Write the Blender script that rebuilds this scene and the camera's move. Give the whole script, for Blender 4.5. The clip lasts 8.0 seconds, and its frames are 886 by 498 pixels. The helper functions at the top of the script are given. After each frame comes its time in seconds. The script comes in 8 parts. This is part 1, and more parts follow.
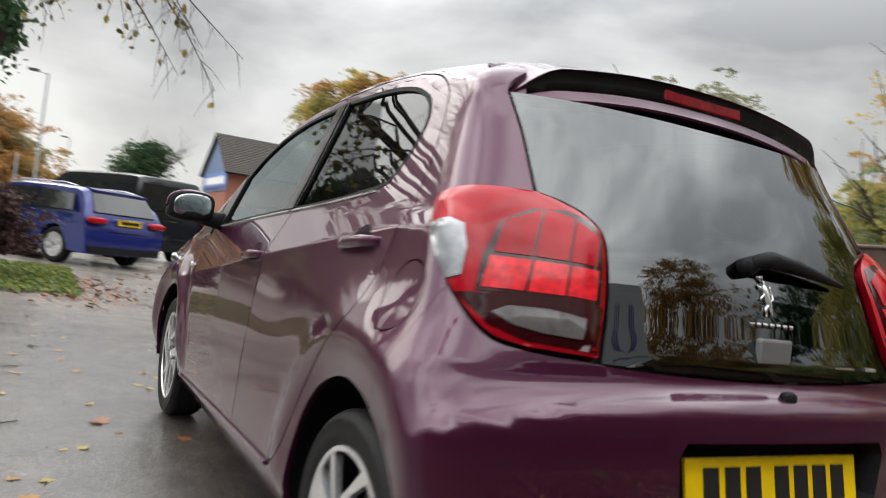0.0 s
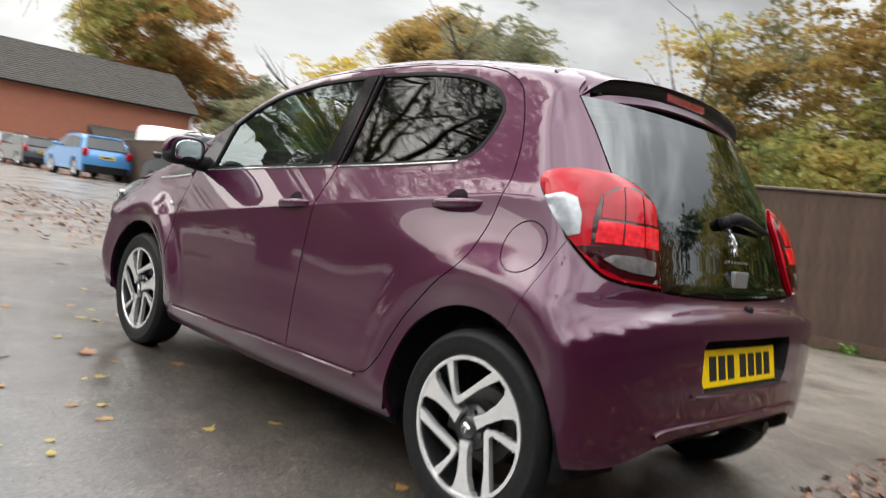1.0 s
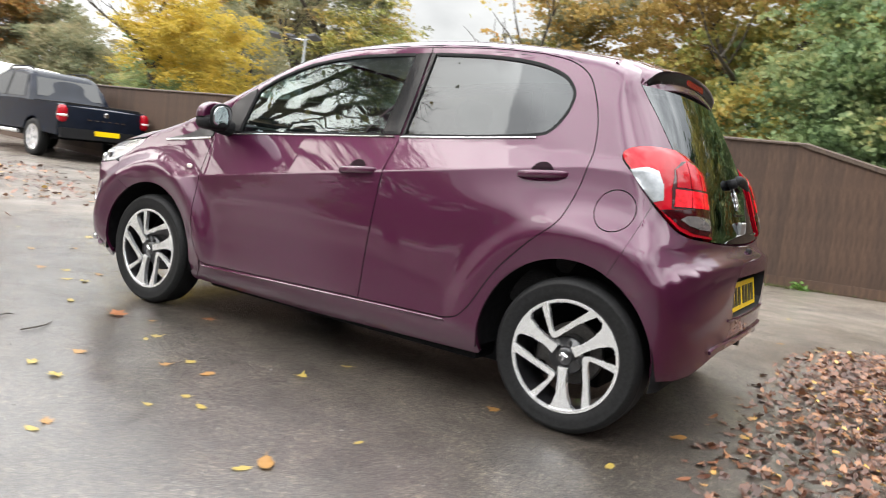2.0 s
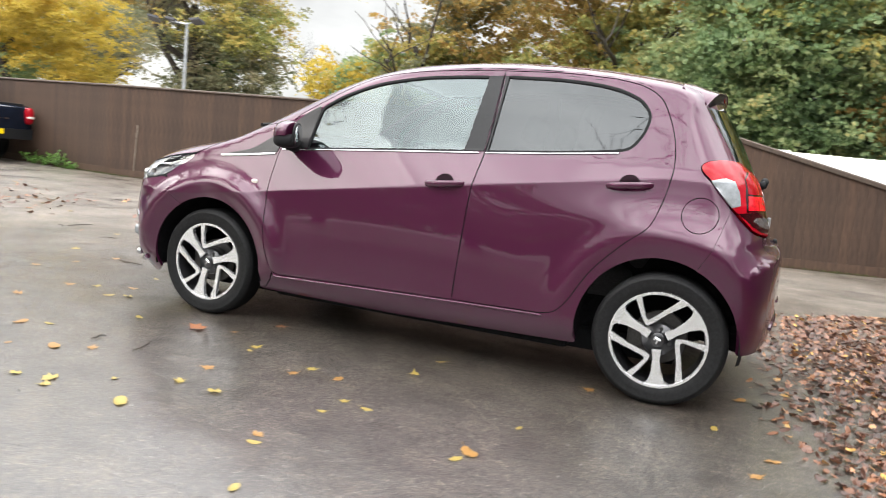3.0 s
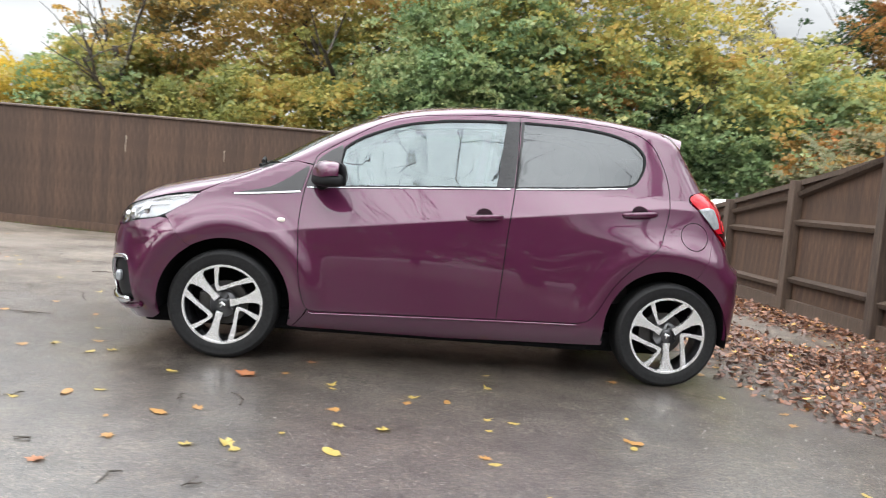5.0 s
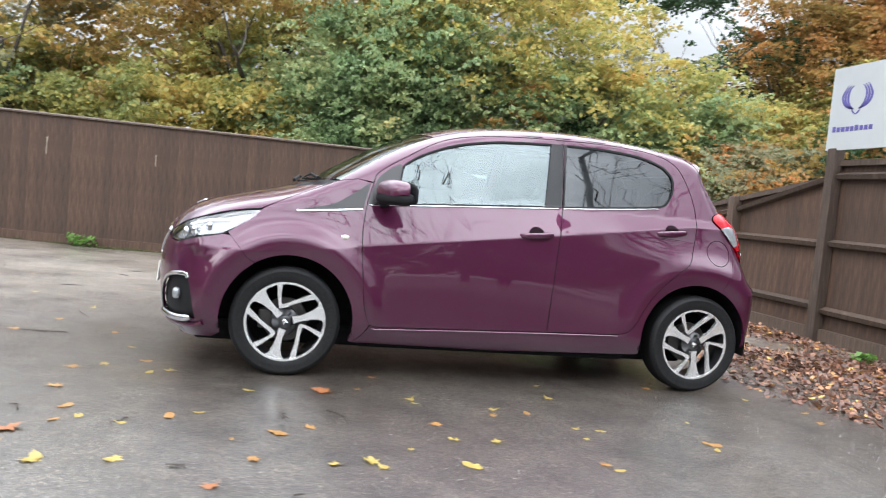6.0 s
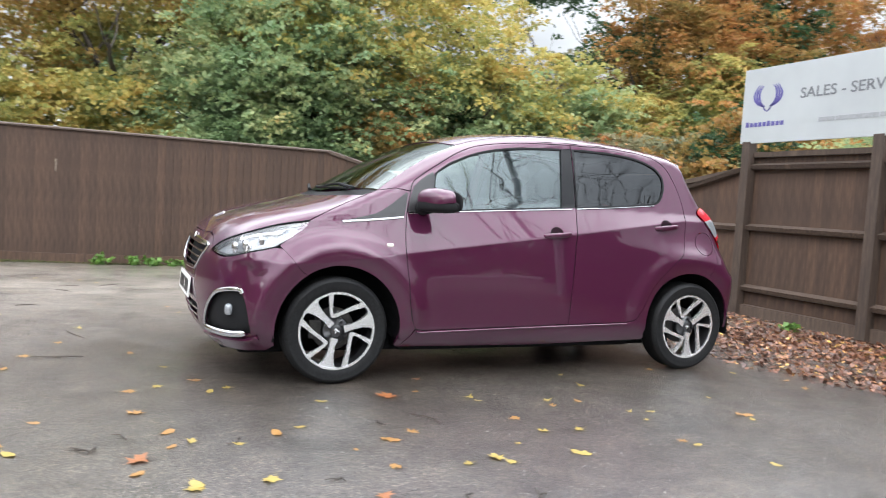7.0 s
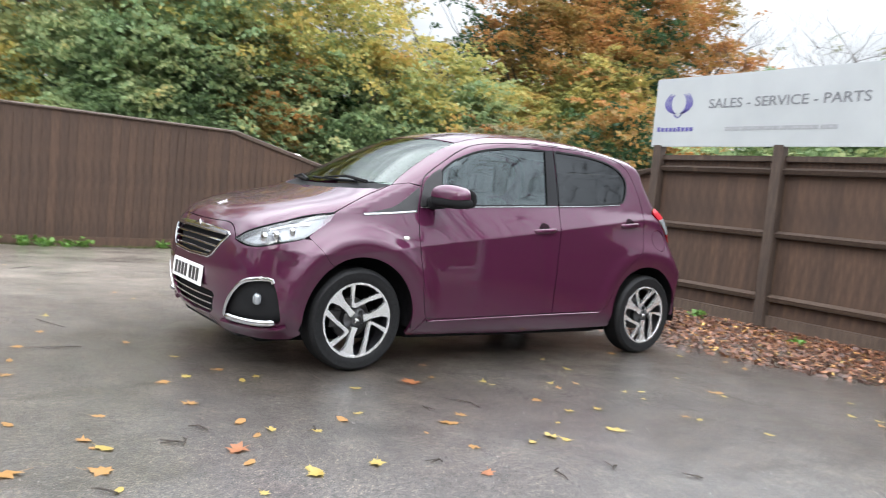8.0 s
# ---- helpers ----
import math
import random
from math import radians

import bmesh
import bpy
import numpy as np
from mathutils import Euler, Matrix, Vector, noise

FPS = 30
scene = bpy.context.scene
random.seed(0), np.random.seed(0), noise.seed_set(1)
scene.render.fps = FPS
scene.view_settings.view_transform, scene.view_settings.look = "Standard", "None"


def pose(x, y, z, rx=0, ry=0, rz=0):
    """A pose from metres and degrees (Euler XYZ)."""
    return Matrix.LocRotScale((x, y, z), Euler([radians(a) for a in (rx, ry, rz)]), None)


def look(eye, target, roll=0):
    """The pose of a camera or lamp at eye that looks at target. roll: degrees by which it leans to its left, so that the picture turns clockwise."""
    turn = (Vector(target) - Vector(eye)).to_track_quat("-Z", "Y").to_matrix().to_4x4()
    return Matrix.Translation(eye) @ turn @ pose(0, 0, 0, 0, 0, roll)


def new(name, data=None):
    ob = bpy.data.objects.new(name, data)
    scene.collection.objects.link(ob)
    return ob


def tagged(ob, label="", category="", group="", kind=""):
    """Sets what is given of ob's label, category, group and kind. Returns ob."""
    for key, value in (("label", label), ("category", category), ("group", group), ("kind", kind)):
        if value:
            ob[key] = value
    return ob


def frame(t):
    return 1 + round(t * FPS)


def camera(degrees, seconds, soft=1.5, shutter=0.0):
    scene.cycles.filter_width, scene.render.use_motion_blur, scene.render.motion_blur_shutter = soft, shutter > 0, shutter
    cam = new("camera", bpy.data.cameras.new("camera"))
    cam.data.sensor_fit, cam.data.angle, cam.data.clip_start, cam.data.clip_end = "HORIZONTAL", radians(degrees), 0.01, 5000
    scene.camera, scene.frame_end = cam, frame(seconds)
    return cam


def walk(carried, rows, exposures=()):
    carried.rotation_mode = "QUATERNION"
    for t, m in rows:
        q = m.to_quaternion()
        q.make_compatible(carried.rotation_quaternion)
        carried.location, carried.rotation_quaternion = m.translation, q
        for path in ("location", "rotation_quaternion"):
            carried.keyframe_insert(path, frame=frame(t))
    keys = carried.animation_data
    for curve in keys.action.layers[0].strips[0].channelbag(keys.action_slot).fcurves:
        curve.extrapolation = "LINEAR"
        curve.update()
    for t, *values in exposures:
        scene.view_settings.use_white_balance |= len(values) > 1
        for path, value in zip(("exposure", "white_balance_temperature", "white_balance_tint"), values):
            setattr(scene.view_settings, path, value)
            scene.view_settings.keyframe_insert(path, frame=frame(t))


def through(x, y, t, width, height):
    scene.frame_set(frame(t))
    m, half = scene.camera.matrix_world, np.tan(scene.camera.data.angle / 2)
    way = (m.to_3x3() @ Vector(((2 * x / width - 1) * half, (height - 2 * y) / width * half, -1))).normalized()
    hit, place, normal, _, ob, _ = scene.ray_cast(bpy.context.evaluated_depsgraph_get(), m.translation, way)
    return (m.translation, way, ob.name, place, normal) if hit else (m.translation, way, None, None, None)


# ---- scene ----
cam = camera(61.0, 8.0, soft=1.0, shutter=0.6)
PATH = [
    (0, (-1.439, 1.376, 0.896), (0.325, 0.433, 0.925), 7.2),
    (0.5, (-1.454, 1.875, 0.902), (0.154, 0.686, 0.858), 7.1),
    (1, (-1.418, 2.339, 0.898), (0.007, 0.94, 0.785), 7.7),
    (1.5, (-1.228, 2.8, 0.884), (-0.004, 1.23, 0.694), 7.6),
    (2.8, (-0.431, 3.857, 0.968), (0.36, 2.036, 0.724), 5.9),
    (3, (-0.263, 3.987, 0.961), (0.462, 2.139, 0.715), 5.6),
    (3.5, (0.121, 4.287, 0.968), (0.608, 2.361, 0.739), 5.1),
    (4, (0.542, 4.472, 0.958), (0.824, 2.502, 0.759), 4.3),
    (4.5, (1.024, 4.638, 0.97), (1.08, 2.646, 0.793), 4.2),
    (6, (2.472, 4.639, 0.963), (2.011, 2.696, 0.84), 5.5),
    (6.5, (2.956, 4.58, 0.963), (2.328, 2.685, 0.846), 4.6),
    (7, (3.451, 4.507, 0.979), (2.632, 2.686, 0.857), 3.6),
    (7.5, (3.935, 4.365, 0.982), (2.947, 2.631, 0.858), 3.9),
    (8, (4.331, 4.262, 0.983), (3.168, 2.641, 0.846), 5.5),
]
walk(cam, [(t, look(eye, target, roll)) for t, eye, target, roll in PATH], [(0, 0.24, 6500, 10), (0.5, 0.37, 6500, 10), (1.0, 0.52, 6500, 10), (1.5, 0.88, 6500, 10), (2.8, 1.0, 6500, 10), (4.5, 1.0, 6450, 10), (6.0, 1.08, 6050, 10), (8, 1.05, 6100, 10)])

# ---- sky and sun: bright overcast ----
world = bpy.data.worlds.new("overcast_sky")
scene.world = world
world.use_nodes = True
wn, wl = world.node_tree.nodes, world.node_tree.links
wn.clear()
sky = wn.new("ShaderNodeTexSky")
sky.sky_type = "NISHITA"
sky.sun_disc = False
sky.sun_elevation, sky.sun_rotation = radians(32), radians(60)
sky.air_density, sky.dust_density, sky.ozone_density = 1.0, 3.0, 1.0
tex = wn.new("ShaderNodeTexCoord")
stretch = wn.new("ShaderNodeMapping")
stretch.inputs["Scale"].default_value = (1.0, 1.0, 2.6)
clouds = wn.new("ShaderNodeTexNoise")
clouds.inputs["Scale"].default_value, clouds.inputs["Detail"].default_value = 1.9, 8.0
clouds.inputs["Roughness"].default_value = 0.5
clouds.inputs["Distortion"].default_value = 0.3
ramp = wn.new("ShaderNodeValToRGB")
ramp.color_ramp.elements[0].position, ramp.color_ramp.elements[0].color = 0.40, (4.15, 4.2, 4.22, 1)
ramp.color_ramp.elements[1].position, ramp.color_ramp.elements[1].color = 0.60, (9.25, 9.3, 9.15, 1)
over = wn.new("ShaderNodeMix")
over.data_type = "RGBA"
over.inputs["Factor"].default_value = 0.9
back = wn.new("ShaderNodeBackground")
back.inputs["Strength"].default_value = 0.118
wout = wn.new("ShaderNodeOutputWorld")
wl.new(tex.outputs["Generated"], stretch.inputs["Vector"])
wl.new(stretch.outputs["Vector"], clouds.inputs["Vector"])
wl.new(clouds.outputs["Fac"], ramp.inputs["Fac"])
wl.new(sky.outputs["Color"], over.inputs["A"])
wl.new(ramp.outputs["Color"], over.inputs["B"])
# an overcast sky is several times brighter overhead than near the horizon
split = wn.new("ShaderNodeSeparateXYZ")
lift_up = wn.new("ShaderNodeMapRange")
lift_up.interpolation_type = "SMOOTHSTEP"
for key, v in (("From Min", 0.20), ("From Max", 0.80), ("To Min", 0.64), ("To Max", 3.9)):
    lift_up.inputs[key].default_value = v
gain = wn.new("ShaderNodeVectorMath")
gain.operation = "SCALE"
wl.new(tex.outputs["Generated"], split.inputs["Vector"])
wl.new(split.outputs["Z"], lift_up.inputs["Value"])
# and brighter on the sun's side
towards = wn.new("ShaderNodeVectorMath")
towards.operation = "DOT_PRODUCT"
towards.inputs[1].default_value = (0.45, 0.89, 0.0)
side_gain = wn.new("ShaderNodeMapRange")
for key, v in (("From Min", -1.0), ("From Max", 1.0), ("To Min", 0.76), ("To Max", 1.24)):
    side_gain.inputs[key].default_value = v
both_gains = wn.new("ShaderNodeMath")
both_gains.operation = "MULTIPLY"
wl.new(tex.outputs["Generated"], towards.inputs[0])
wl.new(towards.outputs["Value"], side_gain.inputs["Value"])
wl.new(lift_up.outputs["Result"], both_gains.inputs[0])
wl.new(side_gain.outputs["Result"], both_gains.inputs[1])
wl.new(over.outputs["Result"], gain.inputs[0])
wl.new(both_gains.outputs["Value"], gain.inputs["Scale"])
wl.new(gain.outputs["Vector"], back.inputs["Color"])
wl.new(back.outputs["Background"], wout.inputs["Surface"])
sun = new("sun", bpy.data.lights.new("sun", "SUN"))
sun.data.energy, sun.data.angle, sun.data.color = 0.7, radians(40), (1.0, 0.97, 0.92)
sun.matrix_world = look((30, 18, 22), (0, 0, 0))


# ---- materials ----
class Mat:
    """A node material with short ways to add nodes."""

    def __init__(self, name):
        self.m = bpy.data.materials.new(name)
        self.m.use_nodes = True
        self.t = self.m.node_tree
        self.b = self.t.nodes["Principled BSDF"]

    def node(self, kind, **inputs):
        n = self.t.nodes.new(kind)
        for key, v in inputs.items():
            n.inputs[key.replace("_", " ")].default_value = v
        return n

    def link(self, a, b):
        self.t.links.new(a, b)

    def set(self, **inputs):
        for key, v in inputs.items():
            self.b.inputs[key.replace("_", " ")].default_value = v
        return self

    def coords(self, scale=(1, 1, 1)):
        c = self.node("ShaderNodeTexCoord")
        p = self.node("ShaderNodeMapping")
        p.inputs["Scale"].default_value = scale
        self.link(c.outputs["Object"], p.inputs["Vector"])
        return p.outputs["Vector"]

    def noise(self, scale, detail=4.0, rough=0.55, stretch=(1, 1, 1)):
        n = self.node("ShaderNodeTexNoise", Scale=scale, Detail=detail, Roughness=rough)
        self.link(self.coords(stretch), n.inputs["Vector"])
        return n.outputs["Fac"]

    def ramp(self, fac, *stops):
        r = self.node("ShaderNodeValToRGB")
        e = r.color_ramp.elements
        while len(e) < len(stops):
            e.new(0.5)
        for el, (p, c) in zip(e, stops):
            el.position = p
            el.color = (*c, 1) if len(c) == 3 else (c[0], c[0], c[0], 1)
        self.link(fac, r.inputs["Fac"])
        return r.outputs["Color"]

    def mix(self, fac, a, b, mode="MIX"):
        n = self.node("ShaderNodeMix")
        n.data_type, n.blend_type = "RGBA", mode
        for sock, v in (("Factor", fac), ("A", a), ("B", b)):
            if hasattr(v, "is_linked"):
                self.link(v, n.inputs[sock])
            elif sock == "Factor":
                n.inputs[sock].default_value = v
            else:
                n.inputs[sock].default_value = (*v, 1)
        return n.outputs["Result"]

    def bump(self, height, strength=0.3, distance=0.01):
        n = self.node("ShaderNodeBump", Strength=strength, Distance=distance)
        self.link(height, n.inputs["Height"])
        self.link(n.outputs["Normal"], self.b.inputs["Normal"])

    def color(self, c):
        self.link(c, self.b.inputs["Base Color"])

    def rough(self, c):
        self.link(c, self.b.inputs["Roughness"])


def plain(name, rgb, rough=0.5, metal=0.0, grain=0.08, scale=40.0, coat=0.0, bump=0.0, spec=0.5):
    m = Mat(name)
    f = m.noise(scale, 5.0)
    lo = tuple(c * (1 - grain * 2) for c in rgb)
    hi = tuple(min(c * (1 + grain * 2), 1) for c in rgb)
    m.color(m.ramp(f, (0.3, lo), (0.7, hi)))
    m.set(Roughness=rough, Metallic=metal, Coat_Weight=coat, Coat_Roughness=0.03, Specular_IOR_Level=spec)
    if bump:
        m.bump(f, 0.4, bump)
    return m.m


def paint_mat(name, dark, light, metal=0.35, flake=2500.0):
    m = Mat(name)
    fl = m.noise(flake, 2.0)
    m.color(m.ramp(fl, (0.35, dark), (0.7, light)))
    m.set(Metallic=metal, Coat_Weight=1.0, Coat_IOR=1.52, Specular_IOR_Level=0.1)
    m.rough(m.ramp(fl, (0.3, (0.36,)), (0.8, (0.46,))))
    m.link(m.ramp(m.noise(60.0, 5.0), (0.45, (0.006,)), (0.8, (0.03,))), m.b.inputs["Coat Roughness"])
    return m.m


def glass_mat(name, tint, rough=0.0, gloss=0.08, shine=(1, 1, 1), most=1.0):
    """Thin pane: clear with a gloss, tinted by a transparent share."""
    m = Mat(name)
    tr = m.node("ShaderNodeBsdfTransparent", Color=(*tint, 1))
    gl = m.node("ShaderNodeBsdfGlossy", Color=(*shine, 1), Roughness=rough)
    lw = m.node("ShaderNodeLayerWeight", Blend=0.5)
    pw = m.node("ShaderNodeMath")
    pw.operation = "POWER"
    pw.inputs[1].default_value = 5.0
    m.link(lw.outputs["Facing"], pw.inputs[0])
    fr = m.node("ShaderNodeMapRange", To_Min=gloss, To_Max=most)
    m.link(pw.outputs["Value"], fr.inputs["Value"])
    mx = m.node("ShaderNodeMixShader")
    m.link(fr.outputs["Result"], mx.inputs["Fac"])
    m.link(tr.outputs["BSDF"], mx.inputs[1])
    m.link(gl.outputs["BSDF"], mx.inputs[2])
    m.link(mx.outputs["Shader"], m.t.nodes["Material Output"].inputs["Surface"])
    return m.m


def wood_mat(name, dark, mid, light, rough=0.75):
    """Stained, weathered upright boards; each board its own tone."""
    m = Mat(name)
    inf = m.node("ShaderNodeObjectInfo")
    g = m.noise(9.0, 8.0, 0.65, (7, 7, 0.5))
    c = m.ramp(g, (0.3, dark), (0.55, mid), (0.8, light))
    tone = m.ramp(inf.outputs["Random"], (0.0, (0.80, 0.79, 0.79)), (0.5, (1.0, 1.0, 1.0)), (1.0, (1.18, 1.16, 1.13)))
    c = m.mix(1.0, c, tone, "MULTIPLY")
    wear = m.ramp(m.noise(2.2, 5.0, 0.6, (2.5, 2.5, 0.35)), (0.62, (0.0,)), (0.86, (0.5,)))
    c = m.mix(wear, c, tuple(min(v * 1.7, 1) for v in light))
    m.color(c)
    m.set(Roughness=rough)
    m.bump(g, 0.5, 0.006)
    return m.m


def leaf_mat(name, *stops, rough=0.6, through=0.25, clumpy=0.0):
    m = Mat(name)
    geo = m.node("ShaderNodeNewGeometry")
    pick = geo.outputs["Random Per Island"]
    if clumpy:
        big = m.node("ShaderNodeMapRange", From_Min=0.32, From_Max=0.68)
        m.link(m.noise(0.55, 3.0), big.inputs["Value"])
        fac = m.node("ShaderNodeMix", Factor=clumpy)
        m.link(pick, fac.inputs["A"])
        m.link(big.outputs["Result"], fac.inputs["B"])
        pick = fac.outputs["Result"]
    c = m.ramp(pick, *stops)
    vein = m.noise(35.0, 3.0)
    c = m.mix(m.ramp(vein, (0.3, (0.0,)), (0.8, (0.35,))), c, tuple(v * 0.5 for v in stops[0][1]))
    m.color(c)
    m.set(Roughness=rough)
    tr = m.node("ShaderNodeBsdfTranslucent")
    m.link(c, tr.inputs["Color"])
    mx = m.node("ShaderNodeMixShader", Fac=through)
    m.link(m.b.outputs["BSDF"], mx.inputs[1])
    m.link(tr.outputs["BSDF"], mx.inputs[2])
    m.link(mx.outputs["Shader"], m.t.nodes["Material Output"].inputs["Surface"])
    return m.m


def asphalt_mat():
    """Old dark asphalt under a film of rain: stones stand out where it has run off, and it mirrors where it lies."""
    m = Mat("wet_asphalt")
    grit = m.noise(170.0, 5.0, 0.75)
    stones = m.node("ShaderNodeTexVoronoi", Scale=110.0)
    m.link(m.coords(), stones.inputs["Vector"])
    patch = m.noise(0.45, 8.0, 0.62)
    pale = m.noise(1.7, 7.0, 0.65)
    c = m.ramp(grit, (0.32, (0.006, 0.005, 0.0045)), (0.50, (0.040, 0.0345, 0.030)), (0.66, (0.22, 0.195, 0.172)))
    tone = m.ramp(stones.outputs["Color"], (0.1, (0.55, 0.55, 0.55)), (0.6, (1.0, 1.0, 1.0)), (0.95, (2.1, 2.0, 1.85)))
    c = m.mix(0.85, c, tone, "MULTIPLY")
    c = m.mix(m.ramp(patch, (0.40, (0.0,)), (0.60, (0.50,))), c, (0.078, 0.068, 0.060))
    coarse = m.noise(42.0, 6.0, 0.8)
    c = m.mix(1.0, c, m.ramp(coarse, (0.36, (0.38, 0.36, 0.34)), (0.50, (1.0, 1.0, 1.0)), (0.64, (2.1, 2.0, 1.9))), "MULTIPLY")
    mottle = m.noise(5.0, 10.0, 0.75)
    c = m.mix(1.0, c, m.ramp(mottle, (0.34, (0.55, 0.53, 0.51)), (0.50, (1.0, 1.0, 1.0)), (0.66, (1.5, 1.45, 1.38))), "MULTIPLY")
    c = m.mix(m.ramp(pale, (0.48, (0.0,)), (0.70, (0.55,))), c, (0.020, 0.0175, 0.0155))
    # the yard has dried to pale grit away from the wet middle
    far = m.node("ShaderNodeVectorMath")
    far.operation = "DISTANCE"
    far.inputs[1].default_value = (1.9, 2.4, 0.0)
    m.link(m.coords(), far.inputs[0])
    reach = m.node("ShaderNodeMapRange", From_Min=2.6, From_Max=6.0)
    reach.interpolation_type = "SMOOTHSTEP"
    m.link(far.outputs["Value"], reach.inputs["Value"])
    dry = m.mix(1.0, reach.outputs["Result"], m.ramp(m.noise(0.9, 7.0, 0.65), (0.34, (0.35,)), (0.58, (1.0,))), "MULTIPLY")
    # wet tone of the middle, darkened also for the car's shade on the ground
    soaked_dim = m.ramp(reach.outputs["Result"], (0.0, (0.86, 0.855, 0.85)), (0.35, (1.0, 1.0, 1.0)))
    c = m.mix(1.0, c, soaked_dim, "MULTIPLY")
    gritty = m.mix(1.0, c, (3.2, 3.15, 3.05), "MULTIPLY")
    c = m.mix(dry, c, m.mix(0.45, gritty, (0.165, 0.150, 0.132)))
    m.color(c)
    wet = m.noise(0.7, 7.0, 0.65)
    m.rough(m.ramp(wet, (0.38, (0.30,)), (0.52, (0.45,)), (0.68, (0.60,))))
    h = m.mix(0.45, m.mix(0.5, grit, stones.outputs["Distance"]), coarse)
    m.bump(h, 0.7, 0.008)
    # a film of rain over the stones
    film = m.mix(0.35, m.noise(0.8, 8.0, 0.7), m.noise(9.0, 6.0, 0.7))
    wetness = m.node("ShaderNodeMath")
    wetness.operation = "MULTIPLY"
    drier = m.node("ShaderNodeMapRange", To_Min=1.0, To_Max=0.55)
    pores = m.ramp(m.noise(150.0, 4.0, 0.7), (0.38, (1.0,)), (0.60, (0.68,)))
    m.link(m.mix(1.0, m.ramp(film, (0.32, (1.0,)), (0.50, (1.0,)), (0.64, (0.75,))), pores, "MULTIPLY"), wetness.inputs[0])
    m.link(dry, drier.inputs["Value"])
    m.link(drier.outputs["Result"], wetness.inputs[1])
    m.link(wetness.outputs["Value"], m.b.inputs["Coat Weight"])
    m.link(m.ramp(film, (0.36, (0.03,)), (0.52, (0.07,)), (0.66, (0.17,))), m.b.inputs["Coat Roughness"])
    soft = m.node("ShaderNodeBump", Strength=0.5, Distance=0.005)
    grain = m.mix(0.5, m.noise(95.0, 5.0, 0.8), coarse)
    m.link(grain, soft.inputs["Height"])
    m.link(m.ramp(film, (0.42, (0.10,)), (0.60, (0.60,))), soft.inputs["Strength"])
    m.link(soft.outputs["Normal"], m.b.inputs["Coat Normal"])
    m.set(Specular_IOR_Level=0.5, Coat_IOR=1.86)
    return m.m


M = {}
M["paint"] = paint_mat("aubergine_paint", (0.040, 0.0056, 0.0215), (0.079, 0.0125, 0.0430), 0.40)
M["blue_paint"] = paint_mat("dark_blue_paint", (0.006, 0.012, 0.11), (0.012, 0.025, 0.2))
M["sky_paint"] = paint_mat("sky_blue_paint", (0.055, 0.19, 0.42), (0.095, 0.28, 0.55), 0.2)
M["black_paint"] = paint_mat("black_paint", (0.006, 0.007, 0.009), (0.014, 0.016, 0.02), 0.2)
M["grey_paint"] = paint_mat("grey_paint", (0.035, 0.036, 0.038), (0.06, 0.062, 0.065), 0.4)
M["silver_paint"] = paint_mat("silver_paint", (0.20, 0.205, 0.21), (0.30, 0.305, 0.31), 0.5)
M["white_paint"] = plain("white_panel", (0.78, 0.78, 0.76), 0.4, 0, 0.03, 3.0)
M["gloss_black"] = plain("gloss_black", (0.006, 0.006, 0.007), 0.12, 0, 0.1, 60, 0.0, 0, 0.25)
M["trim_gloss"] = plain("gloss_black_plastic", (0.016, 0.015, 0.016), 0.38, 0, 0.15, 300, 0.25, 0, 0.3)
M["trim"] = plain("black_plastic", (0.014, 0.014, 0.015), 0.55, 0, 0.15, 300, 0, 0.0005, 0.08)
M["dark"] = plain("dark_lining", (0.008, 0.008, 0.009), 0.85, 0, 0.2, 30, 0, 0, 0.1)
M["tyre"] = plain("tyre_rubber", (0.0075, 0.0075, 0.008), 0.62, 0, 0.25, 90, 0, 0.0006, 0.22)
M["alloy"] = plain("machined_alloy", (0.74, 0.74, 0.75), 0.26, 0.75, 0.06, 200)
M["alloy_dark"] = plain("black_alloy", (0.018, 0.018, 0.02), 0.3, 0.2, 0.1, 80, 0.5)
M["chrome"] = plain("chrome", (0.50, 0.50, 0.51), 0.12, 1.0, 0.04, 30)
M["mirror"] = plain("mirror_silver", (0.62, 0.64, 0.65), 0.02, 1.0, 0.01, 3)
M["steel"] = plain("brake_steel", (0.065, 0.062, 0.06), 0.45, 0.8, 0.15, 120)
M["red_lens"] = plain("red_lens", (0.32, 0.0035, 0.011), 0.08, 0, 0.15, 6, 0.12, 0, 0.22)
M["red_deep"] = plain("red_lens_dark", (0.026, 0.0010, 0.0026), 0.08, 0, 0.2, 30, 0.25, 0, 0.4)
M["brake_lens"] = plain("brake_lens", (0.17, 0.003, 0.009), 0.15, 0, 0.2, 60, 0.2)
M["red_bright"] = plain("red_lens_bright", (0.58, 0.007, 0.016), 0.12, 0, 0.2, 60, 0.25, 0, 0.35)
M["clear_lens"] = plain("clear_lens", (0.27, 0.285, 0.30), 0.22, 0.4, 0.10, 45, 0.6, 0.001)
M["headlight_inner"] = plain("headlight_inner", (0.15, 0.155, 0.165), 0.30, 0.55, 0.1, 18, 0.3)
M["smoke_lens"] = plain("smoke_lens", (0.20, 0.19, 0.19), 0.12, 0.5, 0.15, 40, 1.0)
M["amber"] = plain("repeater_lens", (0.75, 0.68, 0.62), 0.15, 0, 0.1, 60, 1.0)
M["plate_yellow"] = plain("yellow_plate", (0.82, 0.56, 0.0), 0.35, 0, 0.04, 20, 0.3)
M["plate_white"] = plain("white_plate", (0.78, 0.78, 0.76), 0.35, 0, 0.04, 20, 0.3)
M["ink"] = plain("black_ink", (0.015, 0.015, 0.016), 0.4, 0, 0.1, 30)
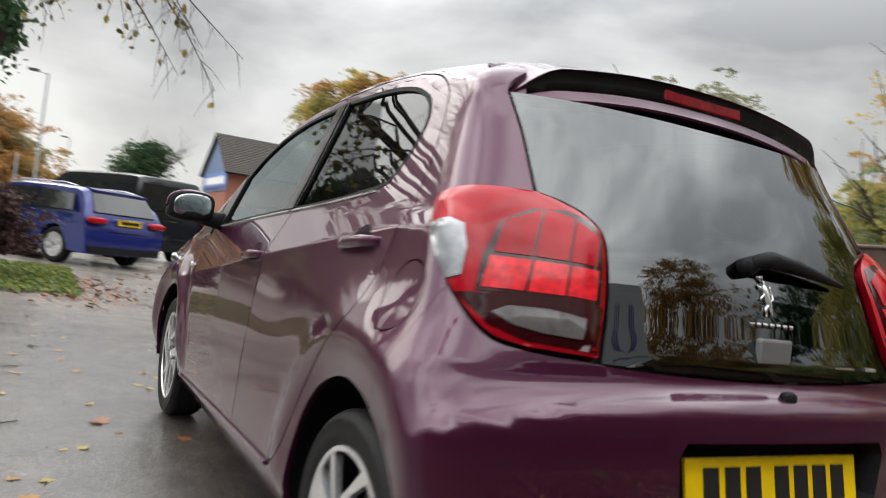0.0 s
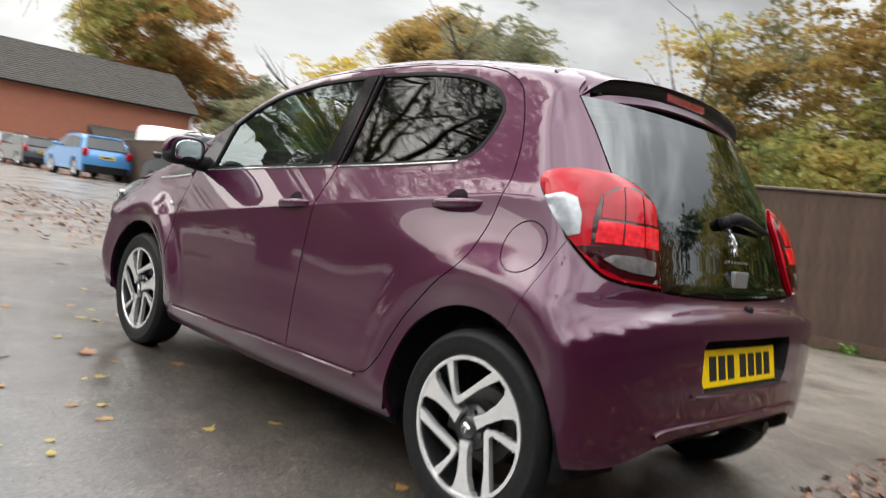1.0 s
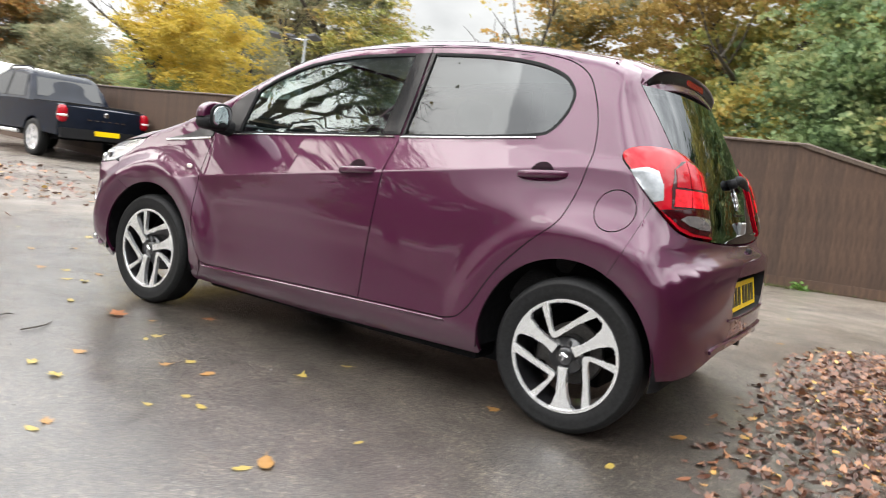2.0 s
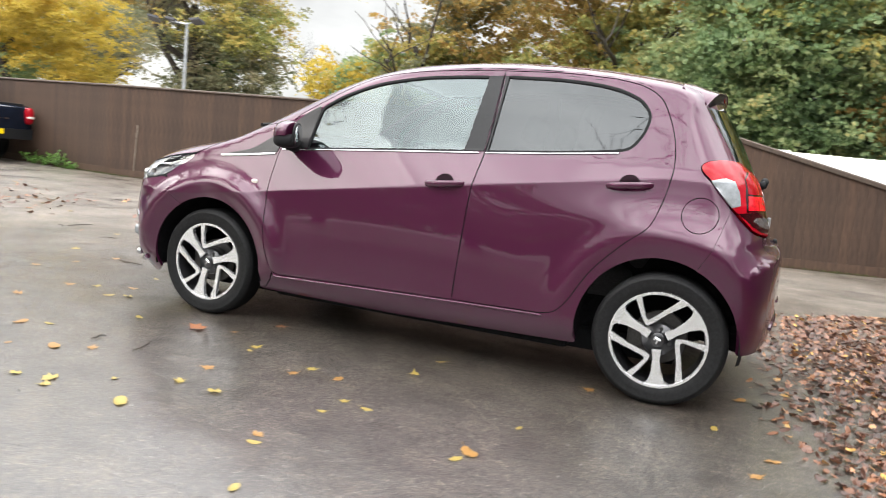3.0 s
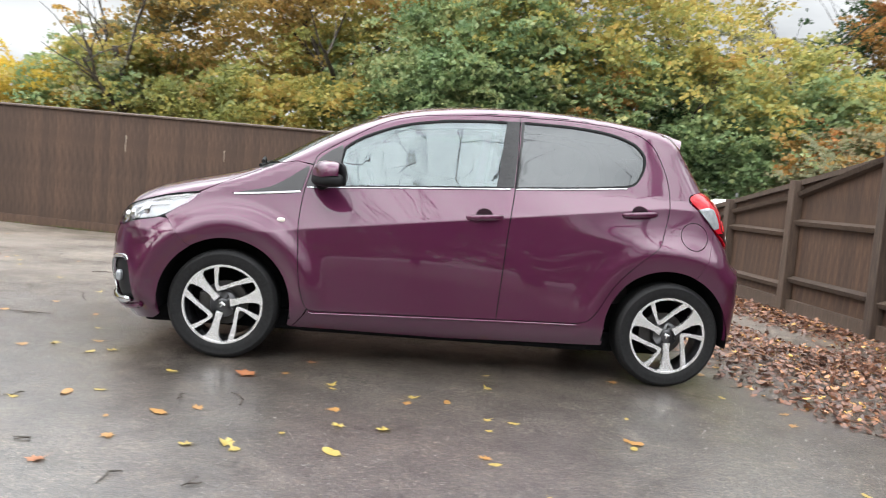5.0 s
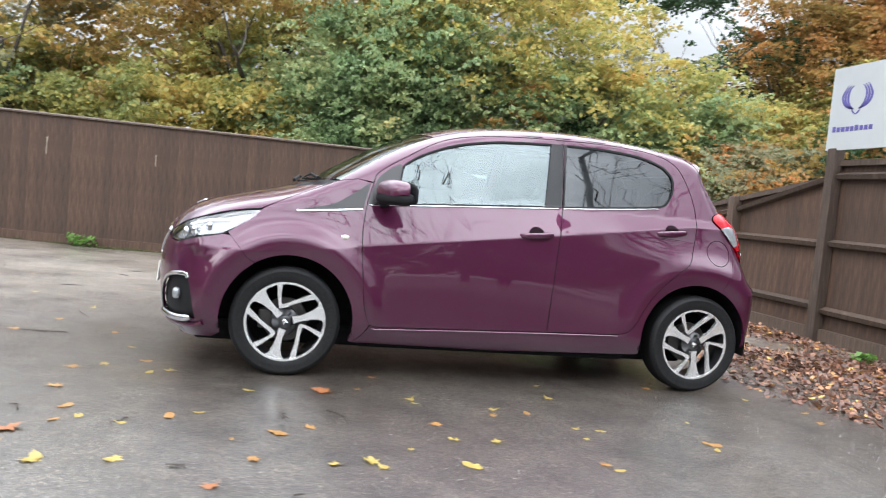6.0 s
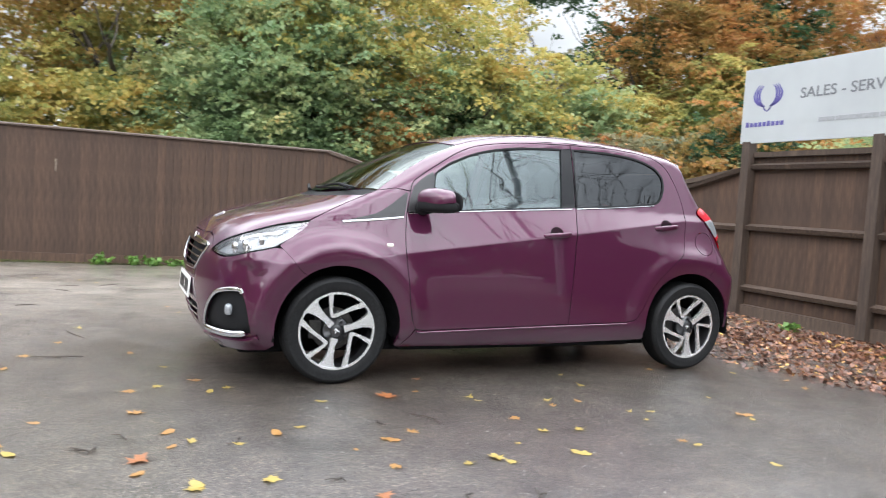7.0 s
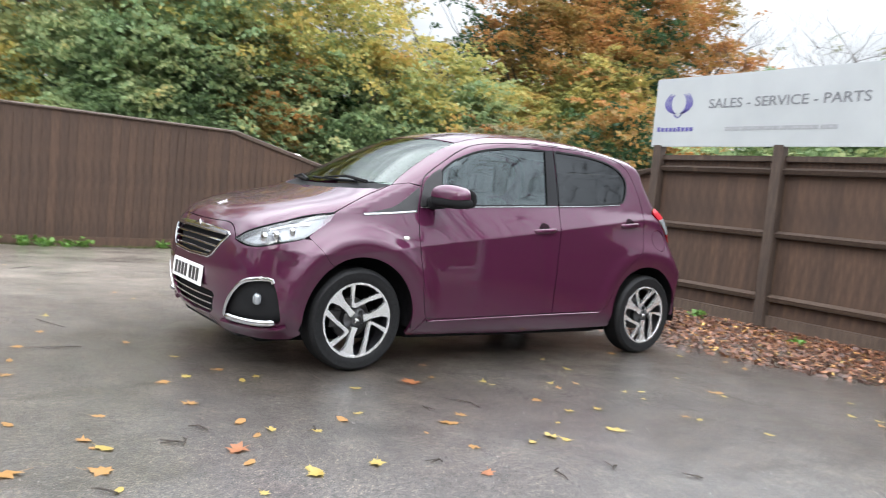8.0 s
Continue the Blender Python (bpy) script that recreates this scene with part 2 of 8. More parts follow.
M["seat"] = plain("seat_cloth", (0.035, 0.034, 0.036), 0.9, 0, 0.25, 180, 0, 0.001)
M["glass_front"] = glass_mat("side_glass", (0.35, 0.43, 0.41), gloss=0.095, most=0.65, shine=(0.86, 0.98, 1.0))
M["glass_screen"] = glass_mat("windscreen_glass", (0.50, 0.58, 0.55), gloss=0.11, most=0.5, shine=(0.93, 1.0, 0.97))
M["glass_rear"] = glass_mat("privacy_glass", (0.05, 0.052, 0.055), gloss=0.056, most=0.62, shine=(0.94, 0.98, 1.0))
M["glass_tail"] = glass_mat("tailgate_glass", (0.03, 0.032, 0.034), gloss=0.11, shine=(0.94, 0.98, 1.0))
M["lens_glass"] = glass_mat("headlight_glass", (0.90, 0.93, 0.96), gloss=0.11)
M["headlining"] = plain("headlining", (0.42, 0.42, 0.41), 0.9, 0, 0.05, 200)
# dark plum painted for the shade above the door handles
M["handle_shade"] = plain("handle_shade_paint", (0.010, 0.003, 0.006), 0.55, 0.0, 0.1, 60, 0.0, 0, 0.05)
M["fence"] = wood_mat("fence_board", (0.023, 0.0118, 0.0068), (0.055, 0.0298, 0.0176), (0.096, 0.056, 0.035))
M["rail"] = wood_mat("fence_rail", (0.026, 0.0165, 0.0115), (0.058, 0.038, 0.027), (0.112, 0.080, 0.058))
M["sign_white"] = plain("sign_white", (0.325, 0.345, 0.352), 0.4, 0, 0.03, 2.0)
M["sign_grey"] = plain("sign_grey", (0.12, 0.125, 0.135), 0.5)
M["sign_pale"] = plain("sign_pale", (0.235, 0.245, 0.255), 0.5)
M["sign_violet"] = plain("sign_violet", (0.07, 0.06, 0.22), 0.5)
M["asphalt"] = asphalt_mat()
M["bark"] = plain("bark", (0.055, 0.045, 0.036), 0.9, 0, 0.3, 14, 0, 0.02)
M["leaf_mixed"] = leaf_mat("maple_leaves", (0.0, (0.150, 0.190, 0.070)), (0.35, (0.310, 0.320, 0.100)), (0.6, (0.500, 0.420, 0.120)), (0.85, (0.580, 0.400, 0.120)), (1.0, (0.560, 0.300, 0.100)), through=0.55, clumpy=0.65)
M["leaf_green"] = leaf_mat("hedge_leaves", (0.0, (0.110, 0.181, 0.087)), (0.40, (0.233, 0.326, 0.150)), (0.70, (0.386, 0.423, 0.191)), (0.90, (0.552, 0.472, 0.188)), (1.0, (0.644, 0.412, 0.187)), through=0.55, clumpy=0.65)
M["leaf_orange"] = leaf_mat("oak_leaves", (0.0, (0.140, 0.135, 0.045)), (0.3, (0.300, 0.205, 0.060)), (0.65, (0.430, 0.215, 0.065)), (1.0, (0.450, 0.165, 0.055)), through=0.55, clumpy=0.65)
M["leaf_gold"] = leaf_mat("gold_brown_leaves", (0.0, (0.190, 0.150, 0.055)), (0.4, (0.360, 0.260, 0.080)), (0.75, (0.470, 0.300, 0.090)), (1.0, (0.480, 0.230, 0.075)), through=0.55, clumpy=0.6)
M["leaf_bough"] = leaf_mat("bough_leaves", (0.0, (0.040, 0.040, 0.014)), (0.5, (0.110, 0.100, 0.028)), (0.8, (0.250, 0.190, 0.040)), (1.0, (0.420, 0.320, 0.060)), through=0.3)
M["leaf_yellow"] = leaf_mat("yellow_leaves", (0.0, (0.240, 0.215, 0.035)), (0.5, (0.560, 0.425, 0.070)), (1.0, (0.660, 0.450, 0.070)), through=0.55, clumpy=0.65)
# dark green of ivy and evergreens, also the shade put inside hedges
M["leaf_dark"] = leaf_mat("ivy_and_shade_leaves", (0.0, (0.022, 0.055, 0.022)), (0.6, (0.047, 0.095, 0.036)), (1.0, (0.082, 0.137, 0.040)), through=0.55, clumpy=0.65)
M["leaf_dull"] = leaf_mat("dull_leaves", (0.0, (0.113, 0.139, 0.083)), (0.5, (0.241, 0.240, 0.135)), (1.0, (0.412, 0.319, 0.189)), through=0.55, clumpy=0.65)
M["litter"] = leaf_mat("leaf_litter", (0.0, (0.045, 0.018, 0.011)), (0.45, (0.125, 0.050, 0.028)), (0.78, (0.225, 0.095, 0.048)), (0.95, (0.380, 0.180, 0.075)), (1.0, (0.640, 0.420, 0.085)), rough=0.36, through=0.08)
M["fallen_yellow"] = leaf_mat("fallen_yellow", (0.0, (0.270, 0.188, 0.038)), (1.0, (0.390, 0.300, 0.075)), rough=0.4, through=0.1)
M["fallen_orange"] = leaf_mat("fallen_orange", (0.0, (0.250, 0.117, 0.031)), (1.0, (0.351, 0.195, 0.055)), rough=0.4, through=0.1)
M["fallen_red"] = leaf_mat("fallen_red", (0.0, (0.204, 0.064, 0.025)), (1.0, (0.306, 0.128, 0.043)), rough=0.4, through=0.1)
M["weed"] = leaf_mat("weed_leaves", (0.0, (0.07, 0.16, 0.025)), (1.0, (0.16, 0.29, 0.05)), rough=0.5)
M["grass"] = leaf_mat("grass_blades", (0.0, (0.06, 0.11, 0.02)), (0.6, (0.12, 0.17, 0.03)), (1.0, (0.30, 0.26, 0.06)))
M["grit_stone"] = plain("grit_stone", (0.17, 0.16, 0.15), 0.5, 0, 0.4, 200)
M["moss"] = leaf_mat("moss", (0.0, (0.035, 0.040, 0.014)), (0.6, (0.075, 0.085, 0.025)), (1.0, (0.13, 0.12, 0.05)), rough=0.9)
M["dried_drip"] = plain("dried_drip", (0.20, 0.165, 0.13), 0.9, 0, 0.3, 60)
M["twig"] = plain("twig", (0.035, 0.026, 0.020), 0.8, 0, 0.3, 40)
M["roof_tile"] = plain("roof_tile", (0.060, 0.054, 0.048), 0.75, 0, 0.25, 6, 0, 0.01, 0.2)
M["blue_clad"] = plain("blue_cladding", (0.10, 0.16, 0.28), 0.5, 0, 0.06, 2)
M["sign_blue"] = plain("blue_sign", (0.10, 0.18, 0.48), 0.4, 0, 0.04, 3)
M["car_glass"] = plain("dark_car_glass", (0.012, 0.014, 0.016), 0.05, 0, 0.1, 5, 0.0, 0, 0.55)
M["pole"] = plain("galvanised_pole", (0.42, 0.44, 0.46), 0.5, 0.6, 0.1, 6)
M["lamp_head"] = plain("lamp_head", (0.05, 0.05, 0.055), 0.5, 0.2, 0.1, 20)
M["leaf_copper"] = leaf_mat("copper_leaves", (0.0, (0.030, 0.012, 0.010)), (1.0, (0.075, 0.030, 0.022)))
M["navy_paint"] = plain("navy_paint", (0.007, 0.010, 0.018), 0.22, 0, 0.15, 3, 0.0, 0, 0.22)


def brick_wall_mat():
    m = Mat("brick_wall")
    b = m.node("ShaderNodeTexBrick", Scale=1.0, Mortar_Size=0.010, Brick_Width=0.225, Row_Height=0.075)
    b.inputs["Color1"].default_value = (0.31, 0.085, 0.045, 1)
    b.inputs["Color2"].default_value = (0.24, 0.068, 0.038, 1)
    b.inputs["Mortar"].default_value = (0.24, 0.15, 0.11, 1)
    c = m.node("ShaderNodeTexCoord")
    sw = m.node("ShaderNodeSeparateXYZ")
    cb = m.node("ShaderNodeCombineXYZ")
    m.link(c.outputs["Object"], sw.inputs["Vector"])
    ad = m.node("ShaderNodeMath")
    m.link(sw.outputs["X"], ad.inputs[0])
    m.link(sw.outputs["Y"], ad.inputs[1])
    m.link(ad.outputs["Value"], cb.inputs["X"])
    m.link(sw.outputs["Z"], cb.inputs["Y"])
    m.link(cb.outputs["Vector"], b.inputs["Vector"])
    stain = m.noise(0.5, 6.0)
    m.color(m.mix(m.ramp(stain, (0.45, (0.0,)), (0.8, (0.4,))), b.outputs["Color"], (0.20, 0.075, 0.05)))
    m.set(Roughness=0.9)
    return m.m


M["brick_wall"] = brick_wall_mat()


# ---- building helpers ----
from mathutils import geometry

def link_mesh(name, me, material, parent=None, label="", smooth=False):
    ob = new(name, me)
    if material is not None:
        me.materials.append(material)
    if smooth:
        me.shade_smooth()
    if parent is not None:
        ob.parent = parent
    if label:
        tagged(ob, label)
    return ob


def part(name, bm, material, parent, label="", smooth=False):
    me = bpy.data.meshes.new(name)
    bmesh.ops.recalc_face_normals(bm, faces=bm.faces)
    bm.to_mesh(me)
    bm.free()
    return link_mesh(name, me, material, parent, label, smooth)


def from_arrays(name, verts, faces, material, parent=None, label="", smooth=False):
    me = bpy.data.meshes.new(name)
    me.from_pydata([tuple(v) for v in verts], [], [tuple(f) for f in faces])
    me.update()
    return link_mesh(name, me, material, parent, label, smooth)


def thing(name, label, category, m=None, group="", kind=""):
    ob = new(name)
    ob.empty_display_size = 0.2
    if m is not None:
        ob.matrix_world = m
    return tagged(ob, label, category, group, kind)


def box(bm, x0, x1, y0, y1, z0, z1, bevel=0.0, m=None):
    r = bmesh.ops.create_cube(bm, size=1.0)
    vs = r["verts"]
    for v in vs:
        v.co = Vector(((x0 + x1) / 2 + v.co.x * (x1 - x0), (y0 + y1) / 2 + v.co.y * (y1 - y0), (z0 + z1) / 2 + v.co.z * (z1 - z0)))
    if bevel:
        es = {e for v in vs for e in v.link_edges}
        r2 = bmesh.ops.bevel(bm, geom=list(es), offset=bevel, segments=2, affect="EDGES", profile=0.6)
        vs = list({v for f in r2["faces"] for v in f.verts} | {v for v in vs if v.is_valid})
    if m is not None:
        bmesh.ops.transform(bm, matrix=m, verts=vs)
    return vs


def tube(bm, pts, radii, seg=8, caps=True):
    """A tapered tube along points."""
    rings = []
    pts = [Vector(p) for p in pts]
    up = Vector((0.31, 0.17, 0.93))
    for i, p in enumerate(pts):
        d = (pts[min(i + 1, len(pts) - 1)] - pts[max(i - 1, 0)]).normalized()
        a = d.cross(up)
        if a.length < 1e-3:
            a = d.cross(Vector((1, 0, 0)))
        a.normalize()
        b = d.cross(a)
        r = radii[i] if hasattr(radii, "__len__") else radii
        rings.append([bm.verts.new(p + (a * math.cos(k * 2 * math.pi / seg) + b * math.sin(k * 2 * math.pi / seg)) * r) for k in range(seg)])
    for r0, r1 in zip(rings, rings[1:]):
        for k in range(seg):
            bm.faces.new((r0[k], r0[(k + 1) % seg], r1[(k + 1) % seg], r1[k]))
    if caps:
        bm.faces.new(rings[0])
        bm.faces.new(rings[-1])


def lathe(bm, profile, seg=48, axis="y", closed=False):
    """Turns (radius, height) points round the y axis."""
    rings = []
    for r, h in profile:
        rings.append([bm.verts.new((r * math.cos(2 * math.pi * k / seg), h, r * math.sin(2 * math.pi * k / seg))) for k in range(seg)])
    pairs = list(zip(rings, rings[1:])) + ([(rings[-1], rings[0])] if closed else [])
    for a, b in pairs:
        for k in range(seg):
            bm.faces.new((a[k], a[(k + 1) % seg], b[(k + 1) % seg], b[k]))
    return rings


def extrude_outline(bm, pts, depth, m=None):
    """A flat outline (x, z) made solid along y, from y = 0 to depth."""
    a = [bm.verts.new((x, 0.0, z)) for x, z in pts]
    b = [bm.verts.new((x, depth, z)) for x, z in pts]
    n = len(pts)
    fa, fb = bm.faces.new(a), bm.faces.new(b[::-1])
    for i in range(n):
        bm.faces.new((a[i], b[i], b[(i + 1) % n], a[(i + 1) % n]))
    if m is not None:
        bmesh.ops.transform(bm, matrix=m, verts=a + b)
    bmesh.ops.triangulate(bm, faces=[fa, fb])


def spline(pts, n, closed=False):
    """Smooth curve through points (Catmull-Rom, centripetal-like), n samples."""
    p = np.asarray(pts, float)
    if closed:
        p = np.vstack([p, p[:1]])
    seg = np.linalg.norm(np.diff(p[:, :2], axis=0), axis=1) ** 0.5
    t = np.concatenate([[0], np.cumsum(np.maximum(seg, 1e-6))])
    m = np.zeros_like(p)
    m[1:-1] = (p[2:] - p[:-2]) / (t[2:] - t[:-2])[:, None]
    if closed:
        m[0] = m[-1] = (p[1] - p[-2]) / (t[1] + t[-1] - t[-2])
    else:
        m[0], m[-1] = (p[1] - p[0]) / (t[1] - t[0]), (p[-1] - p[-2]) / (t[-1] - t[-2])
    u = np.linspace(0, t[-1], n + 1 if closed else n)
    if closed:
        u = u[:-1]
    i = np.clip(np.searchsorted(t, u, side="right") - 1, 0, len(t) - 2)
    h = (t[i + 1] - t[i])[:, None]
    s = ((u - t[i]) / (t[i + 1] - t[i]))[:, None]
    return (2 * s**3 - 3 * s**2 + 1) * p[i] + (s**3 - 2 * s**2 + s) * h * m[i] + (-2 * s**3 + 3 * s**2) * p[i + 1] + (s**3 - s**2) * h * m[i + 1]


def inside(poly, q):
    """Which of the points q lie in the polygon."""
    x, y = q[:, 0], q[:, 1]
    res = np.zeros(len(q), bool)
    a = np.asarray(poly)
    b = np.roll(a, -1, axis=0)
    for (x0, y0), (x1, y1) in zip(a[:, :2], b[:, :2]):
        cond = (y0 > y) != (y1 > y)
        if cond.any():
            res ^= cond & (x < (x1 - x0) * (y - y0) / (y1 - y0 + 1e-12) + x0)
    return res


def dense(poly, step):
    """A closed outline with points at most step apart."""
    out = []
    a = np.asarray(poly, float)
    for p, q in zip(a, np.roll(a, -1, axis=0)):
        k = max(1, int(math.ceil(np.linalg.norm(q - p) / step)))
        out += [p + (q - p) * i / k for i in range(k)]
    return np.array(out)


def shrink(poly, d):
    """The outline moved inwards by d."""
    a = np.asarray(poly, float)
    area = np.sum(a[:, 0] * np.roll(a[:, 1], -1) - np.roll(a[:, 0], -1) * a[:, 1])
    e = np.roll(a, -1, axis=0) - np.roll(a, 1, axis=0)
    nrm = np.stack([-e[:, 1], e[:, 0]], 1) * np.sign(area)
    nrm /= np.linalg.norm(nrm, axis=1)[:, None] + 1e-9
    return a + nrm * d


def text_mesh(name, words, size, material, parent, m, depth=0.003, bold=0.0, align="LEFT", label=""):
    cu = bpy.data.curves.new(name, "FONT")
    cu.body, cu.size, cu.extrude, cu.align_x, cu.offset = words, size, depth, align, bold
    cu.resolution_u = 3
    tmp = bpy.data.objects.new(name, cu)
    scene.collection.objects.link(tmp)
    me = bpy.data.meshes.new_from_object(tmp.evaluated_get(bpy.context.evaluated_depsgraph_get()))
    bpy.data.objects.remove(tmp)
    ob = link_mesh(name, me, None, parent, label)
    me.materials.clear()
    me.materials.append(material)
    ob.matrix_basis = m
    return ob


# ---- the car's skin: a smooth implicit surface; x forward from the rear axle, y to its left ----
SIL = spline([
    (2.90, 0.13, 0.30), (2.985, 0.25, 0.34), (3.02, 0.40, 0.37), (3.022, 0.52, 0.38), (3.008, 0.62, 0.37), (2.975, 0.715, 0.33), (2.90, 0.805, 0.22),
    (2.79, 0.862, 0.15), (2.62, 0.913, 0.11), (2.45, 0.957, 0.095), (2.31, 1.000, 0.09), (2.20, 1.058, 0.10), (2.05, 1.152, 0.13), (1.90, 1.243, 0.145),
    (1.72, 1.327, 0.13), (1.55, 1.383, 0.11), (1.36, 1.424, 0.10), (1.10, 1.451, 0.09), (0.80, 1.464, 0.085), (0.50, 1.456, 0.085), (0.20, 1.430, 0.09),
    (0.02, 1.402, 0.10), (-0.09, 1.350, 0.14), (-0.165, 1.24, 0.18), (-0.245, 1.10, 0.20), (-0.315, 0.96, 0.20), (-0.362, 0.83, 0.20), (-0.392, 0.745, 0.20),
    (-0.395, 0.724, 0.20), (-0.405, 0.708, 0.20), (-0.435, 0.692, 0.20), (-0.452, 0.668, 0.20), (-0.457, 0.61, 0.20), (-0.458, 0.54, 0.20), (-0.457, 0.44, 0.20), (-0.451, 0.33, 0.20), (-0.43, 0.20, 0.20), (-0.40, 0.10, 0.20)], 420)
SIL_D = np.diff(SIL[:, :2], axis=0)
SIL_L = np.sum(SIL_D**2, axis=1)
SIL_N = np.stack([-SIL_D[:, 1], SIL_D[:, 0]], 1) / np.sqrt(SIL_L)[:, None]  # inwards


def depth_in(x, z):
    """Depth under the centre outline and its rounding radius, at points of the side view."""
    px, pz = x[:, None] - SIL[None, :-1, 0], z[:, None] - SIL[None, :-1, 1]
    t = np.clip((px * SIL_D[:, 0] + pz * SIL_D[:, 1]) / SIL_L, 0, 1)
    dx, dz = px - t * SIL_D[:, 0], pz - t * SIL_D[:, 1]
    d2 = dx * dx + dz * dz
    i = np.argmin(d2, axis=1)
    k = np.arange(len(x))
    s = t[k, i]
    side = np.sign(dx[k, i] * SIL_N[i, 0] + dz[k, i] * SIL_N[i, 1])
    return np.sqrt(d2[k, i]) * np.where(side == 0, 1, side), SIL[i, 2] * (1 - s) + SIL[i + 1, 2] * s


CREASE = 0.135  # fall of the door crease for each metre forwards


def half_width(x, z):
    """Half the body's width: sill, a nearly flat door up to the crease, then a shoulder leaning in to the belt and the greenhouse."""
    xc = np.clip(x, 0.05, 2.45)
    zc = 0.70 + CREASE * (1.95 - xc)
    yc = np.interp(x, [0.05, 0.5, 0.9, 1.4, 1.95, 2.34, 2.6], [0.703, 0.734, 0.757, 0.769, 0.774, 0.772, 0.778])
    belt = np.interp(x, [0.10, 0.9, 1.95, 2.34, 2.5, 2.9], [0.678, 0.682, 0.672, 0.656, 0.645, 0.62])
    t = np.clip((z - 0.31) / (zc - 0.31), 0, 1)
    low = 0.781 + (yc - 0.781) * t + 0.007 * np.sin(math.pi * t) - 0.095 * (np.clip(0.31 - z, 0, 0.3) / 0.17) ** 1.8
    up = yc + (belt - yc) * (z - zc) / (1.0 - zc)
    glass = belt + np.interp(z, [1.0, 1.1, 1.2, 1.35, 1.40, 1.47], [0.0, -0.036, -0.071, -0.124, -0.138, -0.170])
    up = np.where(z > 1.0, glass, up)
    w = np.where(z < zc, low, up)
    # the haunch: a ridge that grows along the rear door towards the tail lamp
    grow = np.clip((0.75 - x) / 0.95, 0, 1)
    grow = grow * grow * (3 - 2 * grow)
    z2 = np.interp(x, [-0.5, -0.30, -0.23, -0.17, -0.09, 0.05, 0.30, 0.55, 0.95], [0.676, 0.668, 0.672, 0.690, 0.706, 0.722, 0.752, 0.780, 0.800])
    dh = z - z2
    w = w + grow * 0.044 * np.exp(-np.abs(np.where(dh > 0, dh / 0.105, dh / 0.20)) ** 1.7)
    for cx, flare in ((0.02, 0.012), (2.335, 0.030)):
        r = np.hypot(x - cx, z - 0.288)
        rise = np.clip((z - 0.25) / 0.15, 0, 1)
        w = w + rise * (flare * np.exp(-(((r - 0.425) / np.where(r > 0.425, 0.060, 0.075)) ** 2)) - 0.003 * np.exp(-(((r - 0.34) / 0.04) ** 2)))
    return w


def power(x):
    """How square the corners are: nose and tail squarer than the rest."""
    def ease(t):
        t = np.clip(t, 0, 1)
        return t * t * (3 - 2 * t)
    return 2.25 + 0.65 * ease((x - 2.35) / 0.45) + 0.35 * ease((0.0 - x) / 0.3)


def skin(p):
    """Negative inside the body, zero on its skin."""
    x, y, z = p[:, 0], np.abs(p[:, 1]), p[:, 2]
    d, r = depth_in(x, z)
    t = np.clip(1 - d / r, 0, None)
    k = power(x)
    return (y / half_width(x, z)) ** k + t**k - 1


def skin_normal(p, h=0.006):
    g = np.stack([skin(p + np.eye(3)[k] * h) - skin(p - np.eye(3)[k] * h) for k in range(3)], 1)
    return g / (np.linalg.norm(g, axis=1)[:, None] + 1e-12)


def hit_skin(o, d, far):
    """Where rays from inside the body leave it."""
    lo, hi = np.zeros(len(o)), np.full(len(o), far)
    for _ in range(26):
        mid = (lo + hi) / 2
        inn = skin(o + d * mid[:, None]) < 0
        lo, hi = np.where(inn, mid, lo), np.where(inn, hi, mid)
    return o + d * lo[:, None]


NOSE, TAIL, ROUND = 2.25, 0.22, 0.75


def lift(kind, q):
    """Points of a flat drawing put on the skin: side (x, z), top (x, y), nose and tail (arc, z)."""
    q = np.asarray(q, float)
    n, one, zero = len(q), np.ones(len(q)), np.zeros(len(q))
    if kind == "side":
        d, r = depth_in(q[:, 0], q[:, 1])
        k = power(q[:, 0])
        y = half_width(q[:, 0], q[:, 1]) * np.clip(1 - np.clip(1 - d / r, 0, 1) ** k, 0, 1) ** (1 / k)
        return np.stack([q[:, 0], y, q[:, 1]], 1)
    if kind == "top":
        return hit_skin(np.stack([q[:, 0], q[:, 1], zero + 0.62], 1), np.stack([zero, zero, one], 1), 1.2)
    a = q[:, 0] / ROUND
    if kind == "nose":
        return hit_skin(np.stack([zero + NOSE, zero, q[:, 1]], 1), np.stack([np.cos(a), np.sin(a), zero], 1), 1.4)
    return hit_skin(np.stack([zero + TAIL, zero, q[:, 1]], 1), np.stack([-np.cos(a), np.sin(a), zero], 1), 1.4)


def flat(kind, p):
    """The drawing's coordinates of points on the skin."""
    p = np.asarray(p, float)
    if kind == "side":
        return p[:, [0, 2]]
    if kind == "top":
        return p[:, [0, 1]]
    a = np.arctan2(p[:, 1], p[:, 0] - NOSE) if kind == "nose" else np.arctan2(p[:, 1], TAIL - p[:, 0])
    return np.stack([a * ROUND, p[:, 2]], 1)


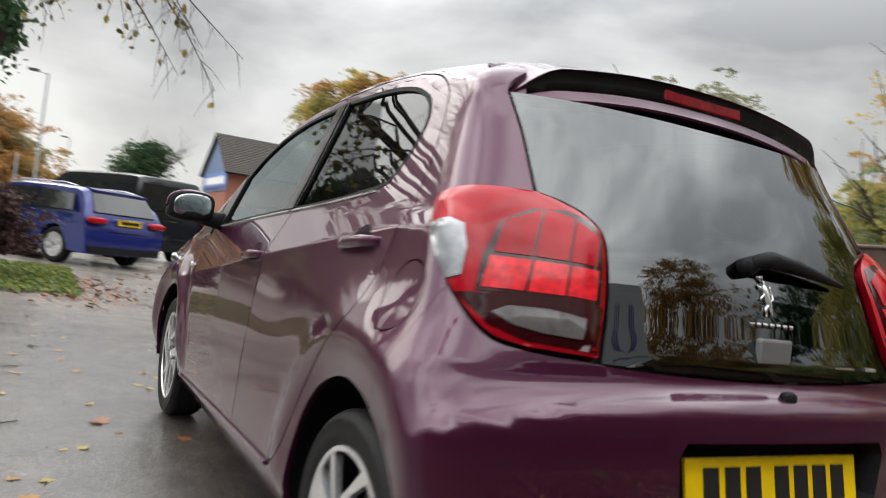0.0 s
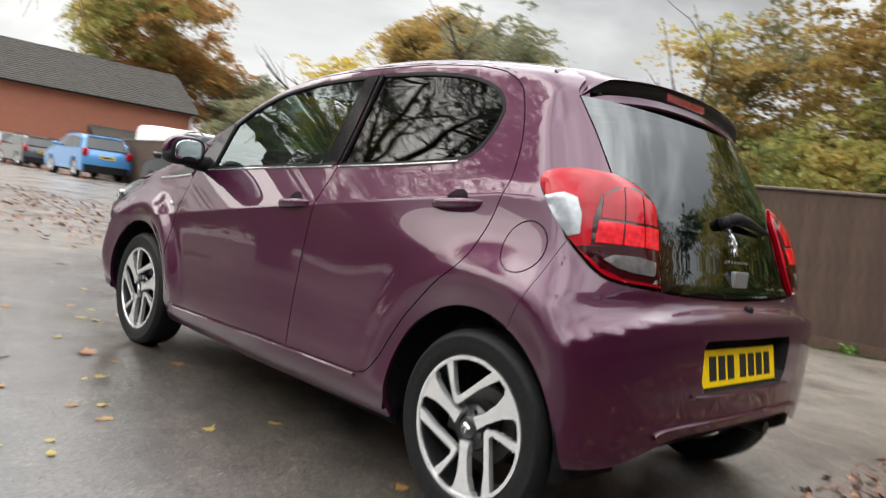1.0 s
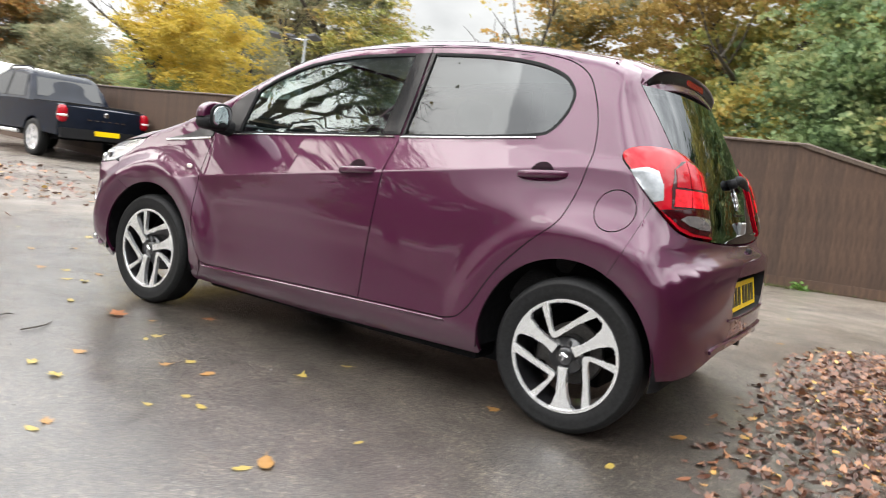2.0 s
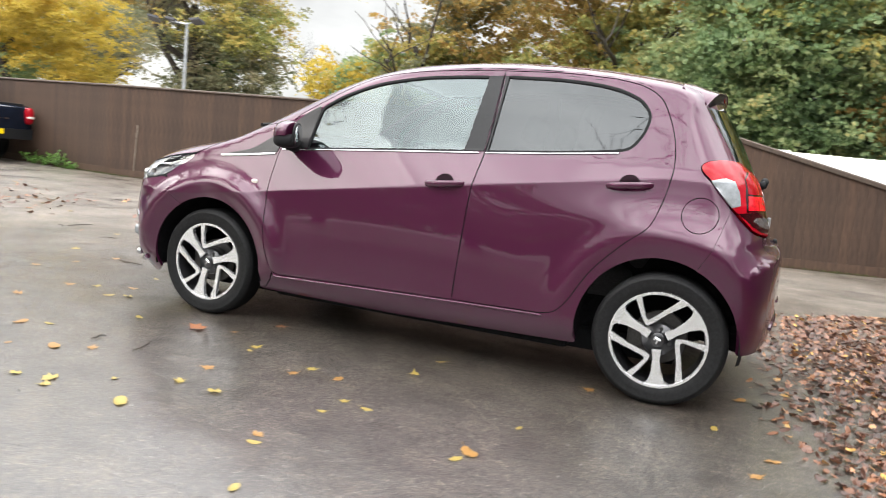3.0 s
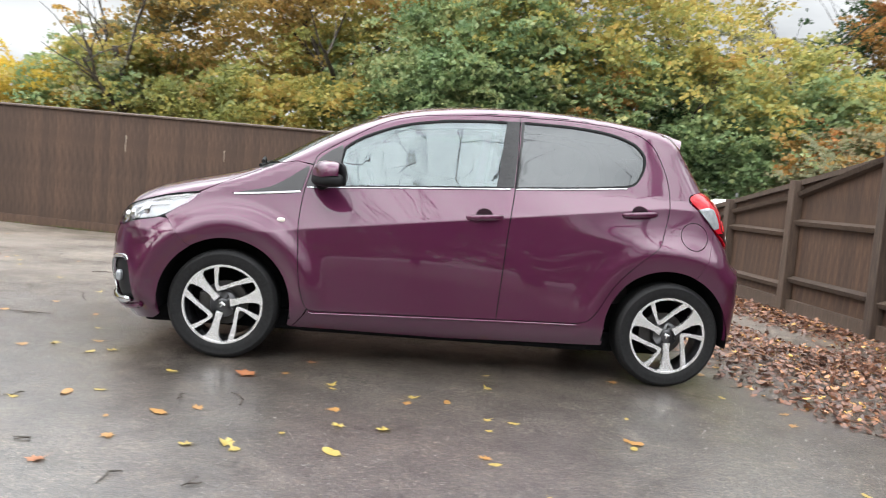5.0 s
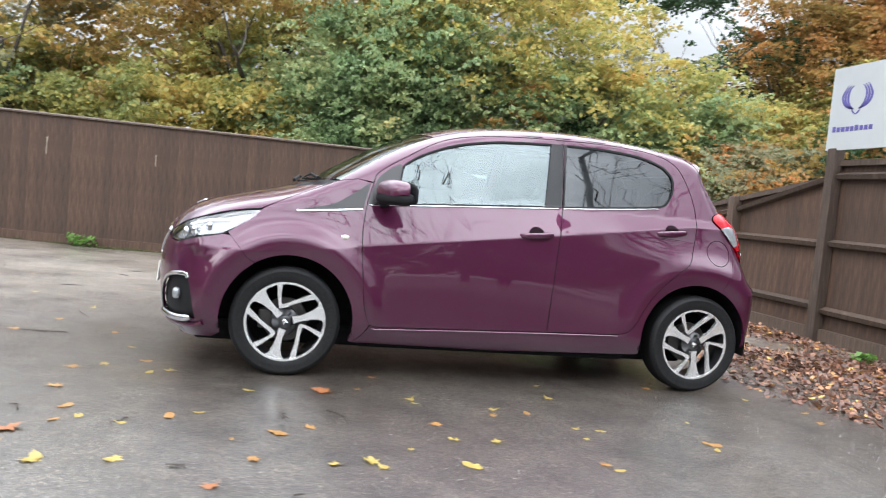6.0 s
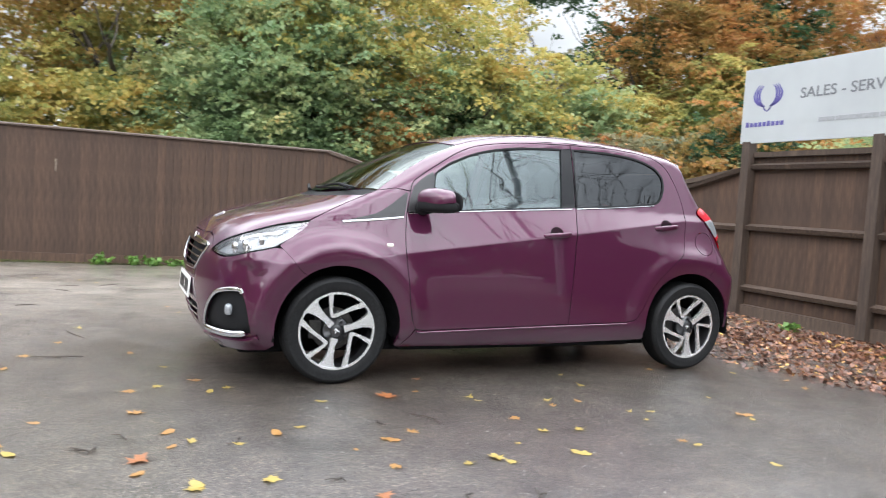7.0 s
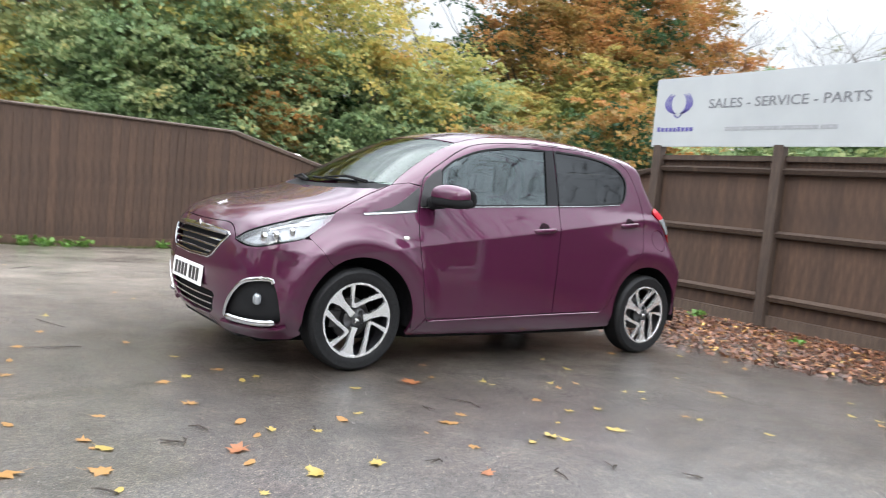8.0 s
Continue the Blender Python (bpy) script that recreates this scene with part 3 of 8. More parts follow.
def panel(name, kind, outline, material, parent, label="", holes=(), out=0.0, lip=0.014, gap=0.0015, step=0.03, mirror=True, edge=0.012, bulge=0.0):
    """One body panel: an outline drawn flat, laid on the skin with its own rim turned inwards. Returns left and right parts."""
    rings = [dense(shrink(outline, gap), edge)] + [dense(shrink(h, -gap), edge) for h in holes]
    lo, hi = rings[0].min(0), rings[0].max(0)
    # rows of points run along the crease or ridge, and lie closer together there
    slope, ridge = {"side": (CREASE, 0.70 + CREASE * 1.95), "tail": (0.0, 0.695)}.get(kind, (0.0, None))
    rows = np.arange(lo[1], hi[1] + slope * hi[0], step)
    if ridge is not None:
        fine = ridge + np.array((-0.036, -0.022, -0.012, -0.005, 0.0, 0.005, 0.012, 0.022, 0.036))
        rows = np.concatenate([rows[np.abs(rows - ridge) > 0.045], fine])
    gx, gy = np.meshgrid(np.arange(lo[0], hi[0], step), rows)
    grid = np.stack([gx.ravel(), (gy - slope * gx).ravel()], 1)
    grid[:, 0] += np.sin(gy.ravel() * 91.7) * step * 0.04
    ok = inside(rings[0], grid)
    for h in rings[1:]:
        ok &= ~inside(h, grid)
    grid = grid[ok]
    allr = np.vstack(rings)
    if len(grid):
        near = np.min(np.abs(grid[:, None, 0] - allr[None, :, 0]) + np.abs(grid[:, None, 1] - allr[None, :, 1]), axis=1)
        grid = grid[near > step * 0.5]
    pts = np.vstack([allr, grid])
    edges, k = [], 0
    for r in rings:
        edges += [(k + i, k + (i + 1) % len(r)) for i in range(len(r))]
        k += len(r)
    co, _, faces, *_ = geometry.delaunay_2d_cdt([Vector(p) for p in pts], edges, [], 0, 1e-6)
    co = np.array([tuple(v) for v in co])
    tri = np.array([tuple(f) for f in faces])
    mid = co[tri].mean(1)
    keep = inside(rings[0], mid)
    for h in rings[1:]:
        keep &= ~inside(h, mid)
    tri = tri[keep]
    p3 = lift(kind, co)
    nr = skin_normal(p3)
    rise = np.full(len(co), out)
    if bulge:
        ring = np.array(outline)
        gap_to = np.min(np.hypot(co[:, None, 0] - ring[None, :, 0], co[:, None, 1] - ring[None, :, 1]), axis=1)
        rise = rise + bulge * (1 - np.exp(-gap_to / 0.035))
    p3 = p3 + nr * rise[:, None]
    if bulge:
        a3, b3, c3 = p3[tri[:, 0]], p3[tri[:, 1]], p3[tri[:, 2]]
        fn = np.cross(b3 - a3, c3 - a3)
        fn *= np.sign(np.sum(fn * nr[tri[:, 0]], axis=1))[:, None]
        acc = np.zeros_like(nr)
        for k in range(3):
            np.add.at(acc, tri[:, k], fn)
        nr = acc / (np.linalg.norm(acc, axis=1)[:, None] + 1e-12)
    # the rim: boundary edges pushed inwards
    count = {}
    for a, b, c in tri:
        for e in ((a, b), (b, c), (c, a)):
            count[tuple(sorted(e))] = count.get(tuple(sorted(e)), []) + [e]
    verts, norms, faces = [tuple(p) for p in p3], [tuple(n) for n in nr], [tuple(t) for t in tri]
    made = {}

    def low(i, top):
        if (i, top) not in made:
            made[(i, top)] = len(verts)
            verts.append(tuple(p3[i] if top else p3[i] - nr[i] * lip))
            norms.append((0.0, 0.0, 0.0))
        return made[(i, top)]

    if lip:
        for es in count.values():
            if len(es) == 1:
                a, b = es[0]
                faces.append((low(b, True), low(a, True), low(a, False), low(b, False)))
    obs = []
    for sgn in ((1, -1) if mirror else (1,)):
        me = bpy.data.meshes.new(name)
        vs = [(x, y * sgn, z) for x, y, z in verts]
        # faces wound so that they look outwards
        flip = sgn < 0
        a, b, c = (np.array(vs[i]) for i in faces[len(tri) // 2])
        m = nr[faces[len(tri) // 2][0]] * (1, sgn, 1)
        flip = np.dot(np.cross(b - a, c - a), m) < 0
        me.from_pydata(vs, [], [f[::-1] for f in faces] if flip else faces)
        me.update()
        me.shade_smooth()
        me.normals_split_custom_set_from_vertices([(x, y * sgn, z) for x, y, z in norms])
        obs.append(link_mesh(name, me, material, parent, label))
    return obs


def side_to(kind, pts):
    return flat(kind, lift("side", np.asarray(pts, float)))


def arc(cx, cz, r, a0, a1, n=28):
    return [(cx + r * math.cos(radians(a)), cz + r * math.sin(radians(a))) for a in np.linspace(a0, a1, n)]


def strip(name, kind, line, width, material, parent, proud=0.004, mirror=True, label=""):
    """A narrow moulding along a line on the skin."""
    p = lift(kind, np.asarray(line, float))
    n = skin_normal(p)
    d = np.gradient(p, axis=0)
    d /= np.linalg.norm(d, axis=1)[:, None]
    s = np.cross(n, d)
    obs = []
    for sgn in ((1, -1) if mirror else (1,)):
        bm = bmesh.new()
        rings = []
        for i in range(len(p)):
            w = width if not hasattr(width, "__len__") else width[i]
            prof = [(-w / 2, -0.004), (-w / 2, proud * 0.6), (-w / 4, proud), (w / 4, proud), (w / 2, proud * 0.6), (w / 2, -0.004)]
            rings.append([bm.verts.new(Vector((p[i] + s[i] * a + n[i] * b) * (1, sgn, 1))) for a, b in prof])
        for r0, r1 in zip(rings, rings[1:]):
            for k in range(6):
                bm.faces.new((r0[k], r0[(k + 1) % 6], r1[(k + 1) % 6], r1[k]))
        bm.faces.new(rings[0])
        bm.faces.new(rings[-1])
        obs.append(part(name, bm, material, parent, label, smooth=False))
    return obs


def both(name, build, material, parent, label="", smooth=True):
    """A part on the left and its mirror image on the right."""
    obs = []
    for sgn in (1, -1):
        bm = bmesh.new()
        build(bm)
        if sgn < 0:
            bmesh.ops.scale(bm, vec=(1, -1, 1), verts=bm.verts)
        obs.append(part(name, bm, material, parent, label, smooth))
    return obs


def blob(bm, centre, size, cut=None, power=2.6, n=20):
    """A rounded block (superellipsoid)."""
    def se(v, e):
        return math.copysign(abs(v) ** e, v)
    e = 2 / power
    rows = []
    for i in range(n + 1):
        a = -math.pi / 2 + math.pi * i / n
        row = []
        for j in range(2 * n):
            b = 2 * math.pi * j / (2 * n)
            row.append(bm.verts.new((centre[0] + size[0] * se(math.cos(a), e) * se(math.cos(b), e), centre[1] + size[1] * se(math.cos(a), e) * se(math.sin(b), e), centre[2] + size[2] * se(math.sin(a), e))))
        rows.append(row)
    for r0, r1 in zip(rows, rows[1:]):
        for k in range(2 * n):
            bm.faces.new((r0[k], r0[(k + 1) % (2 * n)], r1[(k + 1) % (2 * n)], r1[k]))
    bmesh.ops.remove_doubles(bm, verts=[v for r in rows for v in r if v.is_valid], dist=1e-5)


# ---- the aubergine hatchback ----
car = thing("hatchback_car", "small five-door hatchback in glossy aubergine metallic paint, parked on wet asphalt", "car")
PAINT = M["paint"]

ARCH_F, ARCH_R = (2.335, 0.288, 0.335), (0.02, 0.290, 0.335)
DOOR_TOP_F = [(1.938, 1.03), (1.918, 1.083), (1.852, 1.134), (1.76, 1.192), (1.628, 1.270), (1.496, 1.322), (1.32, 1.353), (1.12, 1.371), (0.857, 1.382)]
DOOR_MID = [(0.857, 1.382), (0.861, 1.20), (0.873, 0.995), (0.898, 0.813), (0.916, 0.55), (0.930, 0.311)]
DOOR_FRONT = [(1.868, 0.281), (1.912, 0.295), (1.935, 0.34), (1.957, 0.43), (1.975, 0.60), (1.984, 0.73), (1.974, 0.876), (1.957, 0.96), (1.938, 1.03)]
SILL_LINE = [(1.868, 0.281), (1.41, 0.294), (0.93, 0.307), (0.505, 0.316)]
DOOR_BACK = [(0.505, 0.316), (0.445, 0.335), (0.395, 0.39), (0.35, 0.470), (0.295, 0.552), (0.188, 0.664), (0.096, 0.745), (0.064, 0.825), (0.042, 0.915), (0.032, 1.00), (0.038, 1.075), (0.052, 1.138), (0.082, 1.216), (0.130, 1.296), (0.214, 1.346), (0.338, 1.373)]
DOOR_TOP_R = [(0.338, 1.373), (0.56, 1.386), (0.857, 1.382)]


def curve(pts, n):
    return [tuple(p) for p in spline(pts, n)]


door_front = curve(DOOR_FRONT, 50)[:-1] + curve(DOOR_TOP_F, 50)[:-1] + curve(DOOR_MID, 40)[:-1] + curve(SILL_LINE[:3][::-1], 20)[:-1]
door_rear = curve(SILL_LINE[2:], 14)[:-1] + curve(DOOR_BACK, 80)[:-1] + curve(DOOR_TOP_R, 14)[:-1] + curve(DOOR_MID, 40)[:-1]
WIN_F = curve([(1.808, 0.930), (1.797, 1.03), (1.783, 1.118)], 14)[:-1] + curve([(1.783, 1.118), (1.772, 1.140), (1.735, 1.168), (1.665, 1.210), (1.49, 1.279), (1.28, 1.321), (1.10, 1.338), (0.925, 1.347)], 60) + curve([(0.925, 1.347), (0.942, 1.17), (0.964, 0.994)], 12)[1:-1] + curve([(0.964, 0.994), (1.40, 0.962), (1.808, 0.930)], 20)[:-1]
WIN_R = curve([(0.864, 1.000), (0.850, 1.17), (0.838, 1.352)], 10)[:-1] + curve([(0.838, 1.352), (0.56, 1.350), (0.36, 1.330), (0.235, 1.290), (0.184, 1.246), (0.168, 1.205), (0.182, 1.138), (0.228, 1.072), (0.29, 1.053)], 60)[:-1] + curve([(0.29, 1.053), (0.52, 1.027), (0.864, 1.000)], 14)[:-1]
for nm, outl, win, glass, glab in (("front_door", door_front, WIN_F, "glass_front", "clear green-tinted side window"), ("rear_door", door_rear, WIN_R, "glass_rear", "dark privacy-tinted side window")):
    doors = panel(nm, "side", outl, PAINT, car, holes=[win], gap=0.0028, step=0.022)
    panes = panel("window", "side", shrink(win, -0.004), M[glass], car, glab, out=-0.006, lip=0.0, step=0.05)
    seals = panel("window_seal", "side", shrink(win, -0.008), M["trim"], car, holes=[shrink(win, 0.004)], out=0.0012, lip=0.012, gap=0)
    for d, p, s in zip(doors, panes, seals):
        p.parent, s.parent = d, d
        p.visible_shadow = False
        d["left"] = d.data.vertices[0].co.y > 0
front_doors = [o for o in car.children if o.name.startswith("front_door")]
rear_doors = [o for o in car.children if o.name.startswith("rear_door")]

for line in (DOOR_FRONT, DOOR_TOP_F, DOOR_MID, DOOR_BACK, DOOR_TOP_R, SILL_LINE):
    strip("door_gap", "side", curve(line, 50), 0.030, M["dark"], car, -0.0085)
# black pillar trim between the windows and the sail by the mirror
pil = curve([(0.975, 0.990), (0.952, 1.17), (0.930, 1.352)], 12) + [(0.860, 1.358)] + curve([(0.860, 1.358), (0.866, 1.17), (0.878, 0.997)], 12)[1:]
for d, o in zip(front_doors, panel("pillar_trim", "side", pil, M["gloss_black"], car, "glossy black pillar trim", out=0.005, lip=0.008, step=0.016)):
    o.parent = d
pil = curve([(0.868, 0.999), (0.855, 1.17), (0.853, 1.357)], 12) + [(0.832, 1.357)] + curve([(0.832, 1.357), (0.845, 1.17), (0.858, 1.0)], 12)[1:]
for d, o in zip(rear_doors, panel("pillar_trim", "side", pil, M["gloss_black"], car, "glossy black pillar trim", out=0.0035, lip=0.006)):
    o.parent = d
sail = [(1.962, 0.915), (1.83, 0.928)] + curve([(1.812, 0.932), (1.799, 1.03), (1.786, 1.122)], 14) + curve([(1.795, 1.148), (1.855, 1.112), (1.915, 1.058), (1.940, 1.00), (1.957, 0.95)], 20)
for d, o in zip(front_doors, panel("mirror_sail", "side", sail, M["trim_gloss"], car, out=0.005, lip=0.008, step=0.014)):
    o.parent = d

# side body: pillars, roof rail, quarter and sill in one piece
roof_rail = [(0.0, 1.360), (0.30, 1.405), (0.60, 1.421), (0.90, 1.425), (1.20, 1.408), (1.45, 1.366), (1.60, 1.322)]
a_pillar = [(1.60, 1.322), (1.75, 1.255), (1.90, 1.170), (2.05, 1.075), (2.12, 1.026)]
LAMP_RIM = [(0.762, 0.853), (0.803, 0.918), (0.845, 0.968), (0.868, 1.002), (0.862, 1.028), (0.825, 1.045), (0.76, 1.053), (0.667, 1.052)]
HATCH_RIM = [(0.667, 1.052), (0.698, 1.108), (0.742, 1.180), (0.806, 1.264), (0.818, 1.280)]
lamp_side = [tuple(p) for p in flat("side", lift("tail", spline(LAMP_RIM, 40)))]
hatch_edge = [tuple(p) for p in flat("side", lift("tail", spline(HATCH_RIM, 24)))] + [(-0.03, 1.335), (0.0, 1.360)]
bump_seam_r = [(-0.118, 0.594), (-0.145, 0.645), (-0.172, 0.700), lamp_side[0]]
sidebody = [(1.995, 0.185), (1.2, 0.178), (0.36, 0.200)] + arc(*ARCH_R, -14, 114, 40)[:-1] + curve(bump_seam_r, 14)[:-1] + lamp_side[:-1] + hatch_edge[:-1] + curve(roof_rail, 60)[:-1] + curve(a_pillar, 30) + [(2.02, 1.045), (1.940, 1.034)]
sidebody += curve(DOOR_TOP_F, 50)[1:-1] + curve(DOOR_TOP_R[::-1], 14)[:-1] + curve(DOOR_BACK[::-1], 80)[:-1] + curve(SILL_LINE[::-1], 30)[:-1] + [(1.868, 0.281), (1.908, 0.291), (1.930, 0.252), (1.97, 0.205)]
fuel = [(-0.0995 + 0.073 * math.cos(a), 0.818 + 0.0725 * math.sin(a)) for a in np.linspace(0, 2 * math.pi, 41)[:-1]]
panel("side_body", "side", sidebody, PAINT, car, holes=[fuel], step=0.022)
strip("sill_edge", "side", [(x, z - 0.009) for x, z in curve([(1.90, 0.286)] + SILL_LINE[:], 60)], 0.010, PAINT, car, 0.0085)
panel("fuel_flap", "side", fuel, PAINT, car, gap=0.0022, step=0.02)

# front wing
hood_seam = [(2.12, 1.026), (2.217, 0.982), (2.328, 0.932), (2.42, 0.888), (2.505, 0.842)]
lamp_low = [(2.505, 0.842), (2.545, 0.815), (2.590, 0.772), (2.655, 0.715)]
bump_seam_f = [(2.655, 0.715), (2.60, 0.655), (2.555, 0.60), (2.515, 0.571)]
wing = [(1.97, 0.205), (1.932, 0.252)] + curve(DOOR_FRONT[1:], 44) + [(2.02, 1.045)] + curve(hood_seam, 24)[:-1] + curve(lamp_low, 12)[:-1] + curve(bump_seam_f, 10)[:-1] + arc(*ARCH_F, 58, 196, 44) + [(1.995, 0.185)]
panel("front_wing", "side", wing, PAINT, car, step=0.022)
tri = curve([(2.335, 0.853), (2.24, 0.876), (2.14, 0.904), (2.053, 0.957), (1.962, 1.026)], 24) + curve([(1.954, 1.015), (1.966, 0.96), (1.983, 0.895)], 10) + [(2.15, 0.870)]
panel("wing_trim", "side", tri, M["trim_gloss"], car, "black plastic trim behind the wing", out=0.005, lip=0.008, step=0.014)
strip("chrome_trim", "side", curve([(2.325, 0.850), (2.15, 0.868), (1.99, 0.888)], 16), 0.013, M["chrome"], car, 0.007, label="thin chrome strip")
strip("chrome_trim", "side", curve([(1.955, 0.912), (1.40, 0.953), (0.90, 0.988)], 30), 0.007, M["chrome"], car, 0.007, label="thin chrome strip")
strip("chrome_trim", "side", curve([(0.868, 0.990), (0.55, 1.016), (0.27, 1.043)], 30), 0.007, M["chrome"], car, 0.007, label="thin chrome strip")
strip("sill_moulding", "side", curve([(1.90, 0.270), (1.41, 0.283), (0.93, 0.296), (0.50, 0.305)], 40), 0.007, PAINT, car, 0.004)


def rep(bm):
    p = lift("side", [(2.072, 0.738)])[0]
    blob(bm, (p[0], p[1] + 0.002, p[2]), (0.020, 0.007, 0.011), n=10)


both("side_repeater", rep, M["amber"], car, "small clear indicator lens")

# bonnet, cowl, windscreen, roof: drawn from above
nose_edge = [(2.960, 0.0), (2.955, 0.20), (2.938, 0.40), (2.915, 0.490), (2.862, 0.575), (2.751, 0.662), (2.62, 0.708)]
hs = side_to("top", curve(hood_seam, 20)[::-1])
lamp_top = [tuple(p) for p in flat("top", lift("nose", spline([(0.470, 0.671), (0.53, 0.715), (0.668, 0.773), (0.785, 0.818), (0.925, 0.845)], 30)))]
nose_edge = nose_edge[:3] + [lamp_top[0]]
half = curve(nose_edge, 30)[:-1] + lamp_top[:-1] + [tuple(p) for p in hs] + curve([(2.19, 0.636), (2.29, 0.46), (2.36, 0.22), (2.378, 0.0)], 30)[1:]
bonnet = half + [(x, -y) for x, y in half[-2:0:-1]]
panel("bonnet", "top", bonnet, PAINT, car, mirror=False, gap=0.003, step=0.025)
ap = side_to("top", curve(a_pillar, 24))
cw_f = curve([(2.19, 0.636), (2.29, 0.46), (2.36, 0.22), (2.378, 0.0)], 30)
cw_b = curve([(2.10, 0.642), (2.20, 0.46), (2.27, 0.22), (2.288, 0.0)], 30)
cowl = cw_f + [(x, -y) for x, y in cw_f[-2::-1]] + [(x, -y) for x, y in cw_b] + cw_b[-2::-1]
panel("cowl", "top", cowl, M["trim"], car, "black plastic cowl under the wipers", mirror=False, out=-0.010)
ap0 = side_to("top", [(1.60, 1.322)])[0]
ws_top = curve([tuple(ap0), (1.630, 0.36), (1.648, 0.16), (1.652, 0.0)], 20)
half = [tuple(p) for p in ap[::-1]][1:-1] + ws_top
half = [cw_b[0]] + half
screen = half + [(x, -y) for x, y in half[-2::-1]] + [(x, -y) for x, y in cw_b[1:]] + cw_b[-2:0:-1]
ws = panel("windscreen", "top", screen, M["glass_screen"], car, "raked green-tinted windscreen", mirror=False, out=-0.003, lip=0.0, step=0.05)
ws[0].visible_shadow = False
rr = side_to("top", curve(roof_rail, 50))
half = ws_top[::-1][:-1] + [tuple(p) for p in rr[::-1]] + curve([tuple(rr[0]), (-0.012, 0.30), (-0.02, 0.0)], 12)[1:]
roof = half + [(x, -y) for x, y in half[-2:0:-1]]
panel("roof", "top", roof, PAINT, car, mirror=False, step=0.045)

# tail: lamps, rear window, bumper
lamp_out = curve([(0.497, 0.748), (0.494, 0.85), (0.503, 0.94), (0.519, 0.985), (0.560, 1.016), (0.610, 1.036), (0.667, 1.052)], 50)[:-1] + curve(LAMP_RIM[::-1], 50)[:-1] + curve([(0.762, 0.853), (0.684, 0.779), (0.625, 0.758), (0.497, 0.748)], 24)[:-1]
lamps = panel("taillight", "tail", lamp_out, M["red_lens"], car, "large red wraparound taillight with a clear insert", out=0.006, lip=0.03, step=0.015, gap=0.003, bulge=0.026)


def panel_on_lamp(nm, pts, mat, lab, out):
    """A lens piece that follows the lamp's own bulge."""
    obs = panel(nm, "tail", pts, mat, car, lab, out=0.0, lip=0.006, step=0.015, gap=0.0)
    ring = np.array(lamp_out)
    for o in obs:
        me = o.data
        v = np.empty(len(me.vertices) * 3)
        me.vertices.foreach_get("co", v)
        v = v.reshape(-1, 3)
        sg = np.sign(v[:, 1].mean())
        w = v * (1, sg, 1)
        f = flat("tail", w)
        gap_to = np.min(np.hypot(f[:, None, 0] - ring[None, :, 0], f[:, None, 1] - ring[None, :, 1]), axis=1)
        w = w + skin_normal(w) * (out - 0.003 + 0.026 * (1 - np.exp(-gap_to / 0.035)))[:, None]
        me.vertices.foreach_set("co", (w * (1, sg, 1)).reshape(-1))
        me.update()
    return obs


def lens(nm, pts, mat, lab, out, smooth_n=0):
    pts = curve(pts + [pts[0]], smooth_n)[:-1] if smooth_n else pts
    for lamp, o in zip(lamps, panel_on_lamp(nm, pts, M[mat], lab, out)):
        o.parent = lamp


lens("indicator_lens", [(0.838, 0.960), (0.790, 0.964), (0.758, 0.955), (0.742, 0.915), (0.738, 0.866), (0.764, 0.860), (0.806, 0.913)], "clear_lens", "clear silver indicator lens", 0.0115)
lens("lens_base", [(0.502, 0.838), (0.52, 0.842), (0.65, 0.842), (0.742, 0.838), (0.680, 0.788), (0.622, 0.767), (0.503, 0.757)], "red_deep", "dark red lower lens", 0.0105)
lens("reversing_lens", [(0.536, 0.776), (0.60, 0.780), (0.645, 0.789), (0.680, 0.808), (0.660, 0.820), (0.60, 0.821), (0.536, 0.812)], "smoke_lens", "clear reversing lens", 0.013)
lens("lens_frame", [(0.508, 0.842), (0.712, 0.842), (0.716, 0.905), (0.706, 0.965), (0.665, 1.000), (0.60, 1.012), (0.545, 0.998), (0.520, 0.968), (0.511, 0.92)], "red_deep", "dark red light frame", 0.0103)
for z0, mat, cols in ((0.848, "red_bright", ((0.522, 0.576, 0.904, 0.904), (0.581, 0.638, 0.904, 0.904), (0.643, 0.704, 0.904, 0.904))), (0.911, "red_lens", ((0.528, 0.580, 0.968, 0.990), (0.585, 0.640, 0.994, 1.004), (0.645, 0.700, 1.000, 0.966)))):
    for s0, s1, za, zb in cols:
        lens("light_cell", [(s0, z0), (s1, z0), (s1, zb), (s0, za)], mat, "glowing-red moulded light cell", 0.0125)

gl_left = curve(HATCH_RIM[::-1], 24)[:-1] + curve([(0.667, 1.054), (0.604, 1.038), (0.554, 1.018), (0.512, 0.985), (0.496, 0.94), (0.486, 0.86), (0.488, 0.742)], 40)
gl_bot = curve([(0.488, 0.742), (0.30, 0.733), (0.14, 0.729), (0.0, 0.728)], 24)[1:]
half = gl_left + gl_bot
rear_glass = half + [(-x, z) for x, z in half[-2::-1]]
panel("rear_window", "tail", rear_glass, M["glass_tail"], car, "dark frameless glass tailgate", mirror=False, out=-0.002, lip=0.008, step=0.04, gap=0.003)
panel("tailgate_lining", "tail", [(x * 0.97, z) for x, z in [(0.49, 0.745), (0.495, 0.88), (0.0, 0.90), (-0.495, 0.88), (-0.49, 0.745)]], M["gloss_black"], car, mirror=False, out=-0.012, lip=0.0, gap=0.0)

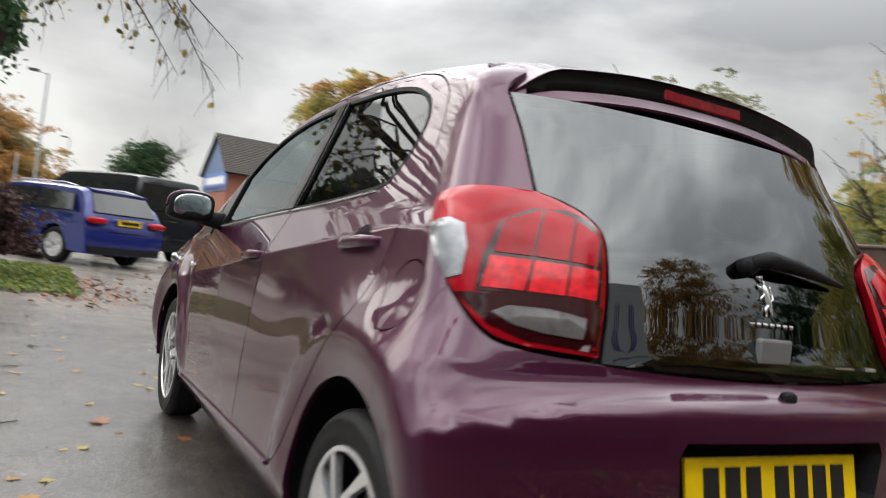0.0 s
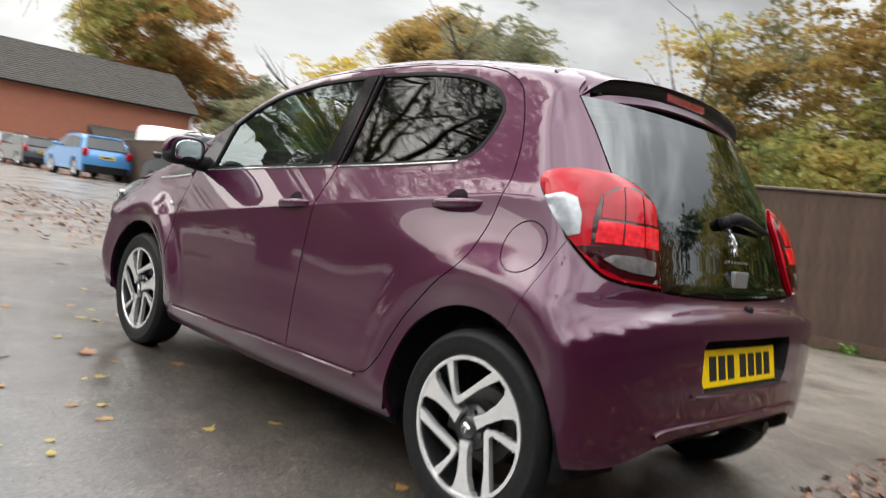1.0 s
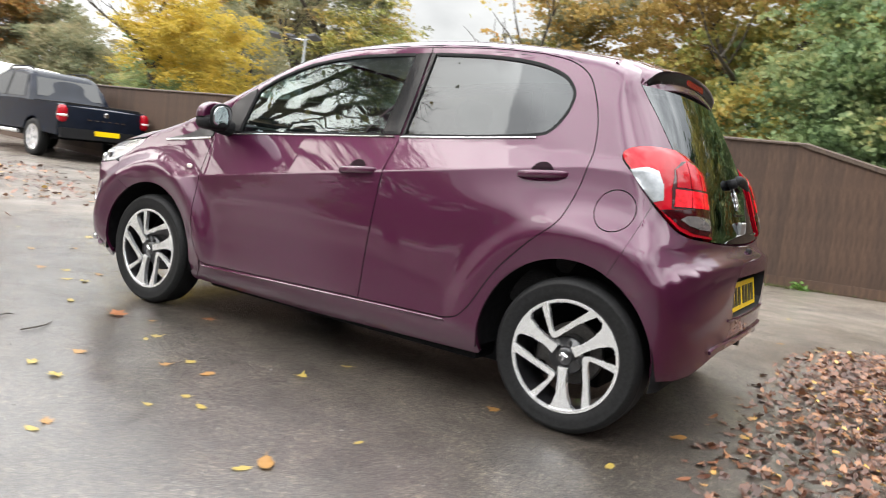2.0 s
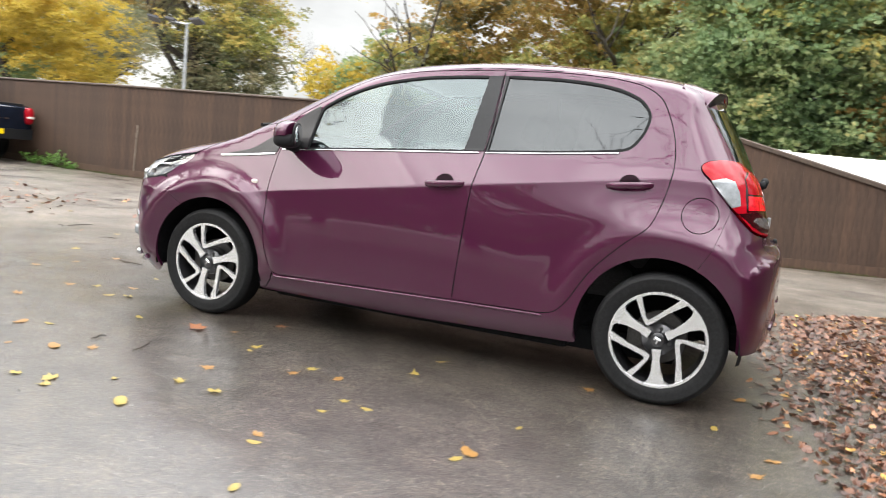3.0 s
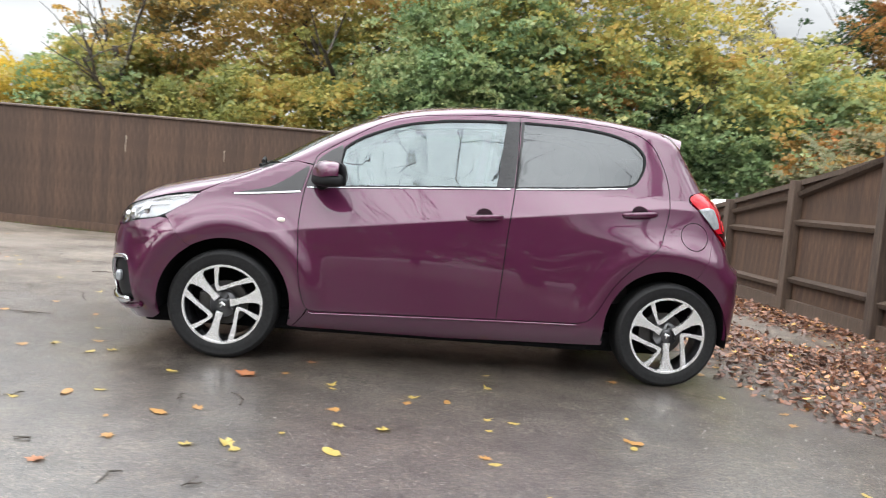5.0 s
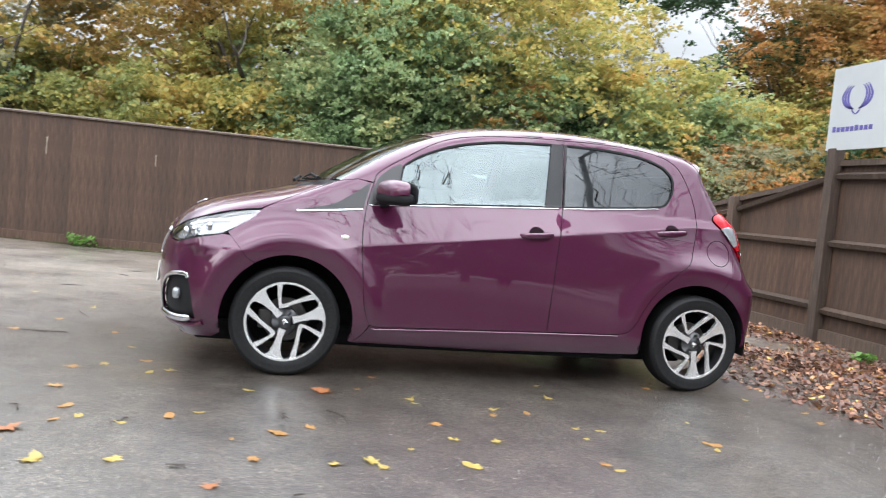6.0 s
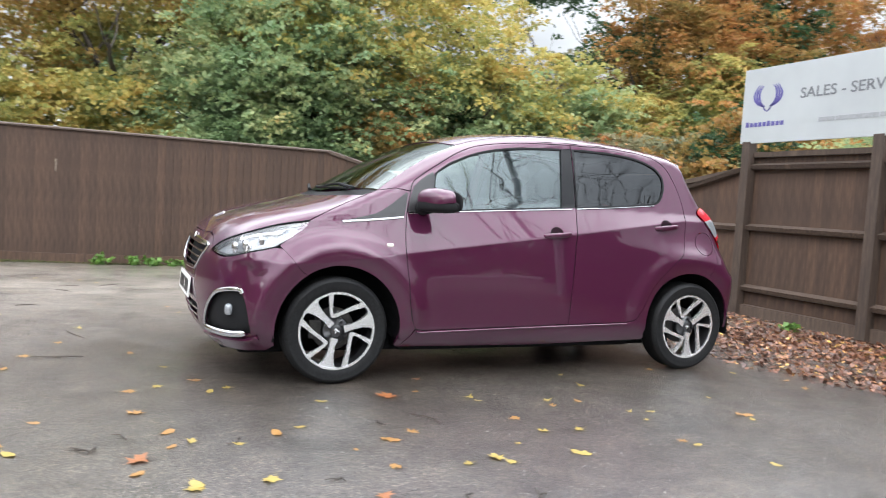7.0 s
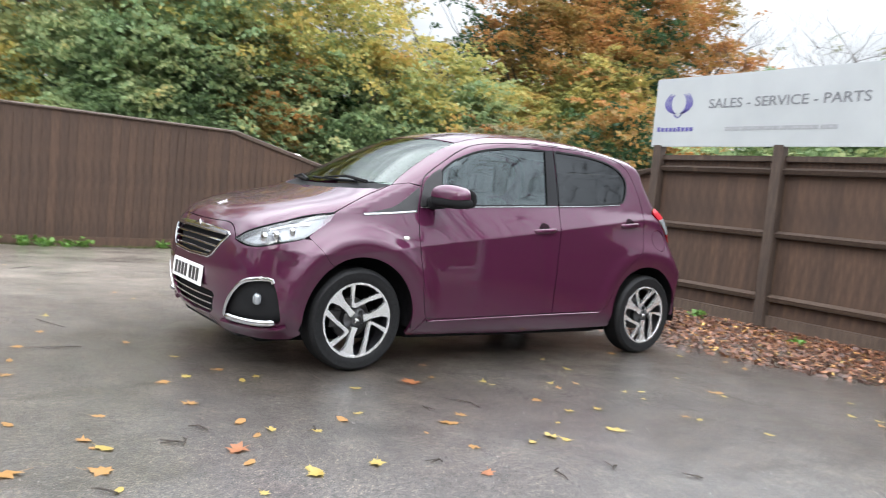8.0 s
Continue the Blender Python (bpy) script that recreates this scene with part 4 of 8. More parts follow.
bs = [tuple(p) for p in side_to("tail", curve(bump_seam_r, 16))]
ar = [tuple(p) for p in side_to("tail", arc(*ARCH_R, 186, 115, 24))]
low = curve([tuple(side_to("tail", [(-0.318, 0.272)])[0]), (0.66, 0.272), (0.58, 0.282), (0.50, 0.312), (0.42, 0.338), (0.33, 0.346), (0.0, 0.348)], 50)
lamp_b = curve([(0.762, 0.853), (0.684, 0.779), (0.625, 0.758), (0.49, 0.745)], 30)[1:]
half = low[::-1] + ar[1:-1] + bs + lamp_b + gl_bot
half = [(x, z - (0.003 if i >= len(low) + len(ar) - 2 + len(bs) else 0)) for i, (x, z) in enumerate(half)]
bumper = half + [(-x, z) for x, z in half[-2:0:-1]]
rec = [(0.285, 0.464), (0.312, 0.50), (0.322, 0.592), (0.308, 0.618), (-0.308, 0.618), (-0.322, 0.592), (-0.312, 0.50), (-0.285, 0.464)]
panel("rear_bumper", "tail", bumper, PAINT, car, holes=[rec], mirror=False, gap=0.0, step=0.022)
bm = bmesh.new()
rp = lift("tail", dense(rec, 0.03))
a = [bm.verts.new(p) for p in rp]
b = [bm.verts.new((-0.392 - 0.21 * (0.62 - p[2]), p[1] * 0.96, 0.541 + (p[2] - 0.541) * 0.94)) for p in rp]
for i in range(len(a)):
    bm.faces.new((a[i], a[(i + 1) % len(a)], b[(i + 1) % len(a)], b[i]))
bm.faces.new(b)
part("plate_recess", bm, M["trim"], car, "dark recess behind the plate")
strip("bumper_crease", "tail", curve([(0.482, 0.356), (0.455, 0.367), (0.38, 0.373), (0.20, 0.375), (0.0, 0.375), (-0.20, 0.375), (-0.38, 0.373), (-0.455, 0.367), (-0.482, 0.356)], 60), 0.015, PAINT, car, 0.010, mirror=False)
strip("bumper_crease", "tail", curve([(0.357, 0.462), (0.33, 0.457), (0.15, 0.453), (0.0, 0.452), (-0.15, 0.453), (-0.33, 0.457), (-0.357, 0.462)], 40), 0.010, PAINT, car, 0.007, mirror=False)
bm = bmesh.new()
box(bm, -0.38, -0.05, -0.50, 0.50, 0.285, 0.37, 0.03)
part("rear_valance", bm, M["dark"], car, "black lower valance")
bm = bmesh.new()
tube(bm, [(-0.20, -0.42, 0.262), (-0.375, -0.42, 0.262)], 0.024, 14)
part("exhaust", bm, M["steel"], car, "steel tailpipe")


def plate(nm, x, z, tilt, mat, lab, facing):
    bm = bmesh.new()
    box(bm, -0.004, 0.004, -0.26, 0.26, -0.0555, 0.0555, 0.003)
    o = part(nm, bm, mat, car, lab)
    o.matrix_basis = pose(x, 0, z, 0, tilt, 0)
    # the characters stand as plain bars
    for k, y0 in enumerate((-0.215, -0.155, -0.095, -0.035, 0.05, 0.11, 0.17)):
        bm = bmesh.new()
        box(bm, -0.0015, 0.0015, y0, y0 + 0.042, -0.036, 0.036)
        c = part("character_bar", bm, M["ink"], o)
        c.matrix_basis = pose(facing * 0.0045, 0, 0)
    return o


plate("number_plate", -0.424, 0.527, 11, M["plate_yellow"], "yellow rear number plate with dark bars", -1)

# spoiler above the rear window
def spoiler_profile(y):
    """Section of the spoiler: top skin, sharp edge, recessed face, projecting lower lip and underside."""
    u = abs(y) / 0.52
    zr = float(lift("top", [(0.055, min(abs(y), 0.51))])[0][2]) + 0.002
    tip, zt = -0.114 + 0.040 * u**2.6, 1.380 - 0.052 * u**2.2
    zg = 1.284 - 0.016 * u**2
    xg = float(lift("tail", [(0.0, 1.29)])[0][0]) + 0.070 * u**2
    prof = [(0.060, zr - 0.012), (0.055, zr), (0.0, zr * 0.52 + zt * 0.48 + 0.006), (-0.055 + 0.02 * u**3, zt + 0.008), (tip + 0.014, zt + 0.001), (tip, zt - 0.004)]
    prof += [(tip + 0.006, zt - 0.008), (tip + 0.012, zt - 0.030), (tip + 0.007, zt - 0.050)]
    prof += [(tip - 0.006, zt - 0.074), (tip - 0.004, zt - 0.080), (tip + 0.016, zt - 0.087), (xg + 0.01, zg), (xg + 0.05, zg), (0.05, zr - 0.06)]
    # the ends run down into the corner of the tailgate
    run = min(max((u - 0.80) / 0.20, 0), 1) ** 2 * 0.93
    return [(x, z) if k in (0, 1, 14) else (x + (-0.046 - x) * run, z + (1.268 - z) * run) if k > 3 else (x, z - 0.05 * run * (k - 1)) for k, (x, z) in enumerate(prof)]


def loft(bm, ys, first, last, closed):
    rows = [[bm.verts.new((x, y, z)) for x, z in spoiler_profile(y)[first:last]] for y in ys]
    n = len(rows[0])
    for r0, r1 in zip(rows, rows[1:]):
        for k in range(n if closed else n - 1):
            bm.faces.new((r0[k], r1[k], r1[(k + 1) % n], r0[(k + 1) % n]))
    if closed:
        bm.faces.new(rows[0][::-1])
        bm.faces.new(rows[-1])


bm = bmesh.new()
loft(bm, np.linspace(-0.52, 0.52, 61), 0, 15, True)
spoiler = part("spoiler", bm, PAINT, car, "roof spoiler over the rear window", smooth=True)
spoiler.data.set_sharp_from_angle(angle=radians(24))
bm = bmesh.new()
rows = []
for y in np.linspace(-0.485, 0.485, 55):
    rows.append([bm.verts.new((x - 0.0025, y, z)) for x, z in spoiler_profile(y)[6:9]])
for r0, r1 in zip(rows, rows[1:]):
    for k in range(2):
        bm.faces.new((r0[k], r1[k], r1[k + 1], r0[k + 1]))
bmesh.ops.solidify(bm, geom=list(bm.faces), thickness=0.003)
part("spoiler_face", bm, M["trim_gloss"], spoiler, "dark recessed face of the spoiler", smooth=True)
# black sheet below the lip puts the spoiler's shadow into colour
bm = bmesh.new()
rows = [[bm.verts.new((x - 0.001, y, z - 0.003)) for x, z in spoiler_profile(y)[10:14]] for y in np.linspace(-0.50, 0.50, 55)]
for r0, r1 in zip(rows, rows[1:]):
    for k in range(3):
        bm.faces.new((r0[k], r1[k], r1[k + 1], r0[k + 1]))
bmesh.ops.solidify(bm, geom=list(bm.faces), thickness=0.002)
part("spoiler_underside", bm, M["trim"], spoiler, "black sheet for the shade under the spoiler", smooth=True)
bm = bmesh.new()
box(bm, -0.010, 0.010, -0.130, 0.130, -0.017, 0.017, 0.004)
bl = part("brake_light", bm, M["brake_lens"], spoiler, "slim dark red high-level brake light")
bl.matrix_basis = pose(-0.098, 0, 1.350, 0, 6, 0)

# wiper, badge shapes and lock plate on the tailgate
def on_tail(s, z, out=0.0):
    p = lift("tail", [(s, z)])
    return Vector((p + skin_normal(p) * out)[0])


bm = bmesh.new()
tube(bm, [on_tail(0.06, 0.962, 0.022), on_tail(-0.02, 0.972, 0.030), on_tail(-0.14, 0.965, 0.028), on_tail(-0.36, 0.945, 0.016)], [0.015, 0.020, 0.017, 0.006], 8)
tube(bm, [on_tail(0.055, 0.960, -0.002), on_tail(0.055, 0.960, 0.030)], [0.022, 0.018], 14)
part("rear_wiper", bm, M["trim"], car, "black rear wiper", smooth=True)
for line, radii in (
    ([(0.012, 0.034), (0.000, 0.010), (-0.006, -0.020), (-0.014, -0.042)], [0.005, 0.0085, 0.007, 0.002]),
    ([(0.024, 0.038), (0.008, 0.036)], [0.003, 0.007]),
    ([(0.004, 0.020), (0.020, 0.016), (0.030, 0.022)], [0.005, 0.004, 0.002]),
    ([(0.000, 0.006), (0.018, -0.002), (0.026, -0.010)], [0.005, 0.0035, 0.002]),
    ([(-0.006, -0.018), (0.010, -0.026), (0.012, -0.044)], [0.006, 0.004, 0.002]),
    ([(-0.008, -0.014), (-0.028, -0.006), (-0.024, 0.022)], [0.004, 0.003, 0.0015]),
):
    bm = bmesh.new()
    tube(bm, [on_tail(-0.018 + a, 0.905 + b, 0.001) for a, b in line], radii, 8)
    part("badge", bm, M["alloy"], car, "silver badge shape", smooth=True)
for k in range(7):
    bm = bmesh.new()
    tube(bm, [on_tail(0.072 - 0.027 * k, 0.843, 0.001), on_tail(0.056 - 0.027 * k, 0.843, 0.001)], 0.0052, 6)
    part("badge", bm, M["chrome"], car, "small chrome bar of the name badge")
bm = bmesh.new()
p = on_tail(-0.008, 0.790, 0.004)
box(bm, p.x - 0.008, p.x + 0.01, -0.052, 0.045, p.z - 0.026, p.z + 0.026, 0.006)
part("lock_plate", bm, M["silver_paint"], car, "grey tailgate lock plate")
bm = bmesh.new()
tube(bm, [on_tail(-0.25, 0.765, 0.001), on_tail(-0.33, 0.765, 0.001)], 0.002, 6)
part("badge", bm, M["chrome"], car, "small chrome trim bar")
bm = bmesh.new()
tube(bm, [on_tail(-0.37, 0.765, 0.003), on_tail(-0.42, 0.765, 0.001)], 0.005, 6)
part("badge", bm, M["chrome"], car, "small chrome trim badge")
bm = bmesh.new()
p = on_tail(-0.015, 0.700, 0.0)
blob(bm, (p.x, p.y, p.z), (0.012, 0.022, 0.016), n=8)
part("hatch_button", bm, M["trim"], car, "black tailgate button")

# nose: bumper, grille, lamps
head = curve([(0.470, 0.668), (0.53, 0.712), (0.668, 0.770), (0.785, 0.815), (0.925, 0.842)], 30) + curve([(0.925, 0.842), (0.905, 0.805), (0.86, 0.765), (0.79, 0.705)], 14)[1:] + curve([(0.79, 0.705), (0.70, 0.678), (0.60, 0.648), (0.53, 0.652)], 20)[1:]
heads = panel("headlight", "nose", head, M["headlight_inner"], car, "swept-back headlight with a chrome reflector", out=-0.022, lip=0.0, step=0.02, gap=0.001)
lensn = panel("headlight_lens", "nose", head, M["lens_glass"], car, "clear headlight lens", out=0.002, lip=0.024, step=0.02, gap=0.003)
bez = panel("headlight_bezel", "nose", shrink(head, 0.0), M["trim"], car, holes=[shrink(head, 0.016)], out=-0.012, lip=0.012, step=0.02, gap=0.001)
for h, l, z in zip(heads, lensn, bez):
    l.parent, z.parent = h, h
    l.visible_shadow = False
    sg = 1 if h.data.vertices[0].co.y > 0 else -1
    for s0, z0, r in ((0.615, 0.692, 0.030), (0.665, 0.708, 0.026), (0.725, 0.733, 0.024)):
        bm = bmesh.new()
        p = lift("nose", [(s0, z0)])[0] + np.array((-0.014, -0.006, 0))
        blob(bm, (p[0], p[1] * sg, p[2]), (r * 0.6, r, r), n=10)
        part("reflector", bm, M["chrome"], h, "silver headlight reflector", smooth=True)
    bm = bmesh.new()
    pts = [lift("nose", [(a, b)])[0] * (1, sg, 1) + np.array((-0.006, -0.006 * sg, 0)) for a, b in ((0.64, 0.735), (0.72, 0.765), (0.80, 0.775))]
    tube(bm, pts, 0.010, 6)
    part("light_guide", bm, M["chrome"], h, "bright light guide")

strip("headlight_gap", "nose", curve([(0.470, 0.672), (0.53, 0.716), (0.668, 0.774), (0.785, 0.819), (0.925, 0.846)], 30), 0.009, M["dark"], car, 0.0035)

ne = flat("nose", lift("top", curve(nose_edge, 30)))
lamp_under = curve([(0.79, 0.703), (0.70, 0.674), (0.60, 0.644), (0.53, 0.647), (0.470, 0.664)], 24)
fs = [tuple(p) for p in side_to("nose", curve(bump_seam_f[::-1], 12))]
fa = [tuple(p) for p in side_to("nose", arc(*ARCH_F, -14, 57, 24))]
half = curve([(0.0, 0.200), (0.27, 0.196), (0.33, 0.168), (0.60, 0.166), (0.76, 0.180)], 30) + fa + fs[:-1] + lamp_under + [tuple(p) for p in ne[::-1]]
half = half[:-1] + [(0.0, float(ne[0][1]))]
nose_b = half + [(-x, z) for x, z in half[-2:0:-1]]
gr_half = curve([(0.0, 0.706), (0.22, 0.704), (0.40, 0.694)], 16) + curve([(0.425, 0.680), (0.37, 0.632), (0.315, 0.575), (0.27, 0.553)], 14) + [(0.0, 0.545)]
grille = gr_half + [(-x, z) for x, z in gr_half[-2:0:-1]]
lg_half = [(0.0, 0.372), (0.22, 0.376), (0.335, 0.372), (0.352, 0.355), (0.31, 0.265), (0.27, 0.240), (0.0, 0.226)]
lower = lg_half + [(-x, z) for x, z in lg_half[-2:0:-1]]
fog = curve([(0.425, 0.262), (0.455, 0.33), (0.500, 0.405), (0.555, 0.465), (0.62, 0.488), (0.665, 0.492)], 24) + curve([(0.680, 0.488), (0.704, 0.42), (0.722, 0.30), (0.715, 0.268), (0.69, 0.258)], 16) + [(0.55, 0.246)]
fog_r = [(-x, z) for x, z in fog[::-1]]
panel("front_bumper", "nose", nose_b, PAINT, car, holes=[grille, lower, fog, fog_r], mirror=False, gap=0.0, step=0.022)
gi = panel("grille", "nose", grille, M["dark"], car, "black upper grille with chrome bars", mirror=False, out=-0.035, lip=0.0, gap=-0.004)[0]
for zz, e in ((0.578, 0.285), (0.613, 0.335), (0.648, 0.375), (0.682, 0.405)):
    o = strip("grille_bar", "nose", curve([(-e, zz), (0.0, zz + 0.004), (e, zz)], 40), 0.0095, M["chrome"], car, -0.002, mirror=False)[0]
    o.parent = gi
ring = np.array(grille + [grille[0]])
o = strip("grille_top_bar", "nose", curve([(-0.405, 0.689), (-0.22, 0.698), (0.0, 0.700), (0.22, 0.698), (0.405, 0.689)], 40), 0.026, M["chrome"], car, 0.010, mirror=False, label="wide chrome bar along the grille top")[0]
o.parent = gi
o = strip("grille_surround", "nose", ring, 0.018, M["chrome"], car, 0.007, mirror=False, label="chrome grille surround")[0]
o.parent = gi
bm = bmesh.new()
p = lift("nose", [(0.0, 0.708)])[0]
for a, b in (((-0.06, 0.700), (0.0, 0.726)), ((0.0, 0.726), (0.06, 0.700))):
    tube(bm, [Vector(lift("nose", [a])[0]) + Vector((0.008, 0, 0)), Vector(lift("nose", [b])[0]) + Vector((0.008, 0, 0))], 0.005, 6)
part("grille_crest", bm, M["chrome"], gi, "chrome crest over the grille")
for a, b, r in (((2.875, -0.024), (2.835, 0.010), 0.006), ((2.848, 0.002), (2.826, -0.026), 0.005), ((2.862, -0.008), (2.842, -0.034), 0.004)):
    bm = bmesh.new()
    tube(bm, [Vector(lift("top", [a])[0]) + Vector((0, 0, 0.002)), Vector(lift("top", [b])[0]) + Vector((0, 0, 0.002))], r, 6)
    part("badge", bm, M["chrome"], car, "chrome bonnet badge shape")
li = panel("lower_grille", "nose", lower, M["dark"], car, "black lower grille with chrome bars", mirror=False, out=-0.035, lip=0.0, gap=-0.004)[0]
for zz, e in ((0.262, 0.285), (0.300, 0.310), (0.338, 0.330)):
    o = strip("grille_bar", "nose", curve([(-e, zz), (0.0, zz - 0.004), (e, zz)], 40), 0.0095, M["chrome"], car, -0.002, mirror=False)[0]
    o.parent = li
def chrome_feet():
    """The rounded chrome bar along the foot of each fog light housing."""
    p = lift("nose", curve([(0.445, 0.268), (0.55, 0.264), (0.64, 0.266), (0.70, 0.276)], 16))
    n = skin_normal(p)
    obs = []
    for sgn in (1, -1):
        bm = bmesh.new()
        tube(bm, [Vector((a + b * 0.004) * (1, sgn, 1)) for a, b in zip(p, n)], [0.010] + [0.019] * 14 + [0.012], 14)
        obs.append(part("chrome_foot", bm, M["chrome"], car, "bright chrome foot bar", smooth=True))
    return obs


fogs = panel("fog_light_surround", "nose", fog, M["trim"], car, "black fog light housing with chrome edge", out=-0.020, lip=0.0, gap=-0.004)
for f, st, ft in zip(fogs, strip("chrome_edge", "nose", fog[:26], 0.020, M["chrome"], car, 0.005), chrome_feet()):
    st.parent = ft.parent = f
    sg = 1 if f.data.vertices[0].co.y > 0 else -1
    bm = bmesh.new()
    p = lift("nose", [(0.618, 0.385)])[0]
    blob(bm, (p[0] - 0.010, (p[1] - 0.008) * sg, p[2]), (0.020, 0.026, 0.030), n=10)
    part("fog_lamp", bm, M["clear_lens"], f, "round clear fog lamp", smooth=True)
strip("bumper_lip", "nose", curve([(0.395, 0.226), (0.47, 0.230), (0.58, 0.230), (0.70, 0.238), (0.745, 0.256)], 24), 0.026, PAINT, car, 0.016)
bm = bmesh.new()
box(bm, 2.55, 2.885, -0.46, 0.46, 0.14, 0.205, 0.025)
part("front_splitter", bm, M["trim"], car, "black plastic splitter")
plate("number_plate", 3.030, 0.438, -4, M["plate_white"], "white front number plate with dark bars", 1)

# wheels
def wheel(x, side):
    w = thing("wheel", "", "")
    w.parent = car
    for key in ("label", "category"):
        if key in w:
            del w[key]
    w.matrix_basis = pose(x, side * 0.765, 0.281, 0, 0 if side > 0 else 0, 0 if side > 0 else 180)
    return w


def build_tyre():
    bm = bmesh.new()
    prof = [(0.196, -0.150), (0.222, -0.158), (0.252, -0.160), (0.270, -0.148), (0.2805, -0.128)]
    for k, y in enumerate(np.linspace(-0.120, -0.030, 9)):
        prof.append((0.2815 - (0.006 if k % 2 else 0), y))
    prof += [(0.2805, -0.022), (0.272, -0.006), (0.262, 0.002), (0.258, 0.0045), (0.254, 0.003), (0.235, 0.004), (0.215, 0.001), (0.203, -0.006), (0.197, -0.012)]
    lathe(bm, prof, 72, closed=True)
    me = bpy.data.meshes.new("tyre")
    bmesh.ops.recalc_face_normals(bm, faces=bm.faces)
    bm.to_mesh(me)
    bm.free()
    me.materials.append(M["tyre"])
    me.shade_smooth()
    return me


def build_rim():
    bm = bmesh.new()
    lathe(bm, [(0.206, -0.006), (0.204, -0.003), (0.196, -0.004), (0.192, -0.016), (0.186, -0.05), (0.184, -0.15), (0.196, -0.15), (0.206, -0.14)], 64, closed=True)
    me = bpy.data.meshes.new("rim")
    bmesh.ops.recalc_face_normals(bm, faces=bm.faces)
    bm.to_mesh(me)
    bm.free()
    me.materials.append(M["alloy_dark"])
    me.shade_smooth()
    return me


def bevelled(pts, y0, y1, mat, name, bev=0.003):
    """A solid spoke from an outline in the wheel's plane; rises from y0 to y1."""
    bm = bmesh.new()
    extrude_outline(bm, pts, y1 - y0, Matrix.Translation((0, y0, 0)))
    bmesh.ops.recalc_face_normals(bm, faces=bm.faces)
    me = bpy.data.meshes.new(name)
    bm.to_mesh(me)
    bm.free()
    me.materials.append(mat)
    return me


def polar(r, a):
    return (r * math.cos(radians(a)), r * math.sin(radians(a)))


TYRE, RIM = build_tyre(), build_rim()
bm = bmesh.new()
lathe(bm, [(0.2055, -0.004), (0.2045, -0.0005), (0.1935, -0.0005), (0.1915, -0.006)], 64, closed=True)
LIP = bpy.data.meshes.new("rim_edge")
bm.to_mesh(LIP)
bm.free()
LIP.materials.append(M["alloy"])
def ipol(r, a):
    """Polar point of the wheel as one sees it from outside."""
    return polar(r * 0.2, 180 - a)


BLADE = bevelled([ipol(0.22, -25), ipol(0.42, -10), ipol(0.70, -7), ipol(0.90, -9), ipol(0.985, -14), ipol(0.99, 2), ipol(0.985, 18), ipol(0.90, 13), ipol(0.70, 10), ipol(0.42, 10), ipol(0.22, 25)], -0.024, -0.003, M["alloy"], "spoke")
VEE = bevelled([ipol(0.985, 25), ipol(0.985, 35), ipol(0.72, 46), ipol(0.47, 78), ipol(0.46, 87), ipol(0.52, 90.5), ipol(0.75, 86), ipol(0.985, 82.5), ipol(0.985, 90.5), ipol(0.75, 93.5), ipol(0.50, 99), ipol(0.39, 100), ipol(0.355, 92), ipol(0.37, 78), ipol(0.62, 42)], -0.020, -0.003, M["alloy"], "spoke_vee")
bm = bmesh.new()
lathe(bm, [(0.001, -0.010), (0.028, -0.010), (0.032, -0.014), (0.034, -0.024), (0.066, -0.026), (0.070, -0.034), (0.070, -0.08), (0.001, -0.08)], 32)
HUB = bpy.data.meshes.new("hub")
bmesh.ops.recalc_face_normals(bm, faces=bm.faces)
bm.to_mesh(HUB)
bm.free()
HUB.materials.append(M["alloy_dark"])
HUB.shade_smooth()
bm = bmesh.new()
lathe(bm, [(0.001, -0.085), (0.112, -0.085), (0.115, -0.089), (0.115, -0.105), (0.001, -0.105)], 40)
DISC = bpy.data.meshes.new("brake_disc")
bmesh.ops.recalc_face_normals(bm, faces=bm.faces)
bm.to_mesh(DISC)
bm.free()
DISC.materials.append(M["steel"])
bm = bmesh.new()
box(bm, 0.06, 0.135, -0.12, -0.065, -0.05, 0.05, 0.012)
CALI = bpy.data.meshes.new("brake_caliper")
bm.to_mesh(CALI)
bm.free()
CALI.materials.append(M["steel"])
bm = bmesh.new()
bmesh.ops.create_cone(bm, cap_ends=True, segments=6, radius1=0.0085, radius2=0.0075, depth=0.014, matrix=pose(0, -0.018, 0, 90))
BOLT = bpy.data.meshes.new("wheel_bolt")
bm.to_mesh(BOLT)
bm.free()
BOLT.materials.append(M["alloy_dark"])
bm = bmesh.new()
for a, b, r in (((-0.010, -0.008), (0.004, 0.014), 0.004), ((0.0, 0.006), (0.014, 0.008), 0.0035), ((0.002, 0.0), (0.012, -0.012), 0.0035), ((-0.006, 0.0), (0.004, -0.004), 0.004)):
    tube(bm, [(a[0], -0.008, a[1]), (b[0], -0.008, b[1])], r, 5)
CAP = bpy.data.meshes.new("hub_badge")
bm.to_mesh(CAP)
bm.free()
CAP.materials.append(M["alloy"])


